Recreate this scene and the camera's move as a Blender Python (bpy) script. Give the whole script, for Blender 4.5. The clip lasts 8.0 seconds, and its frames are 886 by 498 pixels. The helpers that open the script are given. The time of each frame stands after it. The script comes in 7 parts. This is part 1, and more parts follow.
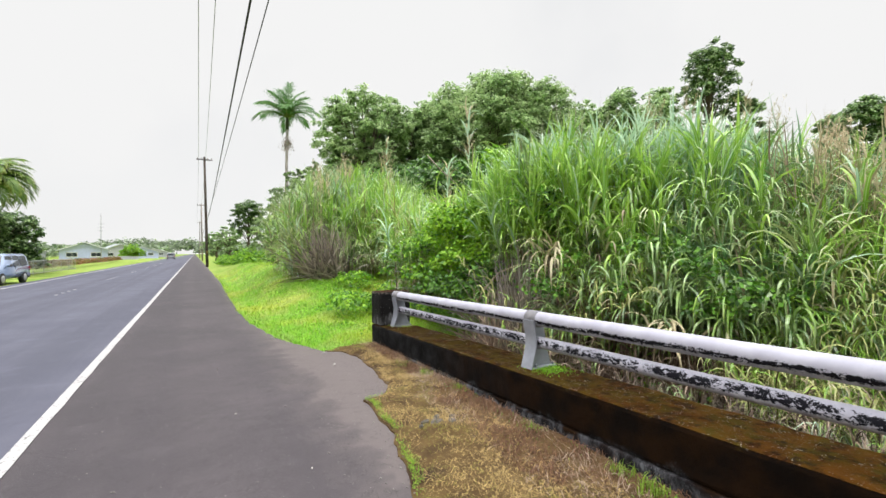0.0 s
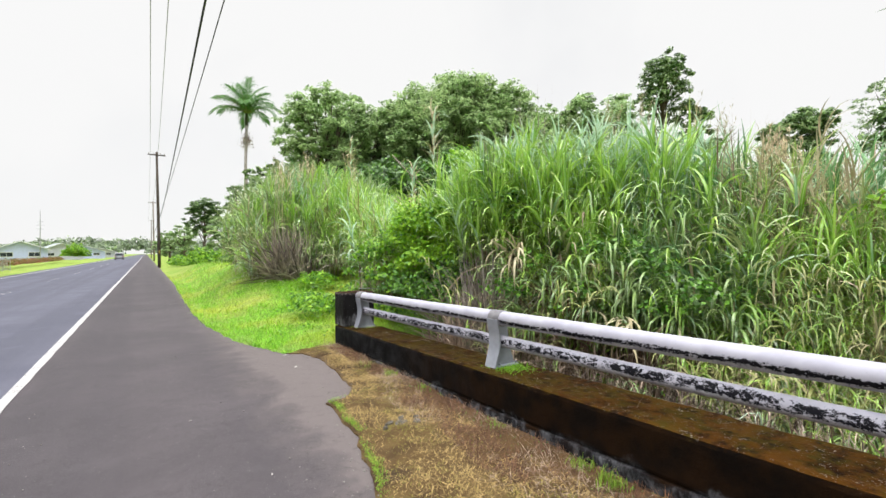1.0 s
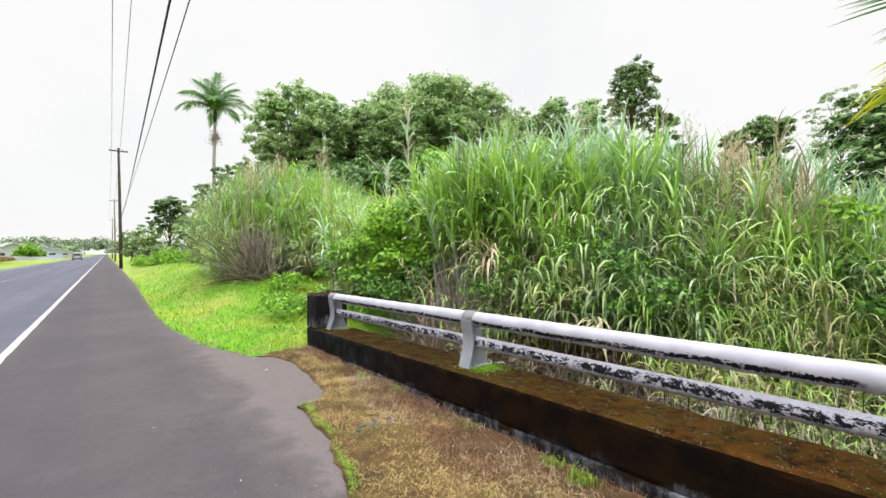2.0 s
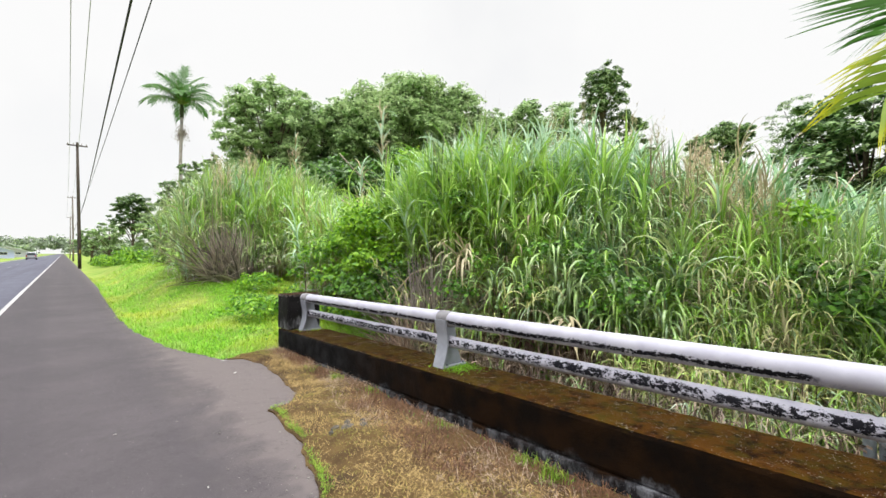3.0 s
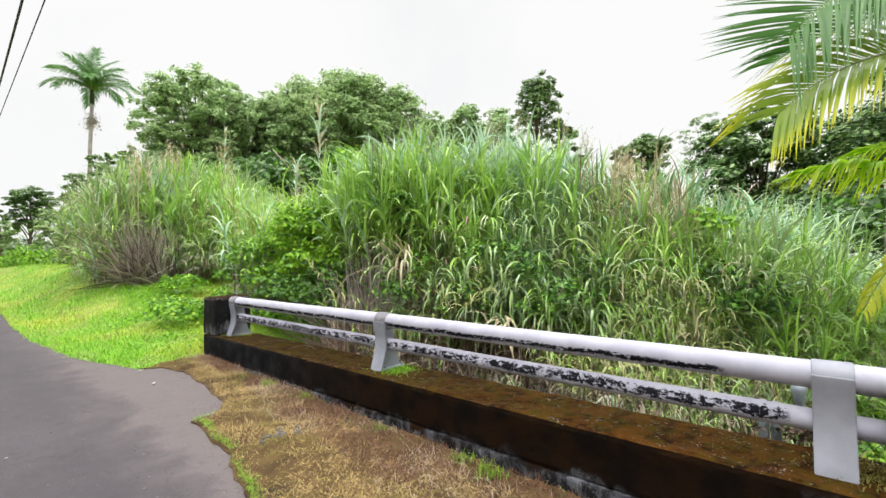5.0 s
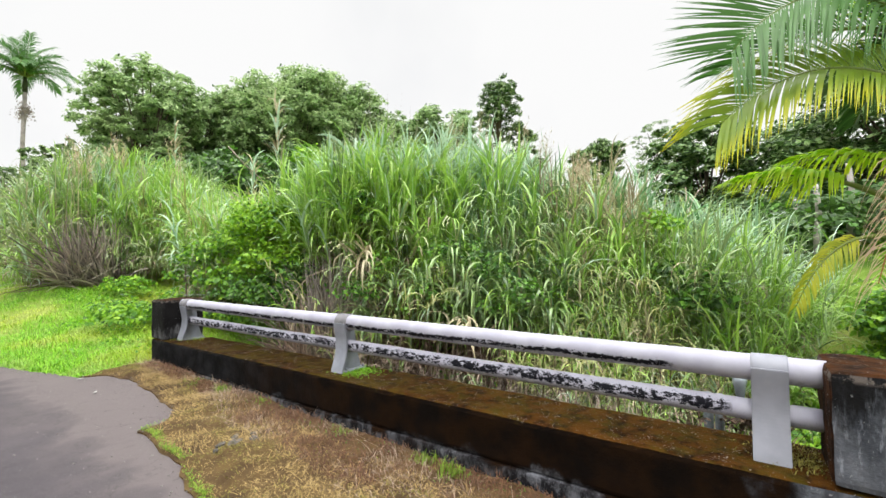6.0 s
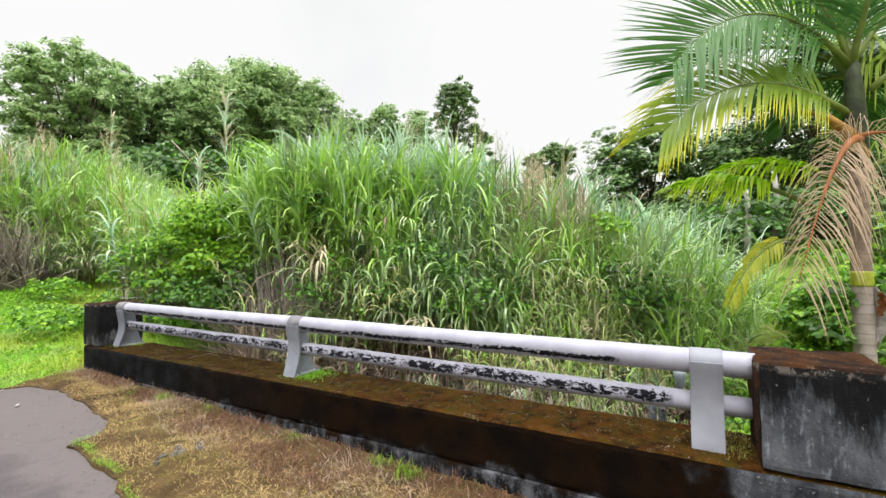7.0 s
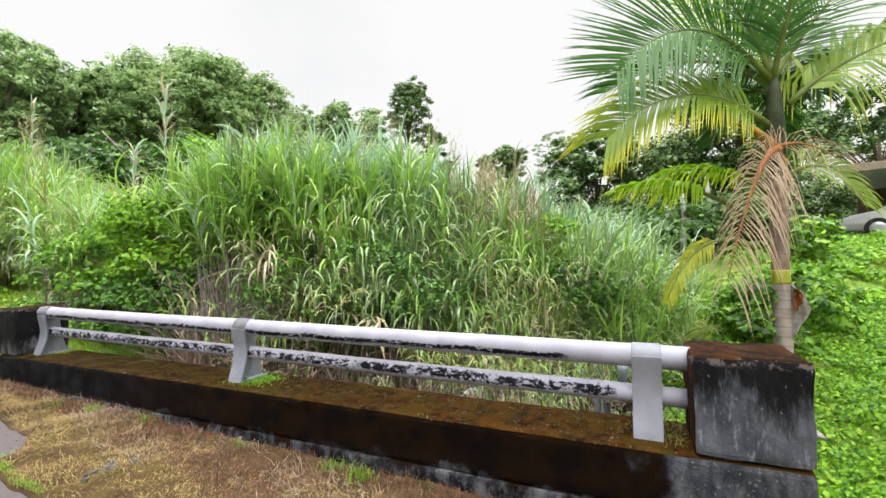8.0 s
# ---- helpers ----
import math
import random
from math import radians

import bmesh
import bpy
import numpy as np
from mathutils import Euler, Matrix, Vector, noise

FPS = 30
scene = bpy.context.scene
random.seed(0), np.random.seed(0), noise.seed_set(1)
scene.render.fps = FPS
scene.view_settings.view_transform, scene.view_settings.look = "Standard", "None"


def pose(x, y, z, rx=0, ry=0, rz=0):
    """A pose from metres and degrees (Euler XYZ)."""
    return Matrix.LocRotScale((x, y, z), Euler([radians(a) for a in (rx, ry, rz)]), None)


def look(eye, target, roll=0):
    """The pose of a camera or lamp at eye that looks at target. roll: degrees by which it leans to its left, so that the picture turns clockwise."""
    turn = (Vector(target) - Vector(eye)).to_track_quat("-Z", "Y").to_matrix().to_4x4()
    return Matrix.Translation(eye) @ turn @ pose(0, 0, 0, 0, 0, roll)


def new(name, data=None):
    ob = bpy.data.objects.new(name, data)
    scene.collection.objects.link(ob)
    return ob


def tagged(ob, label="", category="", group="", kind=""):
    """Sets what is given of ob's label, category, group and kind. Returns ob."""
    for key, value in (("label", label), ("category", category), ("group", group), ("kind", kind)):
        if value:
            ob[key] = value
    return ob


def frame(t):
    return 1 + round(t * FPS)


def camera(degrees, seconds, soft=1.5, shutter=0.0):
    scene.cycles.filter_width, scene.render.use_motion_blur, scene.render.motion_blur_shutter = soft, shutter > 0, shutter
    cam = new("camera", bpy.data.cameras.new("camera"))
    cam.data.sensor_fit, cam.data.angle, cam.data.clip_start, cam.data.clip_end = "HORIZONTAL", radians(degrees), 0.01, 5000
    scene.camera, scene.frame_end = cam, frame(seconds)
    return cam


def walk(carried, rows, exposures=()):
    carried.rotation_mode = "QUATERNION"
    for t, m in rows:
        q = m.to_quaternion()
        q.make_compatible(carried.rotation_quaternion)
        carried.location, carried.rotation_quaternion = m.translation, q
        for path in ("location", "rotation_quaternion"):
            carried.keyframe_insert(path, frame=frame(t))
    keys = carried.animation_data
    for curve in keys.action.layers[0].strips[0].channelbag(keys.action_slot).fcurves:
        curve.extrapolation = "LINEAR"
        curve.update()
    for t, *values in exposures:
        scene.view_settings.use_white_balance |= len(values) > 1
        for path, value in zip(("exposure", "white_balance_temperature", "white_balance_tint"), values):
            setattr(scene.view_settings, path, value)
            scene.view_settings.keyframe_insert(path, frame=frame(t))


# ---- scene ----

# The camera pans on the spot at eye height beside the road; y runs along the road, x to its right.
cam = camera(91.0, 8.0, soft=1.5)
PAN = [(0.0, -29.70, 0.35, -0.45), (0.5, -32.16, 0.36, -0.46), (1.0, -34.33, 0.35, -0.37), (1.5, -36.04, 0.42, -0.30),
       (3.0, -41.09, 0.45, -0.12), (3.5, -42.58, 0.47, -0.12), (4.0, -44.18, 0.51, -0.06), (4.5, -46.61, 0.57, 0.04),
       (6.0, -54.08, 0.70, 0.13), (6.5, -56.83, 0.72, 0.14), (7.0, -59.80, 0.76, 0.15), (7.5, -63.20, 0.76, 0.11),
       (8.0, -65.88, 0.78, 0.14)]


def aim(yaw, pitch, roll):
    a, p = radians(yaw), radians(pitch)
    ahead = Vector((-math.sin(a) * math.cos(p), math.cos(a) * math.cos(p), math.sin(p)))
    return look((0, 0, 1.6), Vector((0, 0, 1.6)) + ahead, roll)


walk(cam, [(t, aim(yaw, pitch, roll)) for t, yaw, pitch, roll in PAN], exposures=[(0.0, -0.10), (0.5, -0.07), (1.0, -0.04), (1.5, 0.0), (8.0, 0.0)])

# ---------------------------------------------------------------- light: bright overcast sky, weak wide sun
world = bpy.data.worlds.new("overcast_sky")
scene.world = world
world.use_nodes = True
wt = world.node_tree
sky = wt.nodes.new("ShaderNodeTexSky")
sky.sky_type, sky.sun_disc = "NISHITA", False
sky.sun_elevation, sky.sun_rotation = radians(58), radians(-115)
coord = wt.nodes.new("ShaderNodeTexCoord")
cloud = wt.nodes.new("ShaderNodeTexNoise")
cloud.inputs["Scale"].default_value, cloud.inputs["Detail"].default_value = 2.2, 5
wt.links.new(coord.outputs["Generated"], cloud.inputs["Vector"])
ramp = wt.nodes.new("ShaderNodeValToRGB")
ramp.color_ramp.elements[0].position, ramp.color_ramp.elements[0].color = 0.30, (0.93, 0.93, 0.93, 1)
ramp.color_ramp.elements[1].position, ramp.color_ramp.elements[1].color = 0.48, (1, 1, 1, 1)
wt.links.new(cloud.outputs["Fac"], ramp.inputs["Fac"])
veil = wt.nodes.new("ShaderNodeMix")
veil.data_type = "RGBA"
wt.links.new(ramp.outputs["Color"], veil.inputs[0])
wt.links.new(sky.outputs["Color"], veil.inputs[6])
# an overcast vault: a pale even belt above the horizon, several times as bright overhead
up_dir = wt.nodes.new("ShaderNodeSeparateXYZ")
wt.links.new(coord.outputs["Generated"], up_dir.inputs[0])
rise = wt.nodes.new("ShaderNodeMapRange")
rise.interpolation_type = "SMOOTHSTEP"
for key, value in (("From Min", 0.50), ("From Max", 1.0), ("To Min", 9.7), ("To Max", 64.0)):
    rise.inputs[key].default_value = value
wt.links.new(up_dir.outputs["Z"], rise.inputs["Value"])
grey = wt.nodes.new("ShaderNodeCombineColor")
for channel in ("Red", "Green", "Blue"):
    wt.links.new(rise.outputs["Result"], grey.inputs[channel])
wt.links.new(grey.outputs["Color"], veil.inputs[7])
back = wt.nodes["Background"]
back.inputs["Strength"].default_value = 0.1
wt.links.new(veil.outputs[2], back.inputs["Color"])

sun = new("sun", bpy.data.lights.new("sun", "SUN"))
sun.data.energy, sun.data.angle, sun.data.color = 1.2, radians(20), (1.0, 0.97, 0.92)
sun.matrix_world = look((-9, -4, 16), (0, 0, 0))

# ---------------------------------------------------------------- helpers for meshes and materials
RNG = np.random.default_rng(7)


def polar(azimuth, r, z=0.0):
    """A place by its bearing from the road's direction (degrees, to the right) and its distance from the eye."""
    return Vector((r * math.sin(radians(azimuth)), r * math.cos(radians(azimuth)), z))


def link(name, me, material, parent=None, label=""):
    ob = new(name, me)
    for m in material if isinstance(material, (list, tuple)) else [material]:
        if m:
            me.materials.append(m)
    if parent:
        ob.parent = parent
    if label:
        ob["label"] = label
    return ob


def part(name, bm, material, parent=None, label="", smooth=False):
    """Links a bmesh as one mesh object under a thing or a part."""
    me = bpy.data.meshes.new(name)
    if smooth:
        for f in bm.faces:
            f.smooth = True
    bm.to_mesh(me)
    bm.free()
    return link(name, me, material, parent, label)


def thing(name, label, category, group="", at=(0, 0, 0), rz=0.0):
    ob = new(name)
    ob.empty_display_size = 0.1
    ob.matrix_basis = pose(*at, 0, 0, rz)
    return tagged(ob, label, category, group)


def np_mesh(name, verts, quads, uv=None, slots=None, smooth=False):
    """A mesh from arrays: verts (n, 3), quads (m, 4), uv per corner (m, 4, 2), slots (m)."""
    me = bpy.data.meshes.new(name)
    verts, quads = np.asarray(verts, np.float32), np.asarray(quads, np.int32)
    me.vertices.add(len(verts))
    me.vertices.foreach_set("co", verts.ravel())
    me.loops.add(quads.size)
    me.loops.foreach_set("vertex_index", quads.ravel())
    me.polygons.add(len(quads))
    me.polygons.foreach_set("loop_start", np.arange(0, quads.size, 4, dtype=np.int32))
    if slots is not None:
        me.polygons.foreach_set("material_index", np.asarray(slots, np.int32))
    if uv is not None:
        layer = me.uv_layers.new(name="along")
        layer.data.foreach_set("uv", np.asarray(uv, np.float32).ravel())
    me.polygons.foreach_set("use_smooth", np.full(len(quads), smooth, dtype=bool))
    me.update(calc_edges=True)
    me.validate()
    return me


def box(bm, x0, x1, y0, y1, z0, z1, bevel=0.0, segments=2):
    r = bmesh.ops.create_cube(bm, size=1)
    bmesh.ops.scale(bm, vec=(x1 - x0, y1 - y0, z1 - z0), verts=r["verts"])
    bmesh.ops.translate(bm, vec=((x0 + x1) / 2, (y0 + y1) / 2, (z0 + z1) / 2), verts=r["verts"])
    if bevel:
        edges = list({e for v in r["verts"] for e in v.link_edges})
        bmesh.ops.bevel(bm, geom=edges, offset=bevel, segments=segments, affect="EDGES", profile=0.6)


def tube(bm, points, radii, sides=8, caps=True):
    """A tapered tube along points."""
    rings = []
    pts = [Vector(p) for p in points]
    for i, p in enumerate(pts):
        d = (pts[min(i + 1, len(pts) - 1)] - pts[max(i - 1, 0)]).normalized()
        a = d.orthogonal().normalized() if not rings else (prev - d * prev.dot(d)).normalized()
        prev = a
        b = d.cross(a)
        r = radii[i] if isinstance(radii, (list, tuple)) else radii
        rings.append([bm.verts.new(p + (a * math.cos(k) + b * math.sin(k)) * r) for k in (2 * math.pi * j / sides for j in range(sides))])
    for r0, r1 in zip(rings, rings[1:]):
        for j in range(sides):
            bm.faces.new((r0[j], r0[(j + 1) % sides], r1[(j + 1) % sides], r1[j]))
    if caps:
        bm.faces.new(rings[0][::-1])
        bm.faces.new(rings[-1])


class Mat:
    """A node material with short ways to add texture."""

    def __init__(self, name, rough=0.7, metal=0.0, spec=0.4):
        self.m = bpy.data.materials.new(name)
        self.m.use_nodes = True
        self.t = self.m.node_tree
        self.b = self.t.nodes["Principled BSDF"]
        self.out = self.t.nodes["Material Output"]
        self.b.inputs["Roughness"].default_value, self.b.inputs["Metallic"].default_value = rough, metal
        self.b.inputs["Specular IOR Level"].default_value = spec
        self.tc = self.t.nodes.new("ShaderNodeTexCoord")
        self.height = None

    def add(self, kind, **values):
        n = self.t.nodes.new("ShaderNode" + kind)
        for k, v in values.items():
            n.inputs[k.replace("_", " ")].default_value = v
        return n

    def put(self, socket, value):
        if isinstance(value, bpy.types.NodeSocket):
            self.t.links.new(value, socket)
        else:
            socket.default_value = value

    def noise(self, scale, detail=4.0, rough=0.55, stretch=(1, 1, 1), source="Object"):
        mp = self.add("Mapping")
        mp.inputs["Scale"].default_value = stretch
        self.t.links.new(self.tc.outputs[source], mp.inputs["Vector"])
        n = self.add("TexNoise", Scale=scale, Detail=detail, Roughness=rough)
        self.t.links.new(mp.outputs["Vector"], n.inputs["Vector"])
        return n.outputs["Fac"]

    def ramp(self, fac, lo, hi, a=0.0, b=1.0):
        n = self.add("MapRange")
        n.interpolation_type = "SMOOTHSTEP"
        for k, v in (("From Min", lo), ("From Max", hi), ("To Min", a), ("To Max", b)):
            n.inputs[k].default_value = v
        self.put(n.inputs["Value"], fac)
        return n.outputs["Result"]

    def math(self, op, a, b=0.0):
        n = self.add("Math")
        n.operation = op
        self.put(n.inputs[0], a)
        self.put(n.inputs[1], b)
        return n.outputs[0]

    def mix(self, fac, a, b):
        n = self.add("Mix")
        n.data_type = "RGBA"
        self.put(n.inputs[0], fac)
        for k, v in ((6, a), (7, b)):
            self.put(n.inputs[k], (*v, 1) if isinstance(v, tuple) else v)
        return n.outputs[2]

    def color(self, value):
        self.put(self.b.inputs["Base Color"], (*value, 1) if isinstance(value, tuple) else value)
        return self

    def axis(self, name, source="Object"):
        n = self.add("SeparateXYZ")
        self.t.links.new(self.tc.outputs[source], n.inputs[0])
        return n.outputs[name]

    def bump(self, fac, strength=0.4, distance=0.01):
        n = self.add("Bump", Strength=strength, Distance=distance)
        self.put(n.inputs["Height"], fac)
        if self.height:
            self.t.links.new(self.height, n.inputs["Normal"])
        self.height = n.outputs["Normal"]
        self.t.links.new(self.height, self.b.inputs["Normal"])
        return self

    def island(self):
        return self.add("NewGeometry").outputs["Random Per Island"]

    def along(self):
        n = self.add("SeparateXYZ")
        self.t.links.new(self.tc.outputs["UV"], n.inputs[0])
        return n.outputs["Y"]

    def across(self):
        n = self.add("SeparateXYZ")
        self.t.links.new(self.tc.outputs["UV"], n.inputs[0])
        return n.outputs["X"]

    def thin(self, color, amount=0.3):
        """Lets light through, as a leaf does."""
        tr = self.add("BsdfTranslucent")
        self.put(tr.inputs["Color"], color)
        mx = self.add("MixShader")
        mx.inputs[0].default_value = amount
        self.t.links.new(self.b.outputs[0], mx.inputs[1])
        self.t.links.new(tr.outputs[0], mx.inputs[2])
        self.t.links.new(mx.outputs[0], self.out.inputs["Surface"])
        return self


def plain(name, color, rough=0.6, metal=0.0, vary=0.15, scale=6.0, spec=0.4):
    m = Mat(name, rough, metal, spec)
    dark = tuple(c * (1 - vary) for c in color)
    lite = tuple(min(1, c * (1 + vary)) for c in color)
    m.color(m.mix(m.ramp(m.noise(scale, 6), 0.3, 0.7), dark, lite))
    m.bump(m.noise(scale * 9, 3), 0.08, 0.004)
    return m.m


def leafy(name, dark, light, tip=None, rough=0.5, through_light=0.3, patch=None, patch_scale=0.5, some_tips=False):
    """A leaf material: each leaf has its own green, with broad patches of another tint."""
    m = Mat(name, rough, 0, 0.6 if some_tips else 0.35)
    c = m.mix(m.island(), dark, light)
    if patch:
        c = m.mix(m.ramp(m.noise(patch_scale, 3), 0.45, 0.68), c, patch)
    if tip:
        fade = m.ramp(m.along(), 0.62 if some_tips else 0.45, 1.08, 0, 0.85)
        if some_tips:
            fade = m.math("MULTIPLY", fade, m.ramp(m.math("FRACT", m.math("MULTIPLY", m.island(), 17.3)), 0.40, 0.70, 0.08, 1.0))
        c = m.mix(fade, c, tip)
    if some_tips:
        # a pale midrib down the blade
        c = m.mix(m.ramp(m.math("ABSOLUTE", m.math("SUBTRACT", m.across(), 0.5)), 0.07, 0.15, 0.42, 0.0), c, (0.62, 0.70, 0.50))
    m.color(c)
    m.thin(c, through_light)
    return m.m


# ---------------------------------------------------------------- materials
def asphalt(name, base, patchy, marks, worn=None):
    m = Mat(name, 0.85, 0, 0.2)
    fine = m.noise(210, 3, 0.7)
    mid = m.noise(4.5, 6, 0.65)
    broad = m.noise(0.55, 6, 0.6)
    streak = m.noise(1.0, 4, 0.5, (1.2, 0.025, 1))
    c = m.mix(m.ramp(broad, 0.32, 0.68), base, patchy)
    c = m.mix(m.ramp(streak, 0.42, 0.62, 0, 0.6), c, marks)
    c = m.mix(m.ramp(mid, 0.52, 0.68, 0, 0.3), c, tuple(v * 0.72 for v in base))
    c = m.mix(m.ramp(m.noise(1.6, 5), 0.56, 0.70, 0, 0.35), c, tuple(v * 1.45 for v in base))
    c = m.mix(m.ramp(fine, 0.56, 0.76, 0, 0.4), c, (0.24, 0.23, 0.22))
    c = m.mix(m.ramp(fine, 0.22, 0.42, 0.6, 0), c, (0.015, 0.015, 0.015))
    if worn:
        # wash-out and silt towards the broken edge on the right, and small pale grit
        x = m.math("ADD", m.axis("X"), m.math("MULTIPLY", m.noise(2.6, 5), 0.9))
        c = m.mix(m.ramp(x, 1.20, 1.85, 0, 0.45), c, worn)
        c = m.mix(m.ramp(m.math("ADD", x, m.math("MULTIPLY", m.noise(9, 4), 0.35)), 1.80, 2.0, 0, 0.3), c, tuple(v * 1.15 for v in worn))
        c = m.mix(m.ramp(m.noise(55, 2, 0.5), 0.74, 0.76, 0, 0.8), c, (0.34, 0.32, 0.29))
        c = m.mix(m.ramp(m.math("ABSOLUTE", m.math("SUBTRACT", m.noise(2.1, 5, 0.6), 0.5)), 0.0, 0.006, 0.55, 0.0), c, (0.03, 0.028, 0.028))
    m.color(c)
    m.bump(fine, 0.45, 0.004)
    return m.m


MAT_ROAD = asphalt("road_asphalt", (0.068, 0.069, 0.094), (0.084, 0.085, 0.112), (0.052, 0.053, 0.072))
MAT_SHOULDER = asphalt("shoulder_asphalt", (0.047, 0.041, 0.045), (0.064, 0.055, 0.060), (0.042, 0.037, 0.042), (0.128, 0.107, 0.103))


def line_paint():
    m = Mat("road_paint", 0.6)
    worn = m.math("ADD", m.noise(26, 5, 0.7), m.math("MULTIPLY", m.noise(5, 3), 0.35))
    m.color(m.mix(m.ramp(worn, 0.54, 0.62), (0.10, 0.097, 0.095), (0.33, 0.32, 0.32)))
    m.bump(worn, 0.2, 0.004)
    return m.m


MAT_PAINT = line_paint()


def ground_cover():
    m = Mat("ground_earth_grass", 0.95, 0, 0.2)
    c = m.mix(m.ramp(m.noise(1.3, 6), 0.35, 0.65), (0.09, 0.18, 0.02), (0.18, 0.27, 0.04))
    c = m.mix(m.ramp(m.noise(0.42, 4), 0.42, 0.60, 0, 0.8), c, (0.24, 0.27, 0.06))
    # bare leaf mould in the hollow behind the bridge, darkened to paint the cane's shade
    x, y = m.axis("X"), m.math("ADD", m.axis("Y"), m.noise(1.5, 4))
    mould_shade = m.math("MULTIPLY", m.math("MULTIPLY", m.ramp(x, 3.0, 3.2), m.ramp(x, 10.5, 12.5, 1.0, 0.0)), m.math("MULTIPLY", m.ramp(y, 0.4, 1.2), m.ramp(y, 7.6, 9.2, 1.0, 0.0)))
    c = m.mix(mould_shade, c, m.mix(m.ramp(m.noise(7, 5), 0.35, 0.65), (0.018, 0.012, 0.008), (0.05, 0.034, 0.022)))
    m.color(c)
    m.bump(m.noise(40, 5, 0.7), 0.8, 0.03)
    return m.m


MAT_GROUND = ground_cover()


def verge_earth():
    m = Mat("dry_verge_soil", 0.95, 0, 0.2)
    c = m.mix(m.ramp(m.noise(3.0, 6), 0.35, 0.65), (0.06, 0.035, 0.014), (0.11, 0.07, 0.026))
    c = m.mix(m.ramp(m.noise(1.1, 4), 0.55, 0.68, 0, 0.8), c, (0.035, 0.02, 0.012))
    m.color(c)
    m.bump(m.noise(60, 5, 0.75), 0.9, 0.02)
    return m.m


MAT_VERGE = verge_earth()


def mossy_concrete():
    """Old parapet: brown and olive moss on top, velvety black-brown growth on the face, pale patches low down."""
    m = Mat("mossy_parapet_concrete", 0.95, 0, 0.06)
    nz = m.add("NewGeometry")
    up = m.add("SeparateXYZ")
    m.t.links.new(nz.outputs["Normal"], up.inputs[0])
    y, z = m.axis("Y"), m.axis("Z")
    fine, mid, tiny = m.noise(90, 5, 0.7), m.noise(15, 6, 0.7), m.noise(75, 2)
    top = m.mix(m.ramp(mid, 0.38, 0.62), (0.006, 0.0026, 0.001), (0.034, 0.0115, 0.0018))
    top = m.mix(m.ramp(m.noise(5.0, 6, 0.7), 0.40, 0.58, 0, 0.85), top, (0.038, 0.027, 0.0028))
    top = m.mix(m.ramp(m.noise(14, 5, 0.65), 0.54, 0.64, 0, 0.85), top, (0.007, 0.0045, 0.003))
    top = m.mix(m.ramp(m.math("ADD", tiny, m.math("MULTIPLY", mid, 0.5)), 0.925, 0.95, 0, 0.8), top, (0.28, 0.26, 0.23))
    top = m.mix(m.math("MULTIPLY", m.ramp(m.math("ADD", y, m.math("MULTIPLY", m.noise(1.5, 4), 2.0)), 2.2, 4.2, 0.75, 0.15), m.ramp(m.noise(6, 6, 0.7), 0.42, 0.6)), top, (0.060, 0.024, 0.0026))
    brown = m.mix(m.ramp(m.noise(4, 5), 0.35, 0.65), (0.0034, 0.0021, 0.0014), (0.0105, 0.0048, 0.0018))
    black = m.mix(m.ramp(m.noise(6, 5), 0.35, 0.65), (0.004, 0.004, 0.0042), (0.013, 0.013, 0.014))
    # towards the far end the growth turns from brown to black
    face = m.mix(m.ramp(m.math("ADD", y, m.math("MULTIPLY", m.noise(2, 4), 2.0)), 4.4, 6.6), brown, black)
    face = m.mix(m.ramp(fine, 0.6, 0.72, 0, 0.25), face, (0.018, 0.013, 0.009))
    pale = m.mix(m.ramp(m.noise(11, 6, 0.7, (1, 1, 0.6)), 0.40, 0.66), (0.012, 0.012, 0.014), (0.13, 0.135, 0.15))
    pale = m.mix(m.ramp(m.noise(70, 3), 0.62, 0.70, 0, 0.6), pale, (0.22, 0.22, 0.23))
    # bare concrete shows on the base course and near the end post
    edge = m.math("ADD", z, m.math("MULTIPLY", m.math("SUBTRACT", m.noise(5, 5), 0.5), 0.30))
    patch = m.math("MULTIPLY", m.ramp(edge, 0.15, 0.22, 0.9, 0.0), m.ramp(m.noise(2.4, 4), 0.38, 0.55, 0.5, 1.0))
    face = m.mix(patch, face, pale)
    near_end = m.math("ADD", y, m.math("MULTIPLY", m.noise(6, 5), 0.9))
    cast = m.mix(m.ramp(m.noise(8, 6, 0.65, (1, 1, 0.45)), 0.32, 0.68), (0.022, 0.024, 0.029), (0.105, 0.112, 0.125))
    cast = m.mix(m.ramp(m.noise(60, 3), 0.62, 0.70, 0, 0.6), cast, (0.22, 0.22, 0.23))
    face = m.mix(m.ramp(near_end, 0.18, 0.46, 0.95, 0.0), face, cast)
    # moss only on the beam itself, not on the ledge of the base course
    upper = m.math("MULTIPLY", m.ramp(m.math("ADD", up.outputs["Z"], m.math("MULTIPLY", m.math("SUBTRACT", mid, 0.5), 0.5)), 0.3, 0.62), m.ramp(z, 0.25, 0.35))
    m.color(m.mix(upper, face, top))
    m.bump(mid, 0.5, 0.02)
    m.bump(fine, 0.7, 0.006)
    return m.m


MAT_PARAPET = mossy_concrete()


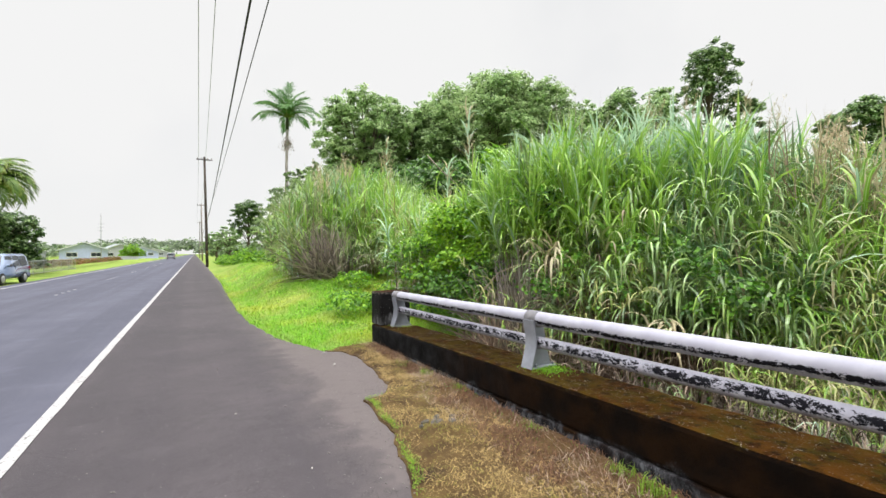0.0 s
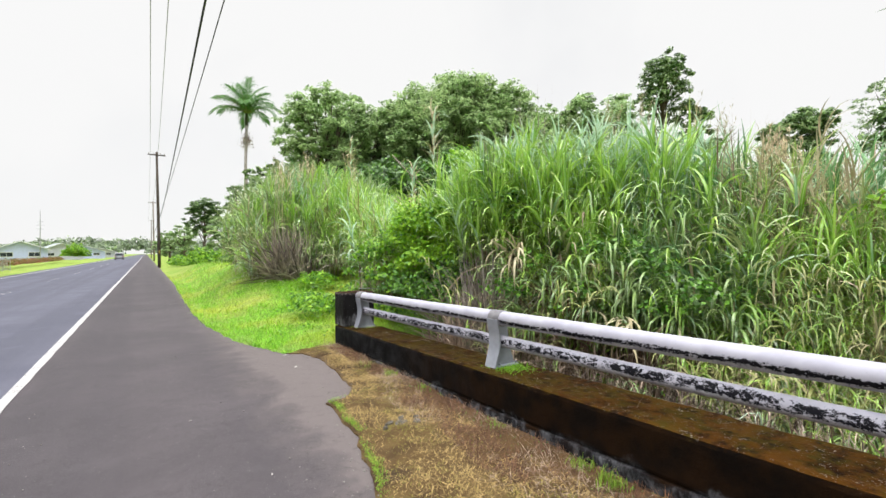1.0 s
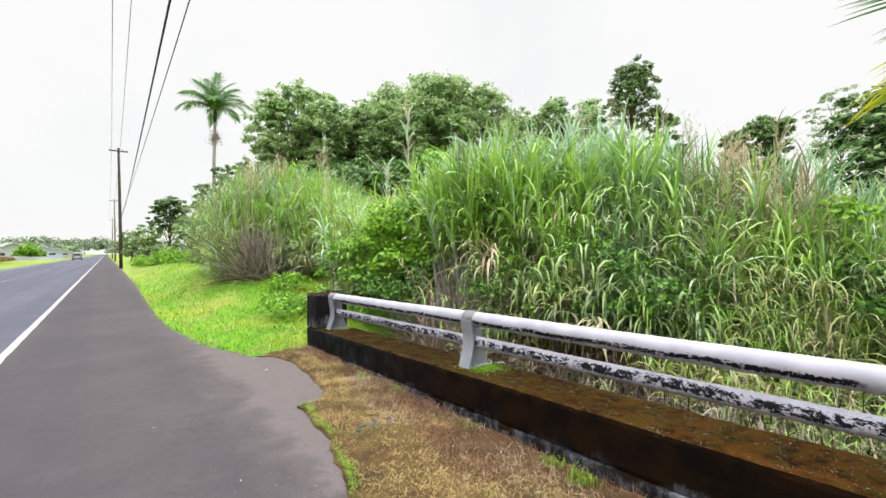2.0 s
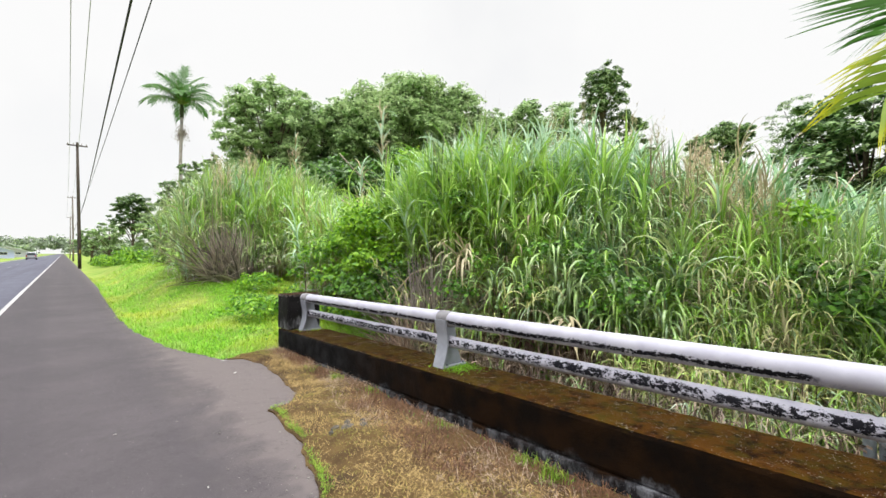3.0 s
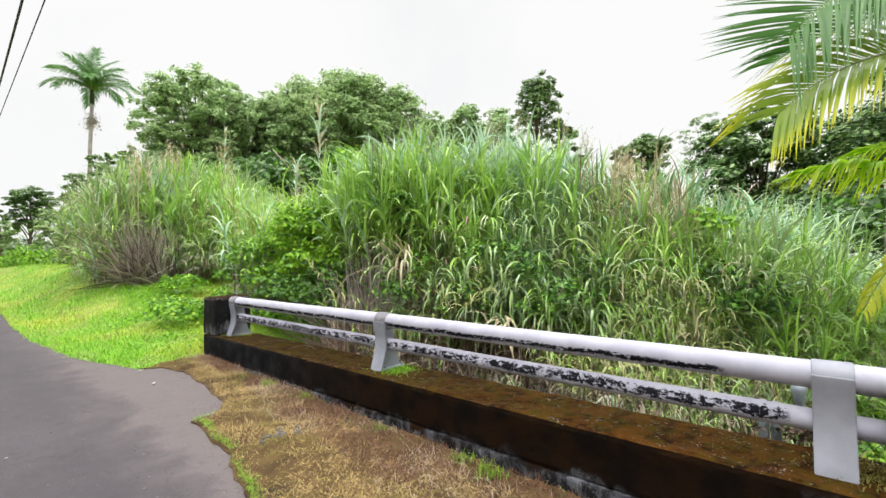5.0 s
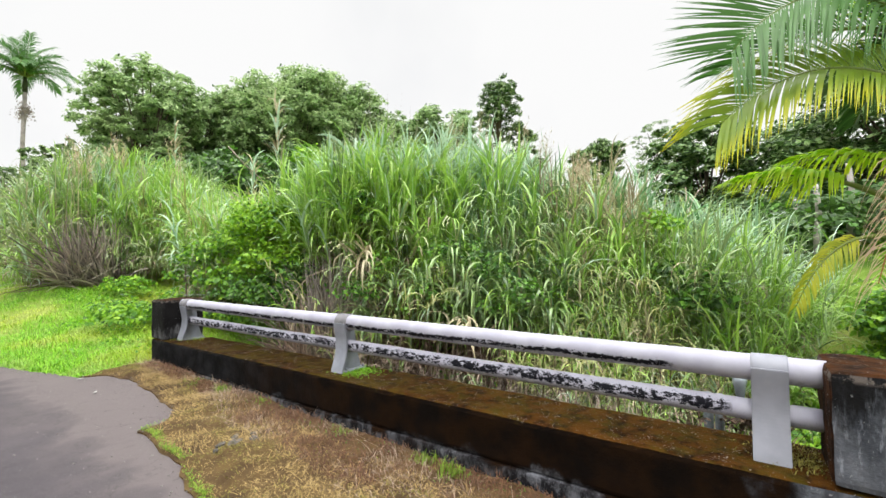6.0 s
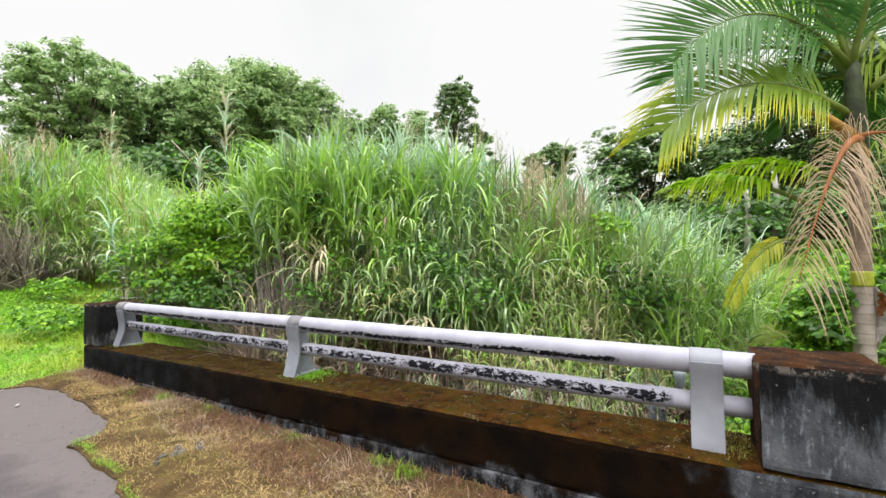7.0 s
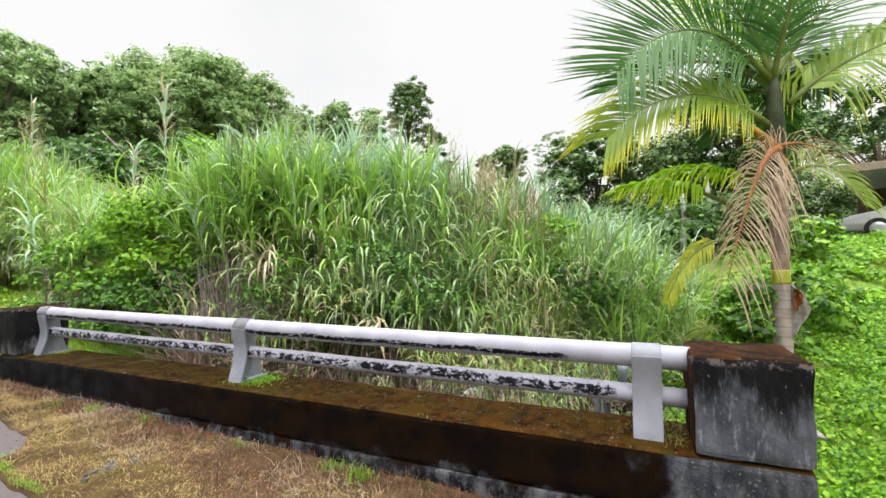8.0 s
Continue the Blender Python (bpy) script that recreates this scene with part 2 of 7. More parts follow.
def pillar_concrete(name, light, dark, run_low, top=1.06):
    """Cast end post: black runs from the top edge, brown moss on top and on the end, pale specks."""
    m = Mat(name, 0.92, 0, 0.10)
    nz = m.add("NewGeometry")
    up = m.add("SeparateXYZ")
    m.t.links.new(nz.outputs["Normal"], up.inputs[0])
    z = m.axis("Z")
    fine = m.noise(70, 5, 0.7)
    grey = m.mix(m.ramp(m.noise(6, 6, 0.65, (1, 1, 0.45)), 0.3, 0.7), dark, light)
    grey = m.mix(m.ramp(m.noise(22, 5, 0.7, (1, 1, 0.3)), 0.52, 0.66, 0, 0.6), grey, tuple(v * 2.0 for v in light))
    grey = m.mix(m.ramp(m.noise(120, 2), 0.71, 0.75, 0, 0.5), grey, (0.30, 0.30, 0.30))
    runs = m.math("SUBTRACT", z, m.math("MULTIPLY", m.noise(5, 6, 0.75, (1, 1, 0.25)), 0.85))
    grey = m.mix(m.ramp(runs, run_low - 0.04, run_low + 0.16, 0.0, 0.96), grey, (0.0055, 0.005, 0.005))
    moss = m.mix(m.ramp(m.noise(9, 6, 0.65), 0.36, 0.64), (0.008, 0.003, 0.0012), (0.038, 0.013, 0.0025))
    moss = m.mix(m.ramp(m.noise(26, 4), 0.62, 0.70, 0, 0.6), moss, (0.10, 0.075, 0.055))
    wander = m.math("MULTIPLY", m.math("SUBTRACT", m.noise(8, 5), 0.5), 0.7)
    c = m.mix(m.ramp(m.math("ADD", up.outputs["Z"], wander), 0.35, 0.6), grey, moss)
    c = m.mix(m.ramp(m.math("ADD", up.outputs["Y"], wander), 0.35, 0.6), c, moss)
    # worn pale arris and chips
    chip = m.math("MULTIPLY", m.math("MULTIPLY", m.ramp(z, top - 0.055, top - 0.03), m.ramp(z, top - 0.012, top - 0.002, 1.0, 0.0)), m.ramp(m.noise(16, 5, 0.7), 0.47, 0.56))
    c = m.mix(m.math("MULTIPLY", chip, m.ramp(up.outputs["Z"], 0.95, 0.7)), c, (0.10, 0.085, 0.075))
    c = m.mix(m.ramp(m.noise(46, 4, 0.7, (1, 1, 0.6)), 0.655, 0.69, 0, 0.7), c, (0.27, 0.27, 0.265))
    m.color(c)
    m.bump(m.noise(9, 5), 0.5, 0.02)
    m.bump(fine, 0.6, 0.006)
    return m.m


MAT_PILLAR = pillar_concrete("stained_post_concrete", (0.115, 0.122, 0.138), (0.040, 0.044, 0.052), 0.34)
MAT_PILLAR_BLACK = pillar_concrete("blackened_post_concrete", (0.15, 0.15, 0.155), (0.010, 0.010, 0.011), 0.12, 1.095)


def rail_paint(name, low, high, slope, holes=0.37, end=0.58):
    """Bluish white paint on pipe; crisp black flaking along the side that faces the road."""
    m = Mat(name, 0.55, 0, 0.25)
    y, z = m.axis("Y"), m.axis("Z")
    level = m.math("SUBTRACT", z, m.math("MULTIPLY", y, slope))
    ragged = m.math("ADD", m.math("MULTIPLY", m.math("SUBTRACT", m.noise(62, 6, 0.75, (1, 0.8, 1)), 0.5), 0.085),
                    m.math("MULTIPLY", m.math("SUBTRACT", m.noise(3.5, 4), 0.5), 0.05))
    edge = m.math("ADD", level, ragged)
    band = m.math("MULTIPLY", m.ramp(edge, low - 0.001, low + 0.001), m.ramp(edge, high - 0.001, high + 0.001, 1.0, 0.0))
    band = m.math("MULTIPLY", band, m.ramp(m.math("ADD", m.math("MULTIPLY", m.noise(34, 6, 0.8, (1, 0.6, 1)), 0.75), m.math("MULTIPLY", m.noise(9, 4), 0.25)), holes, holes + 0.008))
    # the pipe is clean near the end post
    band = m.math("MULTIPLY", band, m.ramp(m.math("ADD", y, m.math("MULTIPLY", m.noise(9, 3), 0.3)), end, end + 0.08))
    white = m.mix(m.ramp(m.noise(5, 5), 0.3, 0.7), (0.29, 0.285, 0.34), (0.36, 0.355, 0.415))
    under = m.mix(m.ramp(m.noise(16, 5, 0.7), 0.4, 0.62), (0.22, 0.22, 0.25), (0.36, 0.36, 0.40))
    c = m.mix(m.ramp(edge, low - 0.01, low + 0.006, 0.85, 0.0), white, under)
    c = m.mix(m.ramp(m.noise(85, 4), 0.64, 0.72, 0, 0.35), c, (0.2, 0.19, 0.2))
    m.color(m.mix(m.math("MULTIPLY", band, 0.98), c, (0.004, 0.004, 0.006)))
    m.put(m.b.inputs["Specular IOR Level"], m.ramp(band, 0.0, 1.0, 0.25, 0.02))
    m.bump(m.math("SUBTRACT", 1.0, band), 0.2, 0.002)
    return m.m


MAT_RAIL_TOP = rail_paint("top_rail_paint", 0.943, 0.977, 0.0055, 0.44)
MAT_RAIL_LOW = rail_paint("low_rail_paint", 0.722, 0.784, 0.0066, 0.475, 0.26)
MAT_POST = plain("rail_post_paint", (0.21, 0.22, 0.255), 0.5, 0.0, 0.12, 9)
MAT_COLLAR = plain("weathered_collar_paint", (0.15, 0.145, 0.155), 0.6, 0.0, 0.25, 12)
MAT_POST_WHITE = plain("white_post_paint", (0.235, 0.24, 0.275), 0.5, 0.0, 0.08, 9)

MAT_CANE = leafy("cane_leaf", (0.035, 0.105, 0.02), (0.27, 0.43, 0.10), (0.62, 0.66, 0.44), 0.28, 0.2, (0.28, 0.38, 0.15), 0.35, True)
# the pale silver is sky reflection on top leaves, put into the colour
MAT_CANE_SHEEN = leafy("sky_sheen_cane_leaf", (0.24, 0.42, 0.25), (0.50, 0.66, 0.50), (0.72, 0.78, 0.68), 0.3, 0.3, None, 0.5, True)
MAT_CANE_BLUE = leafy("blue_green_cane_leaf", (0.06, 0.20, 0.06), (0.19, 0.40, 0.15), (0.38, 0.54, 0.30), 0.30, 0.2, None, 0.5, True)
MAT_CANE_OLIVE = leafy("olive_cane_leaf", (0.16, 0.22, 0.06), (0.40, 0.45, 0.18), (0.70, 0.68, 0.48), 0.35, 0.2, None, 0.5, True)
MAT_CANE_STRAW = leafy("straw_cane_leaf", (0.19, 0.21, 0.06), (0.42, 0.43, 0.16), (0.64, 0.60, 0.36), 0.5, 0.3)
MAT_CANE_LIME = leafy("lime_cane_leaf", (0.13, 0.31, 0.02), (0.38, 0.61, 0.065), (0.62, 0.68, 0.28), 0.35, 0.3, None, 0.5, True)
MAT_DRY = leafy("dry_cane_leaf", (0.27, 0.22, 0.12), (0.55, 0.50, 0.34), None, 0.7, 0.2)
MAT_PINK = leafy("dead_cane_stalk", (0.19, 0.13, 0.095), (0.46, 0.36, 0.28), None, 0.75, 0.1)
# dead-leaf brown, darkened to hold the shade inside the cane stand
MAT_BROWN = leafy("shade_dark_dead_blade", (0.022, 0.014, 0.009), (0.11, 0.072, 0.045), None, 0.8, 0.05)
MAT_STEM = plain("cane_stem", (0.13, 0.13, 0.04), 0.9, 0, 0.3, 3)
MAT_VINE = leafy("vine_leaf", (0.04, 0.14, 0.014), (0.16, 0.35, 0.035), None, 0.42, 0.3)
MAT_VINE_LIME = leafy("lime_vine_leaf", (0.14, 0.33, 0.012), (0.32, 0.53, 0.035), None, 0.45, 0.35)


def lawn_blade():
    """Mown grass: vivid green beside the asphalt, drifting to yellow-olive and to duller rough grass."""
    m = Mat("lawn_blade", 0.5, 0, 0.3)
    c = m.mix(m.island(), (0.12, 0.33, 0.010), (0.25, 0.50, 0.025))
    c = m.mix(m.ramp(m.noise(0.42, 4), 0.47, 0.62, 0, 0.9), c, m.mix(m.island(), (0.30, 0.38, 0.03), (0.42, 0.46, 0.05)))
    c = m.mix(m.ramp(m.noise(1.7, 5), 0.50, 0.66, 0, 0.7), c, m.mix(m.island(), (0.16, 0.27, 0.05), (0.36, 0.47, 0.13)))
    m.color(c)
    m.thin(c, 0.3)
    return m.m


MAT_LAWN = lawn_blade()
MAT_TREE = leafy("broad_tree_leaf", (0.19, 0.32, 0.11), (0.40, 0.54, 0.24), None, 0.5, 0.5, (0.34, 0.45, 0.19), 0.25)
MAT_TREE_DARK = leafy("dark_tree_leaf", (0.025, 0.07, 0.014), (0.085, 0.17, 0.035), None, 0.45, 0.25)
MAT_TREE_LIGHT = leafy("light_tree_leaf", (0.26, 0.38, 0.15), (0.46, 0.58, 0.28), None, 0.5, 0.45)
MAT_BARK = plain("tree_bark", (0.10, 0.075, 0.055), 0.9, 0, 0.35, 8)
MAT_FROND = leafy("palm_leaflet", (0.030, 0.10, 0.016), (0.115, 0.27, 0.055), None, 0.36, 0.34)
# darker copy of the palm leaflet, with the crown's inner shade in its colour
MAT_FROND_SHADE = leafy("shaded_palm_leaflet", (0.016, 0.06, 0.010), (0.06, 0.15, 0.03), None, 0.35, 0.15)
MAT_FROND_YELLOW = leafy("yellowing_palm_leaflet", (0.08, 0.19, 0.015), (0.30, 0.40, 0.03), (0.78, 0.70, 0.01), 0.32, 0.45)
MAT_FROND_PALE = leafy("pale_yellow_palm_leaflet", (0.20, 0.34, 0.06), (0.40, 0.50, 0.10), (0.66, 0.66, 0.12), 0.35, 0.45)
MAT_FROND_LIME = leafy("lime_palm_leaflet", (0.24, 0.46, 0.012), (0.42, 0.64, 0.02), (0.60, 0.66, 0.03), 0.4, 0.58)
MAT_FROND_DEAD = leafy("dead_palm_leaflet", (0.34, 0.19, 0.10), (0.72, 0.57, 0.44), None, 0.6, 0.3)
MAT_FROND_OLD = leafy("old_yellow_palm_leaflet", (0.28, 0.34, 0.02), (0.46, 0.46, 0.03), None, 0.45, 0.35)
MAT_RACHIS = plain("palm_rachis", (0.13, 0.17, 0.03), 0.5, 0, 0.25, 5)
MAT_PETIOLE = plain("orange_leaf_base", (0.36, 0.19, 0.035), 0.6, 0, 0.35, 7)
MAT_RACHIS_DEAD = plain("dead_palm_rachis", (0.34, 0.115, 0.035), 0.5, 0, 0.35, 5)


# ---------------------------------------------------------------- ground, road, verge
def step(v, lo, hi):
    t = np.clip((np.asarray(v, float) - lo) / (hi - lo), 0, 1)
    return t * t * (3 - 2 * t)


def wobble(x, y, scale, seed=0.0):
    """Smooth unevenness from a few crossed waves, about -1 to 1."""
    x, y = np.asarray(x, float) / scale, np.asarray(y, float) / scale
    return (np.sin(1.7 * x + 2.3 * y + seed) + np.sin(-2.9 * x + 1.3 * y + 1.7 * seed + 1) + np.sin(4.1 * x + 3.7 * y + 2.1 * seed + 2) * 0.6) / 2.6


def land(x, y):
    """Height of the ground: level by the road, a hollow behind the bridge parapet, banks beyond it."""
    x, y = np.asarray(x, float), np.asarray(y, float)
    z = -0.05 + 0 * x
    hollow = step(x, 3.35, 4.6) * step(y, -2.2, -0.6) * (1 - step(y, 6.2, 9.0)) * (1 - step(x, 9, 14))
    z = z - 0.65 * hollow
    z = z + 0.85 * step(y, 9, 18) * step(x, 1.5, 3.6) * (1 - step(y, 34, 60))
    z = z + 2.1 * step(x, 5.0, 16) * (1 - step(y, -2.5, 1.0))
    z = z + 0.08 * step(x, 1.9, 2.6) * step(y, 7.2, 8.2)
    z = z + 0.05 * wobble(x, y, 1.4) * step(np.abs(x + 3.5), 5.6, 8.0)
    return z


EDGE_Y = [-80, -4, 0, 2.63, 3.02, 3.64, 4.55, 4.62, 4.78, 5.0, 5.4, 5.93, 6.59, 7.03, 7.16, 7.68, 8.54, 9.26, 11, 13.4, 27, 78, 1200]
EDGE_X = [1.2, 1.15, 1.18, 1.28, 1.39, 1.55, 1.62, 1.85, 1.99, 2.05, 2.11, 2.17, 2.2, 2.09, 1.86, 1.69, 1.41, 1.30, 1.12, 1.03, 1.23, 1.3, 1.3]


def asphalt_edge(y):
    """Where the broken edge of the shoulder lies."""
    y = np.asarray(y, float)
    return np.interp(y, EDGE_Y, EDGE_X) + (0.014 * np.sin(9.1 * y) + 0.008 * np.sin(23.0 * y + 1) + 0.007 * np.sin(51 * y)) * (np.abs(y) < 60)


def spans(*runs):
    """Coordinates in runs of (end, step), from the first number on."""
    out = [runs[0]]
    for end, d in runs[1:]:
        n = max(1, round((end - out[-1]) / d))
        out += list(np.linspace(out[-1], end, n + 1)[1:])
    return np.array(out)


def sheet(name, xs, ys, height):
    gx, gy = np.meshgrid(xs, ys)
    z = height(gx, gy)
    n, k = len(xs), len(ys)
    i = (np.arange(k - 1)[:, None] * n + np.arange(n - 1)[None]).ravel()
    return np_mesh(name, np.stack([gx, gy, z], -1).reshape(-1, 3), np.stack([i, i + 1, i + n + 1, i + n], 1), smooth=True)


ground = link("ground", sheet("ground", spans(-1500, (-200, 100), (-30, 10), (-9, 1.5), (1, 1.0), (14, 0.25), (40, 2), (200, 12), (1500, 130)),
                              spans(-600, (-60, 60), (-8, 4), (24, 0.3), (60, 2), (300, 12), (1800, 150)), land), MAT_GROUND)
tagged(ground, "uneven grassy ground falling to a hollow behind the bridge", "ground", kind="structure")


def strip(name, ys, left, right, z, depth, material, crown=None, columns=2):
    """A slab between two edges along y, with its sides turned down."""
    ys = np.asarray(ys, float)
    a, b = left(ys), right(ys)
    cols = [np.stack([a, ys, np.full_like(ys, z - depth)], 1)]
    for j in range(columns):
        u = j / (columns - 1)
        x = a + (b - a) * u
        cols.append(np.stack([x, ys, np.full_like(ys, z) + (crown(x, ys, u) if crown else 0)], 1))
    cols.append(np.stack([b, ys, np.full_like(ys, z - depth)], 1))
    v = np.stack(cols, 1)
    k, n = v.shape[:2]
    i = (np.arange(k - 1)[:, None] * n + np.arange(n - 1)[None]).ravel()
    return link(name, np_mesh(name, v.reshape(-1, 3), np.stack([i, i + 1, i + n + 1, i + n], 1)), material)


LONG = spans(-80, (0, 5), (60, 1.0), (300, 20), (1200, 100))
road = strip("road", LONG, lambda y: 0 * y - 8.6, lambda y: 0 * y - 1.232, 0.0, 0.15, MAT_ROAD, columns=5)
tagged(road, "smooth grey asphalt road with tyre-worn lanes", "road", kind="structure")
NEAR = spans(-80, (-3, 4), (15, 0.06), (60, 0.4), (300, 10), (1200, 100))
shoulder = strip("pavement", NEAR, lambda y: 0 * y - 1.228, asphalt_edge, -0.003, 0.06, MAT_SHOULDER, columns=4,
                 crown=lambda x, y, u: -0.02 * (u == 1) + 0 * x)
tagged(shoulder, "dark asphalt shoulder with a broken uneven edge", "pavement", kind="structure")
line_near = strip("road_line", spans(-80, (0, 5), (60, 0.5), (300, 20), (1200, 100)),
                  lambda y: -1.325 + 0.006 * np.sin(13 * y), lambda y: -1.215 + 0.006 * np.sin(17 * y), 0.005, 0.004, MAT_PAINT)
tagged(line_near, "worn white edge line along the shoulder", "road line", kind="structure")
line_far = strip("road_line", LONG, lambda y: 0 * y - 8.02, lambda y: 0 * y - 7.90, 0.005, 0.004, MAT_PAINT)
tagged(line_far, "worn white edge line along the far side", "road line", kind="structure")
for n, y0 in enumerate([10.5, 22.4, 34.3, 46.2, 58.1, 70, 82]):
    for j in range(4):
        bm = bmesh.new()
        box(bm, -4.80, -4.69, y0 + 1.0 * j, y0 + 1.0 * j + 0.11, 0.0, 0.02, 0.012, 1)
        tagged(part("road_marker", bm, MAT_PAINT), "small white raised lane marker on the asphalt", "road marker", "lane markers")

verge = strip("verge", spans(-40, (-3, 2), (7.2, 0.08)), lambda y: asphalt_edge(y) - 0.02, lambda y: 0 * y + 2.76, 0.0, 0.08, MAT_VERGE, columns=12,
              crown=lambda x, y, u: 0.045 * step(u, 0, 0.35) + 0.012 * wobble(x, y, 0.17) + 0.02 * wobble(x, y, 0.6, 2) * step(u, 0, 0.2) - 0.012)
tagged(verge, "dried brown grass verge beside the parapet", "verge", kind="structure")

# ---------------------------------------------------------------- bridge parapet and rail (their line dips a little along the road)
BRIDGE = Matrix.Translation((0, 0, 1.6)) @ pose(0, 0, 0, -1.29, 0.24, 0) @ Matrix.Translation((0, 0, -1.6))


def rough_block(x0, x1, y0, y1, z0, z1, bevel, uneven, cell=0.09):
    """A cast block with softened, slightly uneven edges."""
    bm = bmesh.new()
    box(bm, x0, x1, y0, y1, z0, z1, bevel, 2)
    for axis, lo, hi in ((0, x0, x1), (1, y0, y1), (2, z0, z1)):
        for k in range(1, max(2, round((hi - lo) / cell))):
            no = Vector((0, 0, 0))
            no[axis] = 1
            co = Vector((0, 0, 0))
            co[axis] = lo + (hi - lo) * k / max(2, round((hi - lo) / cell))
            bmesh.ops.bisect_plane(bm, geom=bm.verts[:] + bm.edges[:] + bm.faces[:], plane_co=co, plane_no=no, dist=1e-5)
    bm.normal_update()
    for v in bm.verts:
        v.co += v.normal * uneven * (noise.noise(v.co * 5) + 0.6 * noise.noise(v.co * 14))
    return bm


parapet = tagged(new("bridge_parapet"), "low concrete bridge parapet, black with brown moss on top", "parapet")
parapet.matrix_basis = BRIDGE
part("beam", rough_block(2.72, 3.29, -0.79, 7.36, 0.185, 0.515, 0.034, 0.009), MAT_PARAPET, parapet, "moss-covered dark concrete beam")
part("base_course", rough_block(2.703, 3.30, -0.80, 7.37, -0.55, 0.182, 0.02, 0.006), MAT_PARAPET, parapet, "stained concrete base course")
part("end_post", rough_block(2.72, 3.27, -0.79, -0.25, 0.522, 1.06, 0.034, 0.010, 0.06), MAT_PILLAR, parapet, "grey concrete end post with black runs and mossy top")
part("end_post", rough_block(2.72, 3.27, 6.93, 7.36, 0.522, 1.095, 0.034, 0.010, 0.06), MAT_PILLAR_BLACK, parapet, "blackened concrete end post")

railing = tagged(new("bridge_railing"), "two-pipe metal bridge railing with peeling white paint", "railing")
railing.matrix_basis = BRIDGE
RAIL_X, LOW_X = 3.00, 3.02


def rail_z(y):
    return 0.985 + 0.0055 * y


def low_z(y):
    return 0.742 + 0.0066 * y


def pipe(name, x, height, r, material, label):
    bm = bmesh.new()
    ys = [-0.27 + 7.22 * k / 90 for k in range(91)]
    tube(bm, [(x + 0.0015 * math.sin(3 * y), y, height(y) + 0.002 * math.sin(2.1 * y + 1)) for y in ys], r, 28)
    return part(name, bm, material, railing, label, True)


pipe("top_rail", RAIL_X, rail_z, 0.073, MAT_RAIL_TOP, "white pipe streaked with black grime")
pipe("low_rail", LOW_X, low_z, 0.058, MAT_RAIL_LOW, "white pipe with black flaking paint")


def rail_post(y, material, width=0.165):
    """A cast post: a bowed front flange, a web behind it and a collar round the top pipe."""
    RAIL_Z, LOW_Z = rail_z(y), low_z(y)
    post = part("post", web_mesh(y), material, railing)
    zs = [0.512, 0.53, 0.58, 0.65, 0.72, 0.80, 0.88, 0.95, 1.0]
    xs = [2.872, 2.876, 2.892, 2.915, 2.932, 2.938, 2.93, 2.914, 2.906]
    bm = bmesh.new()
    rows = []
    curve = np.polyfit(zs, xs, 4)
    for z in np.linspace(zs[0], zs[-1], 26):
        x = float(np.polyval(curve, z))
        w = width / 2
        rows.append([bm.verts.new((x + dx, y + s * w, z)) for s, dx in ((-1, 0), (1, 0), (1, 0.022), (-1, 0.022))])
    for a, b in zip(rows, rows[1:]):
        for j in range(4):
            bm.faces.new((a[j], a[(j + 1) % 4], b[(j + 1) % 4], b[j]))
    bm.faces.new(rows[0][::-1])
    bm.faces.new(rows[-1])
    bmesh.ops.recalc_face_normals(bm, faces=bm.faces)
    bmesh.ops.bevel(bm, geom=[e for e in bm.edges if e.calc_face_angle(0) > 1.2], offset=0.004, segments=2, affect="EDGES")
    part("front_flange", bm, material, post)
    bm = bmesh.new()
    tube(bm, [(RAIL_X, y - width / 2, RAIL_Z), (RAIL_X, y - width / 2 + 0.006, RAIL_Z), (RAIL_X, y + width / 2 - 0.006, RAIL_Z), (RAIL_X, y + width / 2, RAIL_Z)],
         [0.076, 0.082, 0.082, 0.076], 28)
    part("collar", bm, MAT_COLLAR if y > 1 else material, post, "", True)
    bm = bmesh.new()
    tube(bm, [(LOW_X, y - 0.05, LOW_Z), (LOW_X, y - 0.045, LOW_Z), (LOW_X, y + 0.045, LOW_Z), (LOW_X, y + 0.05, LOW_Z)], [0.061, 0.066, 0.066, 0.061], 24)
    part("sleeve", bm, material, post, "", True)
    bm = bmesh.new()
    box(bm, 2.905, 3.21, y - 0.075, y + 0.075, 0.508, 0.53, 0.005, 1)
    part("base_plate", bm, material, post)
    for dx in (2.96, 3.18):
        for s in (-0.052, 0.052):
            bm = bmesh.new()
            tube(bm, [(dx, y + s, 0.53), (dx, y + s, 0.552), (dx, y + s, 0.556)], [0.013, 0.013, 0.009], 6)
            part("bolt", bm, material, post)


def web_mesh(y, half=0.017):
    zs = [0.52, 0.56, 0.62, 0.70, 0.78, 0.86, 0.94, 1.0]
    front = [2.884, 2.894, 2.914, 2.937, 2.949, 2.949, 2.938, 2.93]
    rear = [3.19, 3.18, 3.16, 3.135, 3.12, 3.11, 3.10, 3.08]
    bm = bmesh.new()
    rows = [[bm.verts.new((x, y + s * half, z)) for x, s in ((f, -1), (r, -1), (r, 1), (f, 1))] for f, r, z in zip(front, rear, zs)]
    for a, b in zip(rows, rows[1:]):
        for j in range(4):
            bm.faces.new((a[j], a[(j + 1) % 4], b[(j + 1) % 4], b[j]))
    bm.faces.new(rows[0][::-1])
    bm.faces.new(rows[-1])
    bmesh.ops.recalc_face_normals(bm, faces=bm.faces)
    return bm


for y, material in ((-0.03, MAT_POST_WHITE), (3.40, MAT_POST), (6.80, MAT_POST)):
    rail_post(y, material)


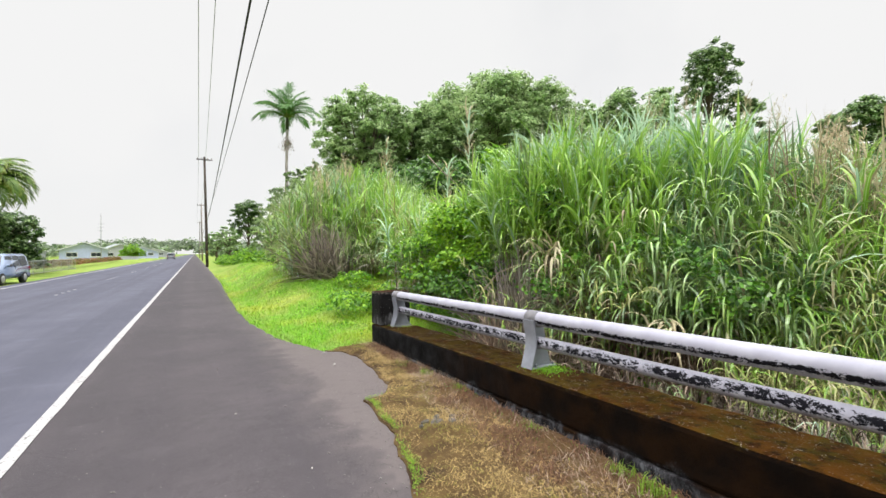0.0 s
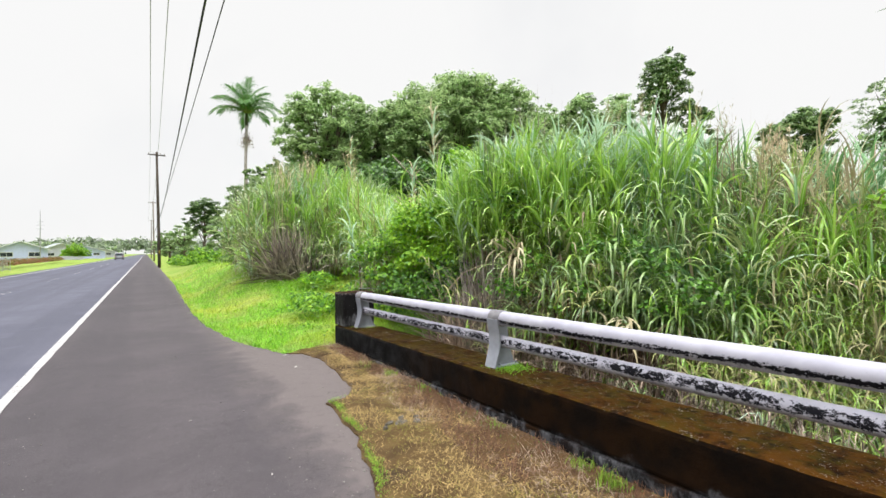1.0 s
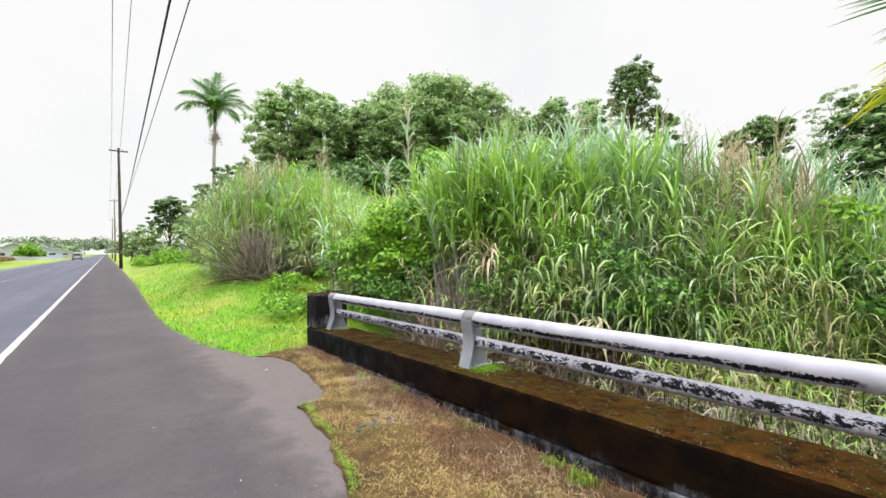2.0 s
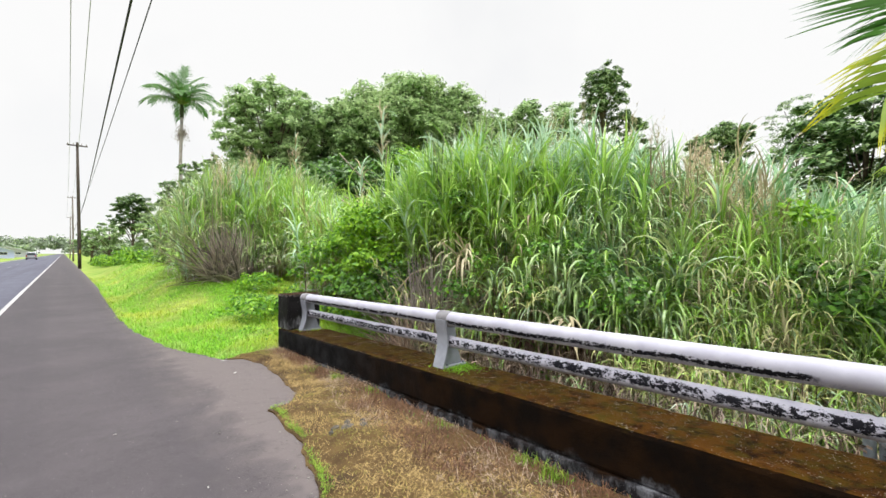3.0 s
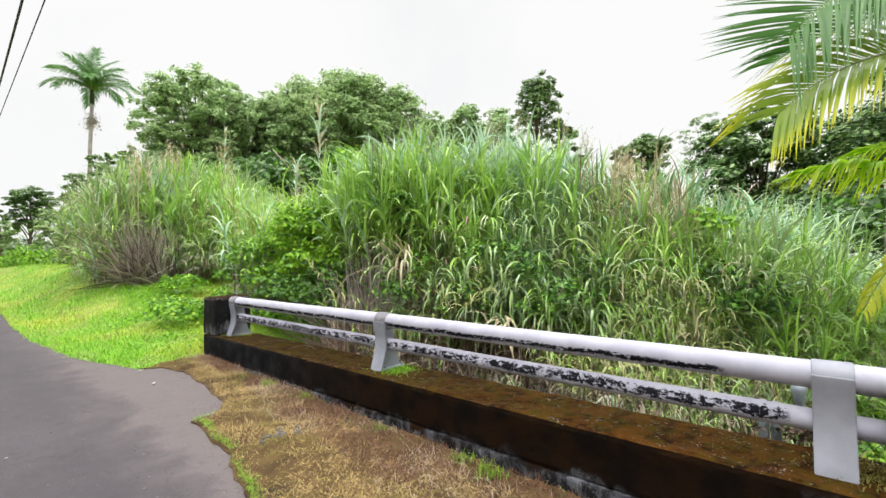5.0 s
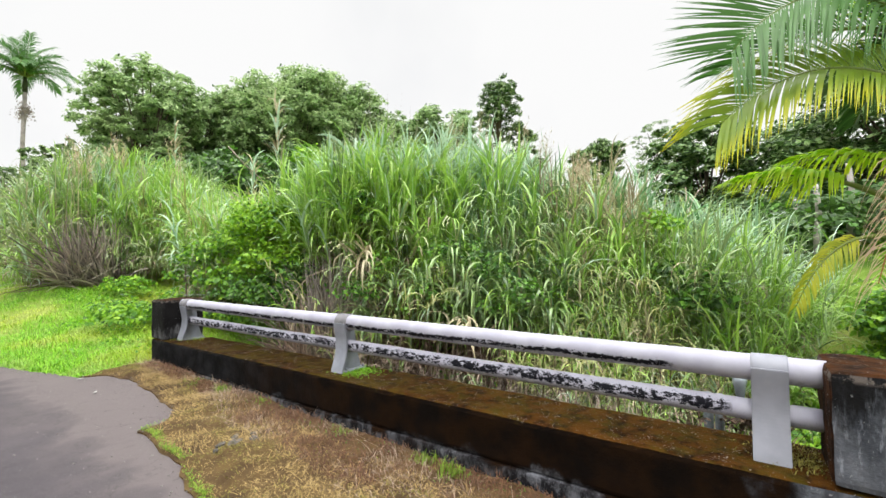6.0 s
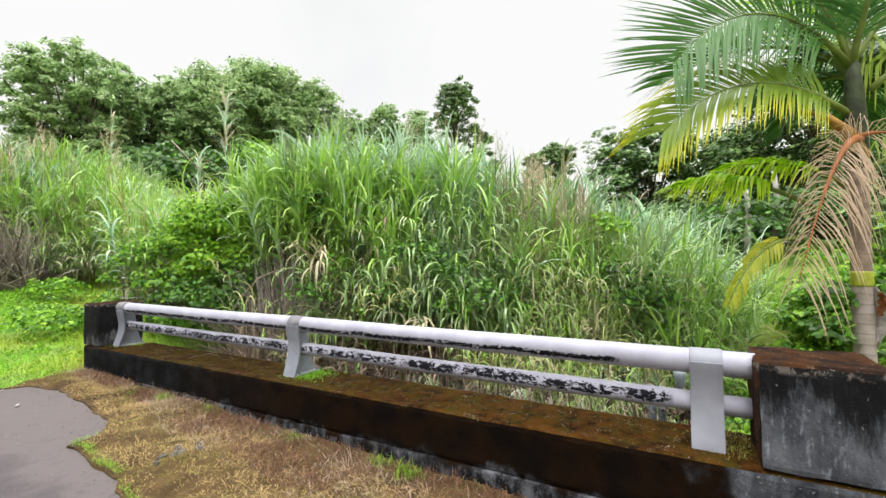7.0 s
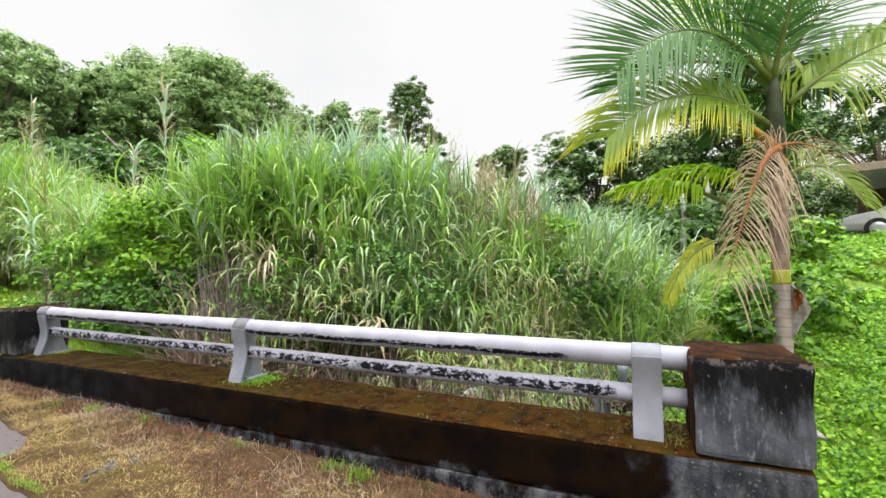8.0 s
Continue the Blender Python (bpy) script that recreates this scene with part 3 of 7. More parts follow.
# ---------------------------------------------------------------- plants
def blades(base, az, length, width, rise, droop, cuts=5, slot=None, fold=0.0, bend=1.3):
    """Arching strips, one a blade: verts, quads, uv and material slots. rise: first angle above level; droop: how far it bends down."""
    base = np.asarray(base, float)
    n = len(base)
    full = lambda v: np.broadcast_to(np.asarray(v, float), (n,))
    az, length, width, rise, droop = map(full, (az, length, width, rise, droop))
    t = np.linspace(0, 1, cuts + 1)
    ang = rise[:, None] - droop[:, None] * (t[None, :-1] * cuts / max(1, cuts - 1)) ** bend
    d = length[:, None] / cuts
    out = np.concatenate([np.zeros((n, 1)), np.cumsum(d * np.cos(ang), 1)], 1)
    up = np.concatenate([np.zeros((n, 1)), np.cumsum(d * np.sin(ang), 1)], 1)
    ca, sa = np.cos(az)[:, None], np.sin(az)[:, None]
    mid = base[:, None] + np.stack([out * ca, out * sa, up], -1)
    half = width[:, None] / 2 * np.minimum(0.55 + 2.2 * t, 1)[None] * np.clip(1.04 - t ** 2.6, 0.03, 1)[None]
    # fold turns the blade about its own length
    turn = np.concatenate([ang, ang[:, -1:]], 1)
    face = np.stack([-np.sin(turn) * ca, -np.sin(turn) * sa, np.cos(turn)], -1)
    side = np.stack([-sa, ca, 0 * ca], -1) + np.broadcast_to(fold, ca.shape)[..., None] * face
    side /= np.linalg.norm(side, axis=-1, keepdims=True)
    v = np.stack([mid - side * half[..., None], mid + side * half[..., None]], 2)
    v = v.reshape(n, -1, 3)
    k = np.arange(cuts) * 2
    q = np.stack([k, k + 1, k + 3, k + 2], 1)[None] + (np.arange(n) * 2 * (cuts + 1))[:, None, None]
    uv = np.stack([np.stack([0 * t[:-1], t[:-1]], 1), np.stack([0 * t[:-1] + 1, t[:-1]], 1), np.stack([0 * t[:-1] + 1, t[1:]], 1), np.stack([0 * t[:-1], t[1:]], 1)], 1)
    uv = np.broadcast_to(uv[None], (n, cuts, 4, 2))
    s = np.repeat(np.broadcast_to(0 if slot is None else slot, (n,)), cuts)
    return v.reshape(-1, 3), q.reshape(-1, 4), uv.reshape(-1, 4, 2), s


def leaves(centre, out, size, slot=None, narrow=0.55, tilt=0.7):
    """Single leaves, each a folded rhomb facing about the given way."""
    n = len(centre)
    out = out + RNG.normal(0, tilt, (n, 3))
    out /= np.linalg.norm(out, axis=1, keepdims=True) + 1e-9
    a = np.cross(out, RNG.normal(0, 1, (n, 3)))
    a /= np.linalg.norm(a, axis=1, keepdims=True) + 1e-9
    b = np.cross(out, a)
    s = np.broadcast_to(np.asarray(size, float), (n,))[:, None]
    v = np.stack([centre - a * s * 0.5, centre + b * s * narrow * 0.5 - out * s * 0.10 - a * s * 0.06, centre + a * s * 0.5 - out * s * 0.16,
                  centre - b * s * narrow * 0.5 - out * s * 0.10 - a * s * 0.06], 1)
    q = np.arange(4 * n).reshape(n, 4)
    uv = np.broadcast_to(np.array([[0.5, 0], [1, 0.5], [0.5, 1], [0, 0.5]]), (n, 4, 2))
    return v.reshape(-1, 3), q, uv, np.broadcast_to(0 if slot is None else slot, (n,))


def joined(name, pieces, smooth=True):
    vs, qs, us, ss, k = [], [], [], [], 0
    for v, q, u, s in pieces:
        vs.append(v), qs.append(q + k), us.append(u), ss.append(s)
        k += len(v)
    return np_mesh(name, np.concatenate(vs), np.concatenate(qs), np.concatenate(us), np.concatenate(ss), smooth)


CANE_SLOTS = [MAT_CANE, MAT_CANE_SHEEN, MAT_CANE_LIME, MAT_DRY, MAT_STEM, MAT_PINK, MAT_BROWN, MAT_CANE_BLUE, MAT_CANE_OLIVE, MAT_CANE_STRAW]


def cane(name, feet, heights, tint, label, per=15, length=(0.45, 1.0), width=(0.02, 0.042), lean=0.12, dry=0.26, stems=True, low=0.16, lean_az=None, out=None, sheen=0.3, dry_slot=3, plume=(0.85, 0.99), arch=1.5, fall=150):
    """A stand of tall cane grass: stems with hooked, hanging leaves up their length and an upright fan at the top; dry
    ones hang low.
    tint: 0 green, 1 pale with painted sky sheen, 2 lime. plume: where on the stem the fan begins and is full."""
    n = len(feet)
    feet, heights = np.asarray(feet, float), np.asarray(heights, float)
    if lean_az is None:
        lean_az, out = RNG.uniform(0, 2 * math.pi, n), np.abs(RNG.normal(0, 1, n))
    out = np.minimum(out, 1.3)
    lean_by = out * lean * heights
    m = n * per
    i = np.repeat(np.arange(n), per)
    u = low + (1 - low) * RNG.beta(1.5, 1.05, m)
    reach = heights * 0.80
    top = np.stack([np.cos(lean_az) * lean_by, np.sin(lean_az) * lean_by, reach], 1)
    base = feet[i] + top[i] * np.stack([u ** 1.5, u ** 1.5, u], 1)
    ln = RNG.uniform(*length, m)
    crown = step(u, *plume)
    ln = ln * (0.8 + 0.3 * crown)
    # leaves rise steeply from the stem, hook over and hang; the fan stands up and nods
    rise = np.radians(RNG.normal(58, 13, m)) + 0.36 * crown
    droop = np.radians(RNG.normal(fall, 18, m)) * (1 - crown) + np.radians(RNG.normal(62, 34, m)) * crown
    az = np.where(RNG.random(m) < 0.6, lean_az[i] + RNG.normal(0, 0.9, m), RNG.uniform(0, 2 * math.pi, m))
    # fan leaves at random take the painted sky sheen instead of their tint
    slot = np.where((crown > 0.3) & (RNG.random(m) < sheen), 1, tint[i])
    is_dry = RNG.random(m) < dry * (2.2 - 2.3 * u)
    slot = np.where(is_dry, np.where(RNG.random(m) < 0.45, 5, dry_slot), slot)
    droop = np.where(is_dry, droop * 1.08, droop)
    rise = np.where(is_dry, rise - 0.35, rise)
    pieces = [blades(base, az, ln, RNG.uniform(*width, m), rise, droop, 6, slot, RNG.uniform(-0.8, 0.8, (m, 1)), arch)]
    if stems:
        pieces.append(blades(feet, lean_az, np.sqrt(reach ** 2 + lean_by ** 2), 0.022, np.radians(90) - np.arctan(out * lean) * 0.5, np.arctan(out * lean), 3, np.where(RNG.random(n) < 0.6, 5, 4)))
    ob = link(name, joined(name, pieces), CANE_SLOTS)
    return tagged(ob, label, "tall grass", kind="stuff")


def scatter(n, x0, x1, y0, y1, keep=None):
    x, y = RNG.uniform(x0, x1, n), RNG.uniform(y0, y1, n)
    if keep is not None:
        ok = keep(x, y)
        x, y = x[ok], y[ok]
    return np.stack([x, y, land(x, y)], 1)


def ring_sector(n, a0, a1, r0, r1):
    """Feet spread evenly over bearings a0..a1 and distances r0..r1 from the eye."""
    a, r = np.radians(RNG.uniform(a0, a1, n)), np.sqrt(RNG.uniform(r0 ** 2, r1 ** 2, n))
    x, y = r * np.sin(a), r * np.cos(a)
    return np.stack([x, y, land(x, y)], 1)


def bearing(p):
    return np.degrees(np.arctan2(p[:, 0], p[:, 1])), np.hypot(p[:, 0], p[:, 1])


def profile(p, az, rise):
    """How high the crest above the eye is seen at each bearing, as a height over the foot."""
    a, r = bearing(p)
    return 1.6 + np.interp(a, az, rise) * r - p[:, 2]



def tufts(n, a0, a1, r0, r1, per, spread):
    """Feet in tufts: each tuft's stems stand close together and lean out from its middle."""
    mid = ring_sector(n, a0, a1, r0, r1)
    i = np.repeat(np.arange(n), per)
    off = RNG.normal(0, spread, (n * per, 2))
    x, y = mid[i, 0] + off[:, 0], mid[i, 1] + off[:, 1]
    return np.stack([x, y, land(x, y)], 1), i, np.arctan2(off[:, 1], off[:, 0]), np.hypot(off[:, 0], off[:, 1]) / spread


def stand(name, label, where, az, rise, mix, per_tuft=16, spread=0.22, front=0.0, leaf=26, h_range=(1.2, 5.4), vary=0.78, zones=(), **more):
    n, a0, a1, r0, r1 = where
    feet, i, lean_az, out = tufts(n, a0, a1, r0, r1, per_tuft, spread)
    a, r = bearing(feet)
    tall = profile(feet, az, rise) * RNG.uniform(vary, 1.03, n)[i] * RNG.uniform(0.86, 1.04, len(feet))
    tall *= (1 - front) + front * step(r, r0, r0 + 0.55 * (r1 - r0))
    tint = RNG.choice(3, n, p=mix)[i]
    tint = np.where(RNG.random(len(feet)) < 0.35, RNG.choice(3, len(feet), p=mix), tint)
    # drifts of another growth within the stand: bearings from, to, and shares of the leaf kinds
    for z0, z1, shares in zones:
        inside = (a > z0 + RNG.normal(0, 0.8, n)[i]) & (a < z1 + RNG.normal(0, 0.8, n)[i])
        tint = np.where(inside, RNG.choice(len(shares), n, p=shares)[i], tint)
    return cane(name, feet, np.clip(tall, *h_range), tint, label, leaf, lean_az=lean_az, out=out, **more)


# main stand of cane behind the parapet: an uneven face of tufts, then the crest
CREST_AZ = [33, 36, 40, 45, 50, 56, 61, 65, 70, 74, 78]
FRESH = (0.25, 0.0, 0.75, 0.0, 0.0, 0.0)
CREST = [0.12, 0.16, 0.225, 0.262, 0.272, 0.270, 0.278, 0.258, 0.20, 0.145, 0.10]
stand("cane_grass", "dense tall cane grass filling the back of the stand", (36, 40, 77, 8.8, 10.2), CREST_AZ, CREST, [0.46, 0.16, 0.38],
      per_tuft=15, spread=0.20, leaf=19, sheen=0.32, length=(0.55, 1.05), width=(0.022, 0.042), low=0.5, lean=0.17, vary=0.86, plume=(0.68, 0.92))


def clumps(name, label, rows, count, leaf, shares, spread=0.10, length=(0.5, 1.0), **more):
    """Separate clumps of cane. rows: bearing, distance and how steeply the top is seen from the eye; shares: of the leaf kinds."""
    kinds, odds = zip(*shares)
    feet, tall, az, out, tint = [], [], [], [], []
    for a, r, slope in rows:
        p = polar(a, r)
        d = RNG.normal(0, spread, (count, 2))
        x, y = p.x + d[:, 0], p.y + d[:, 1]
        z = land(x, y)
        feet.append(np.stack([x, y, z], 1))
        top = 1.6 + slope * r - z - 0.72 * length[1]
        tall.append(np.maximum(0.35, top / 0.80 * RNG.uniform(0.80, 1.04, count)))
        az.append(np.arctan2(d[:, 1], d[:, 0]))
        out.append(np.hypot(d[:, 0], d[:, 1]) / spread)
        one = RNG.choice(kinds, p=odds)
        tint.append(np.where(RNG.random(count) < 0.6, one, RNG.choice(kinds, count, p=odds)))
    return cane(name, np.concatenate(feet), np.concatenate(tall), np.concatenate(tint), label, leaf, length, lean_az=np.concatenate(az), out=np.concatenate(out), **more)


# plumes along the crest, their leaf colour silvered with painted sky sheen
clumps("cane_grass", "cane plumes along the crest of the stand, sky sheen put into their colour", [(40.2, 8.7, 0.25), (44.4, 8.5, 0.262), (46.0, 8.5, 0.282), (47.4, 8.4, 0.29), (48.8, 8.5, 0.292), (50.4, 8.5, 0.285), (51.8, 8.5, 0.268), (57.0, 8.5, 0.272), (58.6, 8.5, 0.285), (60.2, 8.6, 0.29), (61.8, 8.6, 0.285), (63.6, 8.6, 0.272), (42.2, 8.5, 0.245)],
       17, 18, ((1, 0.62), (2, 0.14), (0, 0.10), (7, 0.14)), 0.17, (0.5, 0.9), low=0.62, lean=0.09, dry=0.06, sheen=0.65, width=(0.022, 0.042), plume=(0.78, 0.94))
# vivid young fans that top the near end of the crest
clumps("cane_grass", "vivid lime-green cane fans at the top of the stand", [(39.4, 8.4, 0.235), (40.8, 8.2, 0.25), (42.2, 8.2, 0.258), (43.6, 8.1, 0.265), (45.0, 8.1, 0.27), (46.4, 8.1, 0.268), (47.8, 8.2, 0.262), (53.0, 8.2, 0.25), (59.0, 8.1, 0.26), (65.6, 8.2, 0.235)],
       17, 17, ((2, 0.92), (0, 0.08)), 0.12, (0.55, 0.95), low=0.66, lean=0.12, dry=0.03, sheen=0.04, width=(0.026, 0.048), plume=(0.70, 0.90))
# fresh upright clumps: lime ones and blue-green ones
clumps("cane_grass", "fresh lime-green cane clumps standing upright", [(43.0, 8.1, 0.23), (44.8, 8.0, 0.225), (46.6, 7.9, 0.20), (48.2, 7.9, 0.225), (49.8, 7.8, 0.22), (51.2, 7.9, 0.21), (41.4, 8.2, 0.225), (38.4, 8.8, 0.19), (36.6, 9.2, 0.18),
                                                                     (56.4, 7.9, 0.235), (61.0, 7.5, 0.10), (52.6, 6.9, -0.06), (66.0, 7.7, 0.17), (79.6, 7.6, 0.06), (85.0, 7.4, 0.03), (53.8, 7.6, 0.16), (47.2, 8.3, 0.26), (49.4, 8.3, 0.265), (44.2, 8.3, 0.25), (52.4, 8.3, 0.25), (68.6, 7.4, 0.08), (71.0, 7.5, 0.12), (76.2, 7.9, 0.13), (79.0, 7.9, 0.11), (82.4, 7.6, 0.07)],
       13, 18, ((2, 0.75), (0, 0.25)), 0.11, (0.55, 1.0), low=0.60, lean=0.18, dry=0.08, sheen=0.05, width=(0.024, 0.046), plume=(0.70, 0.92))
clumps("cane_grass", "bright lime cane clumps in the hollow", [(26.5, 13.5, 0.155), (28.2, 12.6, 0.135), (29.8, 12.0, 0.13), (31.2, 11.4, 0.14), (32.6, 10.8, 0.13), (34.0, 10.4, 0.145), (35.2, 9.8, 0.15), (32.2, 10.6, 0.10)],
       14, 18, ((2, 0.8), (9, 0.2)), 0.16, (0.6, 1.05), low=0.55, lean=0.18, dry=0.08, sheen=0.10, width=(0.022, 0.044), plume=(0.75, 0.95))
clumps("cane_grass", "upright blue-green cane clumps above the stand", [(55.6, 8.3, 0.215), (57.4, 8.2, 0.225), (58.8, 8.1, 0.19), (61.6, 8.4, 0.225), (63.4, 8.4, 0.215), (66.2, 8.5, 0.22), (74.6, 8.4, 0.21), (75.4, 8.6, 0.19), (80.8, 8.8, 0.155), (69.4, 8.6, 0.185), (62.2, 7.2, 0.055), (66.9, 7.1, 0.055), (58.4, 7.3, 0.09)],
       12, 17, ((7, 0.7), (0, 0.3)), 0.10, (0.6, 1.05), low=0.55, lean=0.13, dry=0.08, sheen=0.12, width=(0.026, 0.048), plume=(0.62, 0.86))
# olive clumps that arch right over, with pale leaf tips
clumps("cane_grass", "arching olive-green cane clumps with pale leaf tips", [(52.8, 8.0, 0.185), (54.6, 8.1, 0.20), (56.2, 7.6, 0.15), (59.8, 7.9, 0.20), (61.0, 7.7, 0.14), (62.8, 7.9, 0.20), (64.8, 7.8, 0.215), (66.4, 7.8, 0.19), (68.0, 7.7, 0.15),
                                                                            (69.8, 7.6, 0.12), (63.4, 7.3, 0.09), (71.8, 7.7, 0.14), (73.6, 7.8, 0.12), (65.2, 7.2, 0.05)],
       12, 18, ((8, 0.28), (0, 0.50), (2, 0.22)), 0.10, (0.6, 1.1), low=0.52, lean=0.26, dry=0.22, sheen=0.05, width=(0.020, 0.038), plume=(0.92, 1.1), arch=1.35)
# old leaves hanging in front of the dead stems
clumps("cane_grass", "old cane leaves with pale tips hanging over dead stems", [(46.4, 7.1, 0.09), (47.6, 6.9, 0.0), (48.6, 7.2, 0.10), (53.0, 7.1, 0.06), (55.4, 6.9, 0.02), (56.6, 7.0, 0.11), (59.4, 6.9, 0.08), (60.6, 6.8, 0.02),
                                                                               (62.2, 6.8, 0.04), (63.8, 6.8, 0.05), (65.4, 6.7, 0.02), (67.4, 6.8, 0.02), (70.0, 6.8, 0.0)],
       9, 13, ((0, 0.72), (2, 0.28)), 0.08, (0.65, 1.1), low=0.72, lean=0.20, dry=0.17, sheen=0.0, width=(0.026, 0.046), plume=(1.1, 1.2), arch=1.0, fall=166)
# fine arching grass with pale tips, where the stand falls to the slope
clumps("fine_cane_grass", "fine yellow-green arching grass with pale tips", [(72.4, 7.4, 0.08), (73.4, 7.0, 0.01), (74.6, 7.3, 0.08), (75.4, 6.8, -0.02), (76.4, 7.4, 0.09), (77.2, 7.0, 0.01), (76.2, 6.6, -0.06), (78.2, 7.3, 0.06), (79.4, 7.0, 0.0), (80.4, 7.4, 0.06), (80.8, 7.0, -0.03), (79.2, 6.6, -0.07),
                                                                            (74.2, 6.5, -0.07), (71.2, 6.9, 0.0), (72.0, 6.5, -0.06), (77.6, 6.4, -0.10)],
       20, 13, ((8, 0.34), (2, 0.36), (9, 0.26), (0, 0.04)), 0.16, (0.45, 0.9), low=0.35, lean=0.30, dry=0.16, sheen=0.0, width=(0.011, 0.023), plume=(1.1, 1.2), arch=1.1, stems=False)
# tan seedy drifts
clumps("cane_grass", "tan seed-headed cane clumps", [(70.2, 8.0, 0.22), (71.4, 8.0, 0.245), (72.4, 8.0, 0.25), (73.2, 8.1, 0.215), (77.0, 8.0, 0.135), (78.2, 8.0, 0.13), (71.0, 7.5, 0.10), (75.6, 7.7, 0.11), (78.0, 6.9, -0.06), (78.8, 6.8, -0.07), (54.0, 8.6, 0.25), (38.6, 9.0, 0.19)],
       12, 18, ((3, 0.34), (8, 0.42), (5, 0.12), (2, 0.12)), 0.10, (0.4, 0.85), low=0.45, lean=0.16, dry=0.25, sheen=0.0, width=(0.012, 0.026), plume=(0.7, 0.9))
# straw-coloured tufts at the foot
clumps("fine_cane_grass", "straw-yellow grass tufts at the foot of the stand", [(66.8, 6.2, -0.10), (68.4, 6.1, -0.115), (69.6, 6.2, -0.10), (71.2, 6.1, -0.12), (44.6, 6.6, 0.05), (43.6, 6.7, 0.03), (74.2, 6.0, -0.13), (77.4, 5.9, -0.14), (80.0, 5.9, -0.15)],
       14, 12, ((9, 0.6), (2, 0.25), (3, 0.15)), 0.12, (0.35, 0.7), low=0.25, lean=0.45, dry=0.1, sheen=0.0, width=(0.012, 0.024), plume=(1.1, 1.2), stems=False)
# the stand farther along the road
stand("cane_grass", "tall cane grass with bare brown stalks below", (62, 10.4, 28, 17, 22), [7, 9, 11, 14, 17, 20, 24, 28], [0.05, 0.10, 0.165, 0.205, 0.215, 0.21, 0.18, 0.13],
      [0.50, 0.03, 0.47], per_tuft=15, spread=0.35, leaf=28, length=(0.6, 1.1), width=(0.026, 0.05), dry=0.16, low=0.26, sheen=0.06, lean=0.13, vary=0.58, front=0.10, plume=(0.7, 0.92), zones=((7, 12.6, (0.22, 0.06, 0.30, 0.0, 0.0, 0.0, 0.0, 0.0, 0.28, 0.14)), (13.4, 17.2, (0.42, 0.06, 0.34, 0.0, 0.0, 0.0, 0.0, 0.0, 0.18, 0.0)),
                                                                                                                                                         (16.4, 18.2, (0.25, 0.40, 0.25, 0.0, 0.0, 0.0, 0.0, 0.10)), (18.4, 20.6, (0.1, 0.0, 0.30, 0.0, 0.0, 0.0, 0.0, 0.0, 0.30, 0.30)), (21.2, 26, FRESH)))
clumps("cane_grass", "olive cane clumps at the end of the far stand", [(10.4, 17.4, 0.09), (11.0, 17.0, 0.12), (11.6, 16.8, 0.09), (10.8, 16.7, 0.04), (11.5, 16.5, 0.04)],
       14, 16, ((8, 0.35), (1, 0.10), (0, 0.2), (2, 0.35)), 0.16, (0.6, 1.1), low=0.12, lean=0.12, dry=0.12, sheen=0.05, width=(0.026, 0.05), plume=(0.75, 0.95))
clumps("cane_grass", "fresh lime cane clumps at the near end of the far stand", [(20.4, 17.2, 0.175), (21.4, 16.8, 0.16), (22.4, 16.6, 0.165), (23.4, 16.2, 0.14), (24.4, 15.8, 0.145), (25.4, 15.4, 0.12), (22.0, 16.2, 0.09), (23.8, 15.6, 0.08), (20.6, 16.6, 0.08)],
       14, 16, ((2, 0.8), (9, 0.2)), 0.18, (0.6, 1.1), low=0.25, lean=0.14, dry=0.08, sheen=0.05, width=(0.026, 0.05), plume=(0.75, 0.95))
clumps("cane_grass", "low green cane clumps before the brown stalks", [(12.2, 16.4, 0.05), (18.6, 16.2, 0.05), (19.4, 16.3, 0.07), (20.4, 16.0, 0.04)],
       10, 13, ((0, 0.5), (2, 0.3), (8, 0.2)), 0.18, (0.6, 1.1), low=0.35, lean=0.18, dry=0.16, sheen=0.05, width=(0.026, 0.05), plume=(0.85, 1.05))
# hollow between the two stands
stand("cane_grass", "bright lime cane grass between the larger stands", (24, 25, 38, 11, 15.5), [25, 29, 33, 38], [0.13, 0.10, 0.12, 0.17], [0.3, 0.05, 0.65], per_tuft=13, leaf=18, sheen=0.06, vary=0.5)
# slope of finer grass going down to the right
SLOPE_AZ, SLOPE = [73, 77, 82, 86, 90, 93, 97], [0.20, 0.16, 0.14, 0.10, 0.04, -0.01, -0.06]
stand("fine_cane_grass", "fine green cane grass on a slope, sky sheen put into its colour", (28, 74, 92, 8.4, 10.5), SLOPE_AZ, SLOPE, [0.46, 0.24, 0.30],
      sheen=0.65, plume=(0.7, 0.9), per_tuft=15, spread=0.18, leaf=22, h_range=(0.6, 3.4), length=(0.5, 0.95), width=(0.02, 0.036), lean=0.2, dry=0.12)
stand("fine_cane_grass", "arching bright green cane grass on a slope", (40, 75, 90, 6.6, 8.4), SLOPE_AZ, SLOPE, [0.42, 0.0, 0.58],
      sheen=0.03, per_tuft=12, spread=0.12, front=0.5, leaf=22, h_range=(0.5, 3.0), vary=0.55, low=0.25, length=(0.45, 0.85), width=(0.013, 0.028), lean=0.3, dry=0.2)
# brighter tufts in front of the slope
stand("fine_cane_grass", "bright arching grass tufts at the foot of the slope", (14, 74, 91, 5.6, 6.8), [60, 70, 78, 84, 92], [-0.02, -0.03, -0.06, -0.10, -0.12], [0.4, 0.05, 0.55],
      per_tuft=12, spread=0.12, leaf=14, h_range=(0.3, 0.8), length=(0.3, 0.6), width=(0.009, 0.018), lean=0.6, dry=0.3, stems=False, low=0.02)
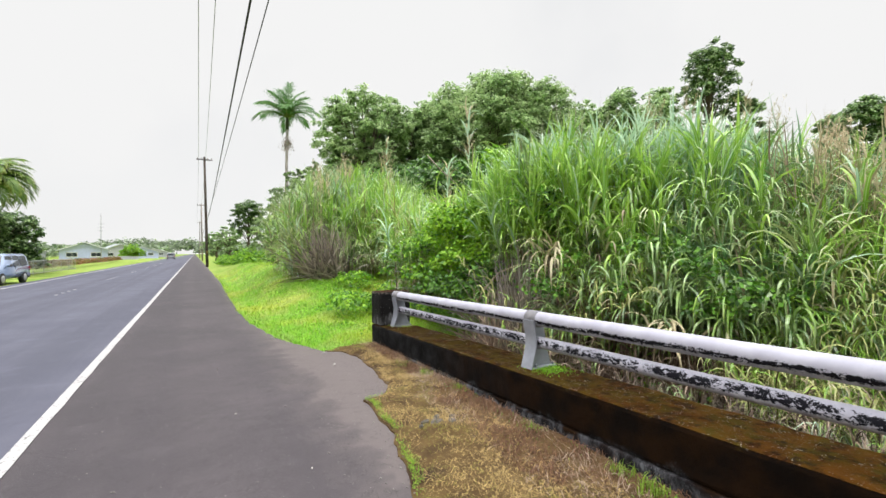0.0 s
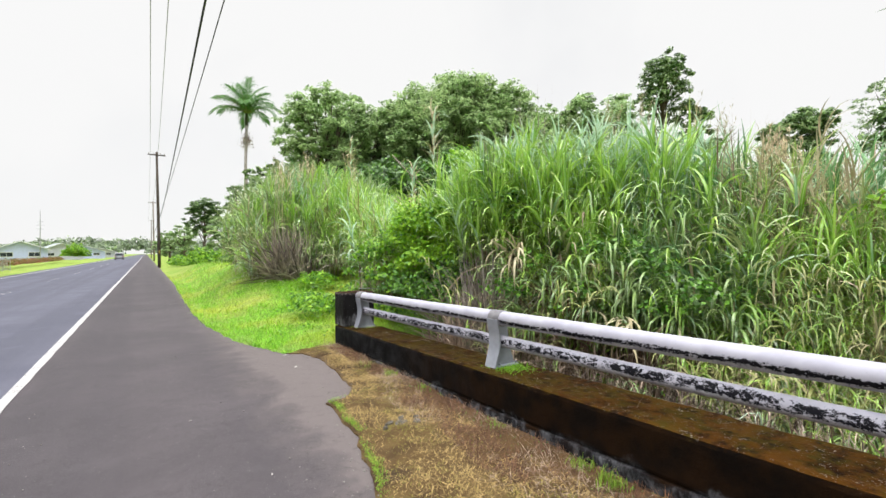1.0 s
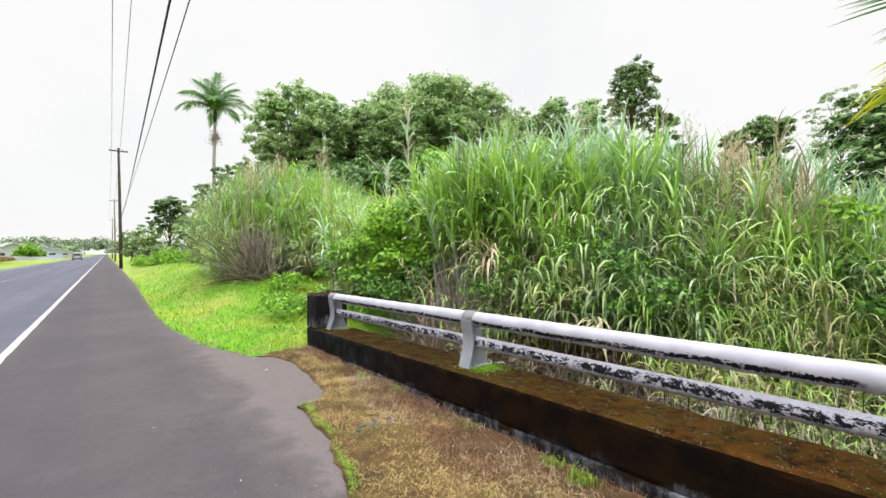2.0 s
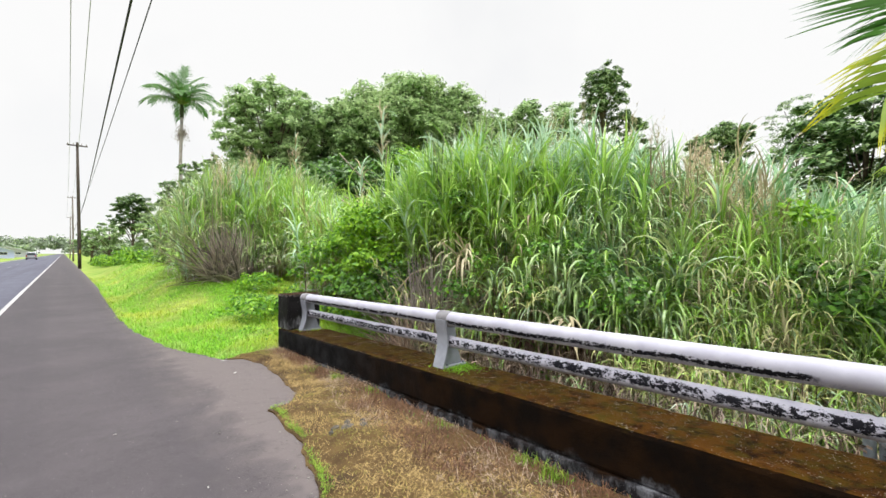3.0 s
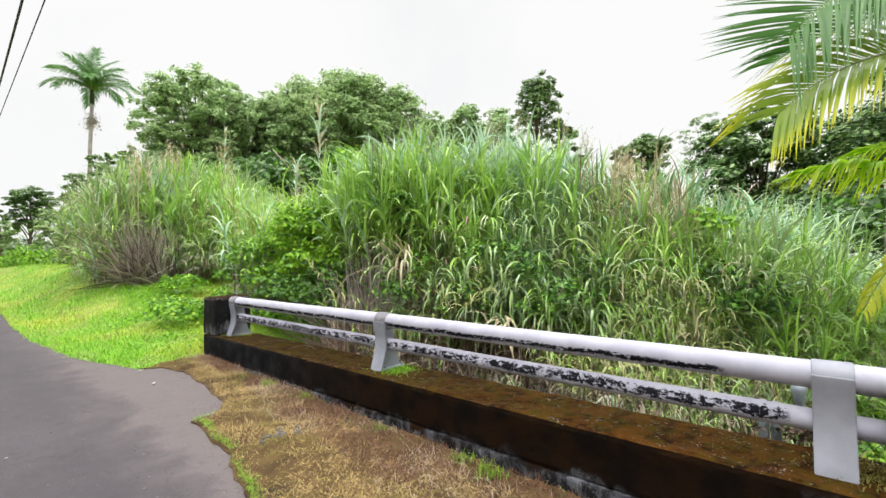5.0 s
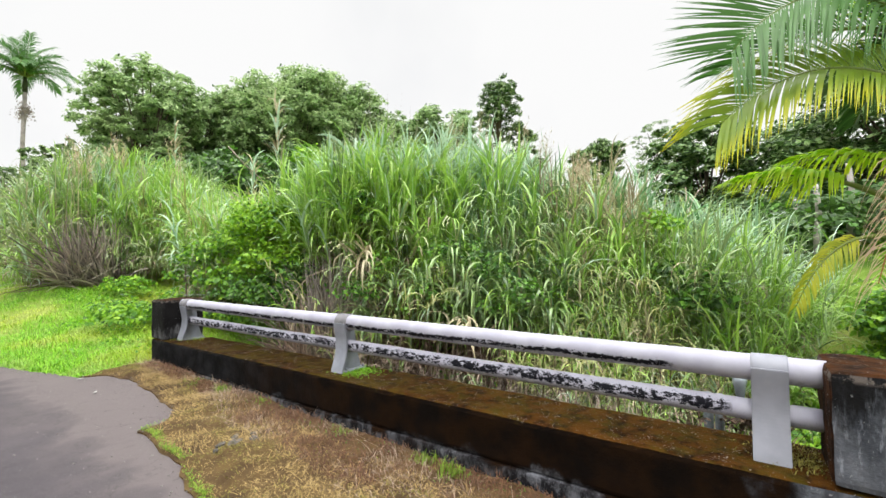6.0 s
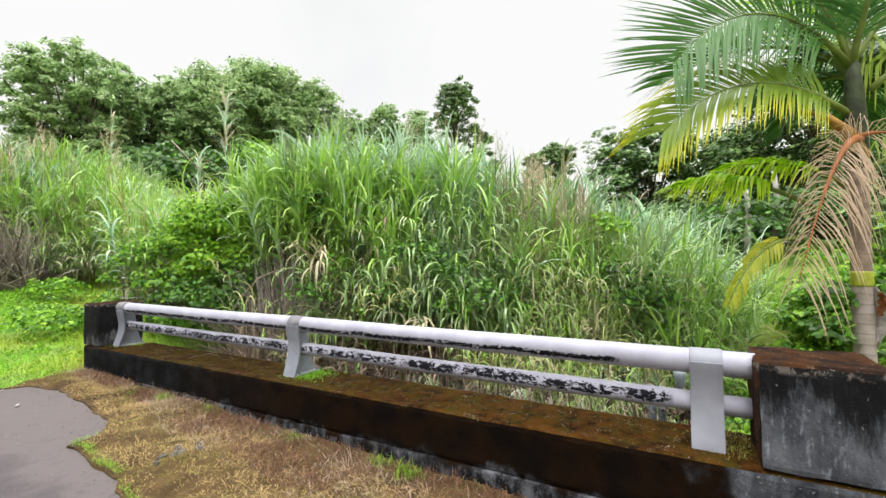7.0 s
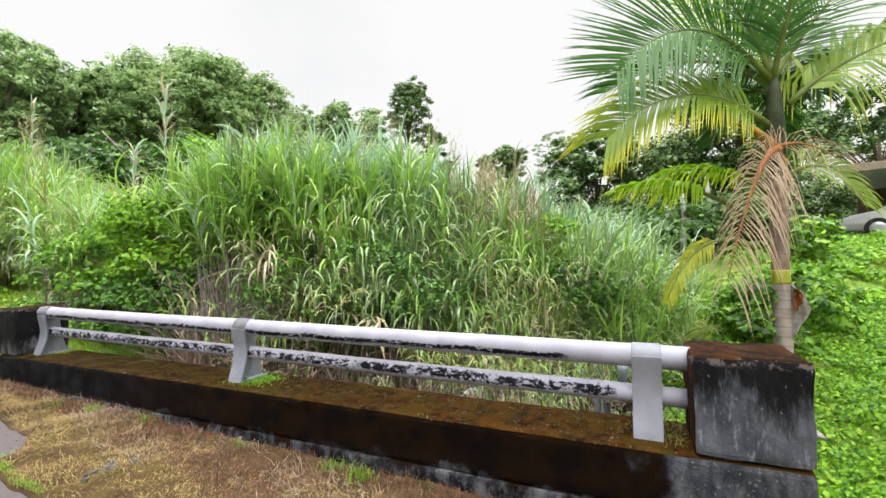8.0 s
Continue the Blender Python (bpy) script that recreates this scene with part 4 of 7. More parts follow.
# low rough grass just behind the parapet
feet = scatter(150, 3.75, 6.0, -0.5, 6.6)
cane("rough_grass", feet, RNG.uniform(0.35, 0.9, len(feet)), RNG.choice([0, 2, 6, 5], len(feet), p=[0.25, 0.1, 0.45, 0.2]), "rough low grass with dead brown blades in the hollow", 9,
     length=(0.3, 0.7), width=(0.008, 0.015), lean=0.25, dry=0.6, stems=False, low=0.02, dry_slot=6, sheen=0.0)
# dead thatch behind the parapet; inside the stand its colour also paints the shade
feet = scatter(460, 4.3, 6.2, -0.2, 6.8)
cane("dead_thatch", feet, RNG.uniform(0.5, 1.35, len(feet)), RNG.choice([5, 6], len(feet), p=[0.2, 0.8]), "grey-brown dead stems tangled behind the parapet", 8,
     length=(0.25, 0.6), width=(0.005, 0.011), lean=0.35, dry=0.5, low=0.05, dry_slot=6, sheen=0.0)
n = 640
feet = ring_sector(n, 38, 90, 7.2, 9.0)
cane("dead_thatch", feet, RNG.uniform(0.6, 2.9, n) * np.interp(bearing(feet)[0], [34, 42, 74, 90], [0.6, 1.0, 0.9, 0.45]), RNG.choice([5, 6], n, p=[0.2, 0.8]), "brown dead stems and thatch, coloured dark for the shade under the cane grass", 7,
     length=(0.3, 0.8), width=(0.012, 0.026), lean=0.22, dry=1.0, low=0.05, dry_slot=6, sheen=0.0)


def bush(name, blobs, per_area, size, slots, mix, label, category="bush", kind="stuff"):
    """Leafy growth over rounded lumps. blobs: rows of x, y, z, radius, flattening."""
    pieces = []
    for x, y, z, rad, flat in blobs:
        n = int(per_area * rad * rad)
        d = RNG.normal(0, 1, (n, 3))
        d /= np.linalg.norm(d, axis=1, keepdims=True)
        d[:, 2] = np.abs(d[:, 2]) * 0.95 + 0.05 * d[:, 2]
        lump = 1 + 0.22 * np.sin(5 * d[:, 0] + x) * np.sin(4 * d[:, 1] + y) + 0.15 * np.sin(9 * d[:, 2] + 7 * d[:, 0] + x + y)
        c = np.array([x, y, z]) + d * (rad * lump * RNG.uniform(0.72, 1.03, n) ** 0.7)[:, None] * np.array([1, 1, flat])
        pieces.append(leaves(c, d + np.array([0, 0, 0.5]), RNG.uniform(0.6, 1.25, n) * size, RNG.choice(len(slots), n, p=mix), 0.7, 0.6))
    return tagged(link(name, joined(name, pieces), slots), label, category, kind=kind)


def tree_mesh(crown_blobs, leaf, per_area, mix, seed=0):
    """Leaf clusters over branch ends; crown_blobs: rows of offset x, y, z and radius."""
    pieces = []
    for x, y, z, rad in crown_blobs:
        n = int(per_area * rad * rad)
        d = RNG.normal(0, 1, (n, 3))
        d /= np.linalg.norm(d, axis=1, keepdims=True)
        k = max(7, n // 34)
        tuft = RNG.normal(0, 1, (k, 3))
        tuft /= np.linalg.norm(tuft, axis=1, keepdims=True)
        tuft[:, 2] = np.where(tuft[:, 2] < -0.35, -tuft[:, 2], tuft[:, 2])
        which = RNG.integers(0, k, n)
        reach = RNG.uniform(0.55, 1.12, k)
        c = tuft[which] * (rad * reach[which])[:, None] + d * (rad * 0.34 * RNG.random(n) ** 0.45)[:, None] * np.array([1.2, 1.2, 0.6])
        pieces.append(leaves(c + np.array([x, y, z]), tuft[which] * 0.5 + d * 0.4 + np.array([0, 0, 0.95]), RNG.uniform(0.7, 1.25, n) * leaf, RNG.choice(len(mix), n, p=mix), 0.5, 0.5))
    return joined("crown", pieces)


def tree(at, height, spread, label, slots, mix, leaf=0.3, blobs=16, per_area=420, base=0.3, trunk_r=0.22, category="tree", group="", lopsided=0.0, blob_r=0.30, fork=0.55):
    """A tapered trunk with limbs that end in uneven leaf clusters."""
    x, y, z = at
    t = thing("tree", label, category, group, (x, y, z))
    rows, limbs = [], bmesh.new()
    tube(limbs, [(0, 0, -0.1), (0.1 * trunk_r, 0, height * 0.2), (0.4 * trunk_r, -0.3 * trunk_r, height * 0.5), (0, 0, height * 0.8)],
         [trunk_r * 1.25, trunk_r, trunk_r * 0.7, trunk_r * 0.25], 9)
    for k in range(blobs):
        f = (k + 0.5) / blobs
        zc = height * (base + (1.0 - base) * f ** 0.8)
        wide = spread * math.sqrt(max(0.05, 1 - ((f - 0.38) / 0.72) ** 2))
        ang = k * 2.399 + RNG.uniform(-0.5, 0.5)
        rr = wide * math.sqrt(RNG.uniform(0.15, 1.0)) * 0.8
        rad = spread * blob_r * RNG.uniform(0.75, 1.25)
        p = Vector((rr * math.cos(ang) + lopsided * f * spread, rr * math.sin(ang), zc - rad * (0.3 + 0.65 * f)))
        rows.append((p.x, p.y, p.z, rad))
        root = Vector((0, 0, max(height * 0.15, p.z * fork)))
        tube(limbs, [root, root.lerp(p, 0.5) + Vector((0, 0, 0.08 * height * RNG.uniform(-0.3, 0.6))), p], [trunk_r * 0.38, trunk_r * 0.22, trunk_r * 0.08], 6)
    part("trunk", limbs, MAT_BARK, t, "", True)
    me = tree_mesh(rows, leaf, per_area, mix)
    link("crown", me, slots, t)
    return t


TREES = [MAT_TREE, MAT_TREE_DARK, MAT_TREE_LIGHT]


def at_ground(azimuth, r):
    p = polar(azimuth, r)
    return (p.x, p.y, float(land(p.x, p.y)))



def skyline_tree(az, r, slope, spread, label, mix, **more):
    x, y, z = at_ground(az, r)
    return tree((x, y, z), 1.6 + slope * r - z, spread, label, TREES, mix, **more)


# wood behind the cane: broad crowns
for az, r, slope, s in ((8.9, 33, 0.145, 0.8), (11.2, 33, 0.185, 1.0), (13.0, 34, 0.20, 1.0)):
    skyline_tree(az, r, slope, s, "small dark tree at the end of the wood", [0.5, 0.4, 0.1], leaf=0.24, blobs=24, per_area=900, base=0.2, trunk_r=0.14, group="wood behind the cane", blob_r=0.42)
for az, r, slope, s in ((19.7, 34, 0.362, 4.2), (24.8, 37, 0.33, 4.4), (31.0, 38, 0.345, 5.4), (36.0, 35, 0.395, 6.0), (41.0, 36, 0.375, 5.2), (46.0, 38, 0.315, 4.4)):
    skyline_tree(az, r, slope, s, "broad-domed green tree behind the cane grass", [0.52, 0.08, 0.40], leaf=0.275, blobs=72, per_area=400, base=0.40, trunk_r=0.24, group="wood behind the cane", blob_r=0.235)

skyline_tree(17.6, 33, 0.27, 1.7, "broad-domed green tree behind the cane grass", [0.52, 0.08, 0.40], leaf=0.225, blobs=30, per_area=700, base=0.2, trunk_r=0.15, group="wood behind the cane", blob_r=0.36)
skyline_tree(61.2, 30, 0.405, 1.65, "slender dark tree standing above the wood", [0.25, 0.7, 0.05], leaf=0.18, blobs=26, per_area=900, base=0.70, trunk_r=0.13, blob_r=0.40, fork=0.84, lopsided=0.2)
skyline_tree(64.5, 31, 0.30, 1.3, "slender dark tree standing above the wood", [0.2, 0.75, 0.05], leaf=0.22, blobs=10, per_area=2200, base=0.6, trunk_r=0.12, blob_r=0.38, fork=0.82)
skyline_tree(54.5, 31, 0.35, 3.0, "loose green tree behind the cane grass", [0.55, 0.15, 0.3], leaf=0.24, blobs=20, per_area=1100, base=0.35, trunk_r=0.2, blob_r=0.3)
skyline_tree(50.5, 33, 0.31, 2.7, "loose green tree behind the cane grass", [0.55, 0.15, 0.3], leaf=0.24, blobs=18, per_area=1100, base=0.35, trunk_r=0.2, blob_r=0.3)
skyline_tree(71.8, 26, 0.235, 0.8, "small green tree behind the cane grass", [0.5, 0.4, 0.1], leaf=0.15, blobs=16, per_area=3600, base=0.45, trunk_r=0.08, blob_r=0.55)
skyline_tree(74.6, 25, 0.255, 1.0, "small green tree behind the cane grass", [0.4, 0.5, 0.1], leaf=0.15, blobs=17, per_area=3400, base=0.4, trunk_r=0.08, blob_r=0.5)
skyline_tree(80.2, 24, 0.275, 1.7, "sparse fine-leaved tree with open branches", [0.2, 0.5, 0.3], leaf=0.075, blobs=26, per_area=2600, base=0.62, trunk_r=0.05, blob_r=0.2, fork=0.8)
skyline_tree(85.2, 21, 0.275, 2.3, "dense dark tree overgrown with creepers", [0.34, 0.64, 0.02], leaf=0.25, blobs=40, per_area=820, base=0.12, trunk_r=0.12, blob_r=0.34)
for az, r, slope, s in ((88.0, 20, 0.14, 2.2), (92, 18, 0.13, 2.2), (96, 19, 0.26, 2.8), (100, 18, 0.36, 2.6), (103.2, 20, 0.36, 1.8)):
    skyline_tree(az, r, slope, s, "dark leafy tree at the edge of the clearing", [0.35, 0.6, 0.05], leaf=0.21, blobs=20, per_area=600, base=0.12, trunk_r=0.16, group="trees round the clearing", blob_r=0.36)
skyline_tree(111, 30, 0.27, 5.0, "wide flat-crowned dark tree behind the carport", [0.12, 0.88, 0.0], leaf=0.26, blobs=24, per_area=560, base=0.62, trunk_r=0.14, blob_r=0.20)
x, y, z = at_ground(105.6, 12.5)
tree((x, y, z), 1.6 + 0.07 * 12.5 - z, 0.8, "bright yellow-green shrub beside the clearing", [MAT_VINE, MAT_VINE_LIME, MAT_TREE_DARK], [0.42, 0.5, 0.08], leaf=0.16, blobs=16, per_area=700, base=0.1, trunk_r=0.05, category="shrub", blob_r=0.4)

for az, r, slope, s in ((106.0, 27, 0.16, 2.6), (109.5, 29, 0.12, 3.0), (102.4, 14, 0.115, 1.2)):
    skyline_tree(az, r, slope, s, "dark leafy tree at the edge of the clearing", [0.45, 0.45, 0.10], leaf=0.18, blobs=18, per_area=640, base=0.05, trunk_r=0.12, group="trees round the clearing", blob_r=0.36)

# ---------------------------------------------------------------- bushes, creepers and ground cover
PALM_AT = polar(103.85, 6.0)
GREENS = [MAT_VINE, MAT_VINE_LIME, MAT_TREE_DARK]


def lumps(n, a0, a1, r0, r1, size, rise, flat=0.8):
    """Rows for bush(): lumps over the ground, lifted by rise."""
    p = ring_sector(n, a0, a1, r0, r1)
    return [(x, y, z + rise * RNG.uniform(0.2, 1.0), size * RNG.uniform(0.7, 1.3), flat) for x, y, z in p]




def lump_at(rows, flat=0.9):
    """Rows for bush() from bearing, distance, slope seen from the eye and radius."""
    return [(*polar(a, r)[:2], 1.6 + slope * r, rad, flat) for a, r, slope, rad in rows]


bush("creeper", lump_at([(29.6, 9.0, 0.02, 0.5), (31.0, 8.8, 0.05, 0.6), (32.6, 8.6, 0.055, 0.6), (34.2, 8.6, 0.04, 0.55), (33.2, 8.3, -0.02, 0.5), (31.2, 8.5, -0.03, 0.45), (35.4, 8.5, 0.07, 0.4), (30.0, 9.2, -0.04, 0.4)]) + lumps(12, 30, 40, 9.2, 10.5, 0.5, 3.0),
     2300, 0.085, GREENS, [0.25, 0.73, 0.02], "bright leafy creeper piled over old stems", "creeper")
# shade under the creeper is painted by mixing in dark leaves
bush("creeper", lump_at([(30.2, 8.4, -0.09, 0.45), (32.0, 8.1, -0.10, 0.5), (33.8, 8.0, -0.09, 0.5), (35.2, 8.1, -0.05, 0.45), (28.4, 9.0, -0.09, 0.4), (34.8, 7.8, -0.13, 0.35)]), 2300, 0.08, GREENS, [0.5, 0.05, 0.45], "lower creeper leaves coloured dark for the shade of the old stems", "creeper")
bush("creeper", lumps(30, 17, 36, 9.5, 14.5, 0.5, 0.25, 0.6), 1300, 0.10, GREENS, [0.5, 0.45, 0.05], "low bright green creeper at the lawn's edge", "creeper")
bush("creeper", lump_at([(41.4, 7.2, 0.10, 0.35), (42.8, 7.1, 0.11, 0.3), (43.6, 7.2, 0.07, 0.25), (42.2, 6.4, -0.09, 0.32), (43.4, 6.3, -0.10, 0.25), (53.6, 6.4, 0.0, 0.28), (55.4, 6.3, -0.02, 0.30), (57.2, 6.3, 0.0, 0.30), (58.8, 6.3, -0.03, 0.32),
                         (61.0, 6.1, -0.05, 0.25), (63.6, 6.0, -0.09, 0.30), (65.2, 6.0, -0.10, 0.28), (62.6, 6.0, -0.12, 0.26), (51.6, 6.2, -0.10, 0.22), (59.6, 6.1, -0.13, 0.22)]), 1400, 0.07, GREENS, [0.60, 0.03, 0.37], "creeper leaves climbing into the cane grass", "creeper")
bush("creeper", lump_at([(79.8, 7.3, 0.065, 0.26), (81.2, 7.3, 0.05, 0.28)]), 1900, 0.085, GREENS, [0.25, 0.75, 0.0], "bright creeper in the grass of the slope", "creeper")
bush("creeper", lump_at([(24.0, 11.4, -0.02, 0.45), (25.4, 11.0, 0.0, 0.45), (26.8, 10.6, -0.01, 0.5), (28.2, 10.2, 0.01, 0.5), (29.4, 9.8, 0.02, 0.45), (25.8, 10.4, -0.06, 0.4), (27.6, 9.9, -0.06, 0.45), (23.0, 11.6, -0.05, 0.35)]), 1500, 0.10, GREENS, [0.5, 0.42, 0.08], "leafy creeper in front of the hollow", "creeper")
bush("creeper", lump_at([(82.4, 6.7, -0.10, 0.34), (83.8, 6.6, -0.11, 0.36), (85.4, 6.6, -0.10, 0.36), (81.6, 6.9, -0.05, 0.3), (84.6, 6.8, -0.06, 0.3)]), 1700, 0.10, GREENS, [0.55, 0.0, 0.45], "dark broad-leaved creeper below the slope", "creeper")
bush("creeper", lumps(22, 46, 76, 6.0, 6.7, 0.20, 2.2), 600, 0.065, GREENS, [0.6, 0.1, 0.3], "scattered creeper leaves high in the cane grass", "creeper")
bush("shrub", [(*(polar(37.0, 13.0))[:2], 4.2, 0.55, 0.9), (*(polar(38.2, 13.2))[:2], 3.9, 0.5, 0.9), (*(polar(37.6, 13.1))[:2], 3.2, 0.6, 1.0)], 1100, 0.16, GREENS, [0.2, 0.8, 0.0],
     "bright lime shrub rising behind the cane grass", "shrub")
bush("ground_cover", lumps(150, 97, 118, 4.6, 10, 0.40, 0.08, 0.4), 1800, 0.05, GREENS, [0.35, 0.65, 0.0], "bright green leafy ground cover on a slope", "ground cover")
bush("ground_cover", lumps(46, 102, 122, 3.75, 5.0, 0.3, 0.05, 0.4), 2700, 0.046, GREENS, [0.35, 0.65, 0.0], "bright green leafy ground cover beside the parapet", "ground cover")
bush("ground_cover", lumps(120, 100, 118, 9.5, 17.5, 0.6, 0.0, 0.3), 520, 0.12, GREENS, [0.35, 0.65, 0.0], "bright green leafy ground cover on a slope", "ground cover")
bush("ground_cover", lumps(70, 84, 100, 5.0, 8.0, 0.38, 0.25, 0.6), 1400, 0.085, GREENS, [0.45, 0.52, 0.03], "leafy green weeds below the palm", "ground cover")
bush("shrub", lumps(16, 98.5, 107, 8, 10, 0.5, 0.6), 1500, 0.11, GREENS, [0.55, 0.4, 0.05], "leafy shrub beside the palm trunk", "shrub")
bush("creeper", [(PALM_AT.x + dx, PALM_AT.y + dy, z, r, 1.2) for dx, dy, z, r in ((-0.06, 0.20, 0.35, 0.22), (-0.02, 0.24, 0.75, 0.20), (0.0, 0.20, 1.10, 0.16), (0.14, -0.16, 0.6, 0.2), (0.16, -0.12, 1.25, 0.18), (0.14, -0.1, 1.7, 0.16))],
     2600, 0.10, GREENS, [0.45, 0.1, 0.45], "broad-leaved creeper climbing the palm trunk", "creeper")
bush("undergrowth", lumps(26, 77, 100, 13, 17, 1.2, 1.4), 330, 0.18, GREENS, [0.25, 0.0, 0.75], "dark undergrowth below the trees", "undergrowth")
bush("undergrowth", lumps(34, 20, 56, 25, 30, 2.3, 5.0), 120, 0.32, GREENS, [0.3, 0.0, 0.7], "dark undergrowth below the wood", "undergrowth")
bush("roadside_bush", lumps(16, 2.9, 6, 58, 80, 1.1, 0.5) + lumps(16, 5.2, 9.0, 34, 52, 0.8, 0.5), 420, 0.2, GREENS, [0.35, 0.6, 0.05], "low green bushes along the road", "bush")


# ---------------------------------------------------------------- lawn, verge grass
def turf(name, feet, lengths, material, label, width=0.006, rise=70, droop=60):
    n = len(feet)
    v = blades(feet, RNG.uniform(0, 6.283, n), lengths, width * RNG.uniform(0.7, 1.4, n), np.radians(RNG.normal(rise, 16, n)), np.radians(RNG.normal(droop, 30, n)), 2)
    return tagged(link(name, joined(name, [v]), material), label, "grass", kind="stuff")


def lawn_feet(n, r0, r1, a0=1.5, a1=34):
    r = np.exp(RNG.uniform(math.log(r0), math.log(r1), n))
    a = np.radians(RNG.uniform(a0, a1, n))
    x, y = r * np.sin(a), r * np.cos(a)
    ok = (x > asphalt_edge(y) - 0.02) & (y > 7.15) & ~((x > 2.6) & (y < 7.5))
    return np.stack([x, y, land(x, y)], 1)[ok]


feet = lawn_feet(62000, 7.0, 36)
turf("lawn_grass", feet, RNG.uniform(0.04, 0.14, len(feet)) * (1 + 0.03 * np.hypot(feet[:, 0], feet[:, 1])) * (1 + 0.5 * wobble(feet[:, 0], feet[:, 1], 0.9, 3)), MAT_LAWN, "bright green mown grass beside the shoulder", 0.014, 62, 80)
bush("lawn_weeds", lumps(60, 13.5, 25, 8.2, 14.5, 0.20, 0.02, 0.55), 1500, 0.055, [MAT_LAWN, MAT_VINE_LIME, MAT_VINE], [0.4, 0.35, 0.25], "low leafy weeds spreading over the lawn", "weeds")


def verge_z(x, y):
    u = (x - asphalt_edge(y)) / (2.76 - asphalt_edge(y))
    return 0.045 * step(u, 0, 0.35) + 0.012 * wobble(x, y, 0.17) + 0.02 * wobble(x, y, 0.6, 2) * step(u, 0, 0.2) - 0.014


def verge_grass(n, name, label, material, size, width, rise, near, far, seed, share=0.5):
    """Matted blades on the verge, in drifts; near and far are parts of the way from asphalt to parapet."""
    y = np.where(RNG.random(n) < 0.9, RNG.uniform(-1.6, 7.2, n), -1.6 - 3.4 * RNG.random(n) ** 1.6)
    u = RNG.uniform(near, far, n)
    x = asphalt_edge(y) + 0.02 + u * (2.70 - asphalt_edge(y) - 0.02)
    ok = RNG.random(n) < np.clip(share + 0.8 * wobble(x, y, 0.5, seed) + 0.5 * wobble(x, y, 0.16, seed + 2), 0.02, 1)
    x, y = x[ok], y[ok]
    return turf(name, np.stack([x, y, verge_z(x, y)], 1), RNG.uniform(*size, len(x)), material, label, width, rise, 30)


MAT_EDGE = leafy("edge_blade", (0.09, 0.19, 0.01), (0.24, 0.36, 0.03), None, 0.6, 0.25)
MAT_STRAW = leafy("straw_blade", (0.20, 0.135, 0.05), (0.46, 0.33, 0.135), None, 0.75, 0.15)
MAT_OLIVE = leafy("olive_moss_blade", (0.10, 0.092, 0.014), (0.22, 0.19, 0.035), None, 0.75, 0.15)
MAT_RUSSET = leafy("russet_dead_blade", (0.048, 0.022, 0.013), (0.19, 0.095, 0.045), None, 0.75, 0.1)
MAT_PALESTALK = leafy("bleached_cane_stalk", (0.22, 0.17, 0.14), (0.48, 0.41, 0.36), None, 0.8, 0.1)
MAT_DEADSTEM = leafy("brown_dead_stem", (0.07, 0.04, 0.026), (0.30, 0.20, 0.14), None, 0.8, 0.1)
MAT_SEED = leafy("tan_seed_head", (0.42, 0.34, 0.22), (0.68, 0.58, 0.42), None, 0.8, 0.3)
MAT_GREYTWIG = leafy("grey_dead_twig", (0.10, 0.085, 0.075), (0.34, 0.30, 0.26), None, 0.8, 0.1)
verge_grass(60000, "verge_grass", "matted straw-coloured dry grass beside the parapet", MAT_STRAW, (0.025, 0.085), 0.0036, 16, 0.0, 0.82, 3, 0.56)
verge_grass(34000, "verge_moss", "olive-yellow short growth on the verge", MAT_OLIVE, (0.012, 0.04), 0.006, 22, 0.0, 0.7, 5, 0.35)
verge_grass(36000, "dead_weed", "russet dead weeds along the foot of the parapet", MAT_RUSSET, (0.03, 0.13), 0.004, 26, 0.52, 1.0, 7, 0.55)
verge_grass(11000, "dead_twig", "grey-brown dead stalks scattered near the parapet", MAT_PINK, (0.05, 0.18), 0.003, 26, 0.45, 1.0, 9, 0.22)
verge_grass(1800, "green_weed", "a few green weeds at the foot of the parapet", MAT_VINE, (0.015, 0.05), 0.005, 50, 0.8, 1.0, 11, 0.15)
# fresh tufts rooted against the base course
for px, py, k, tall in ((2.56, 4.95, 90, 0.13), (2.60, 4.2, 40, 0.08), (2.50, 5.5, 50, 0.10), (2.62, 2.05, 70, 0.12), (2.55, 1.78, 90, 0.14), (2.60, 3.0, 40, 0.09)):
    xs, ys = RNG.normal(px, 0.035, k), RNG.normal(py, 0.06, k)
    turf("grass_tuft", np.stack([xs, ys, verge_z(xs, ys)], 1), RNG.uniform(0.4, 1.0, k) * tall, MAT_EDGE, "small green grass tuft at the foot of the parapet", 0.006, 72, 50)
y = RNG.uniform(-1.6, 4.6, 4200)
y = y[RNG.random(len(y)) < np.clip(0.6 + 0.9 * wobble(y * 0, y, 0.3, 4), 0.1, 1)]
x = asphalt_edge(y) + np.abs(RNG.normal(0.01, 0.035, len(y)))
turf("edge_grass", np.stack([x, y, 0 * x + 0.004], 1), RNG.uniform(0.015, 0.05, len(y)), MAT_EDGE, "thin line of fresh green grass on the broken asphalt edge", 0.005, 55, 60)


# ---------------------------------------------------------------- palms
def arched(root, heading, rise, length, droop, bend=1.4):
    """Points along a midrib that leaves at an angle and bends down. heading in degrees."""
    h = radians(heading)
    fwd = Vector((math.cos(h), math.sin(h), 0))
    pts, ang, p = [], radians(rise), Vector(root)
    for k in range(25):
        pts.append(p.copy())
        a = ang - radians(droop) * (k / 24) ** bend
        p = p + (fwd * math.cos(a) + Vector((0, 0, math.sin(a)))) * (length / 24)
    return pts


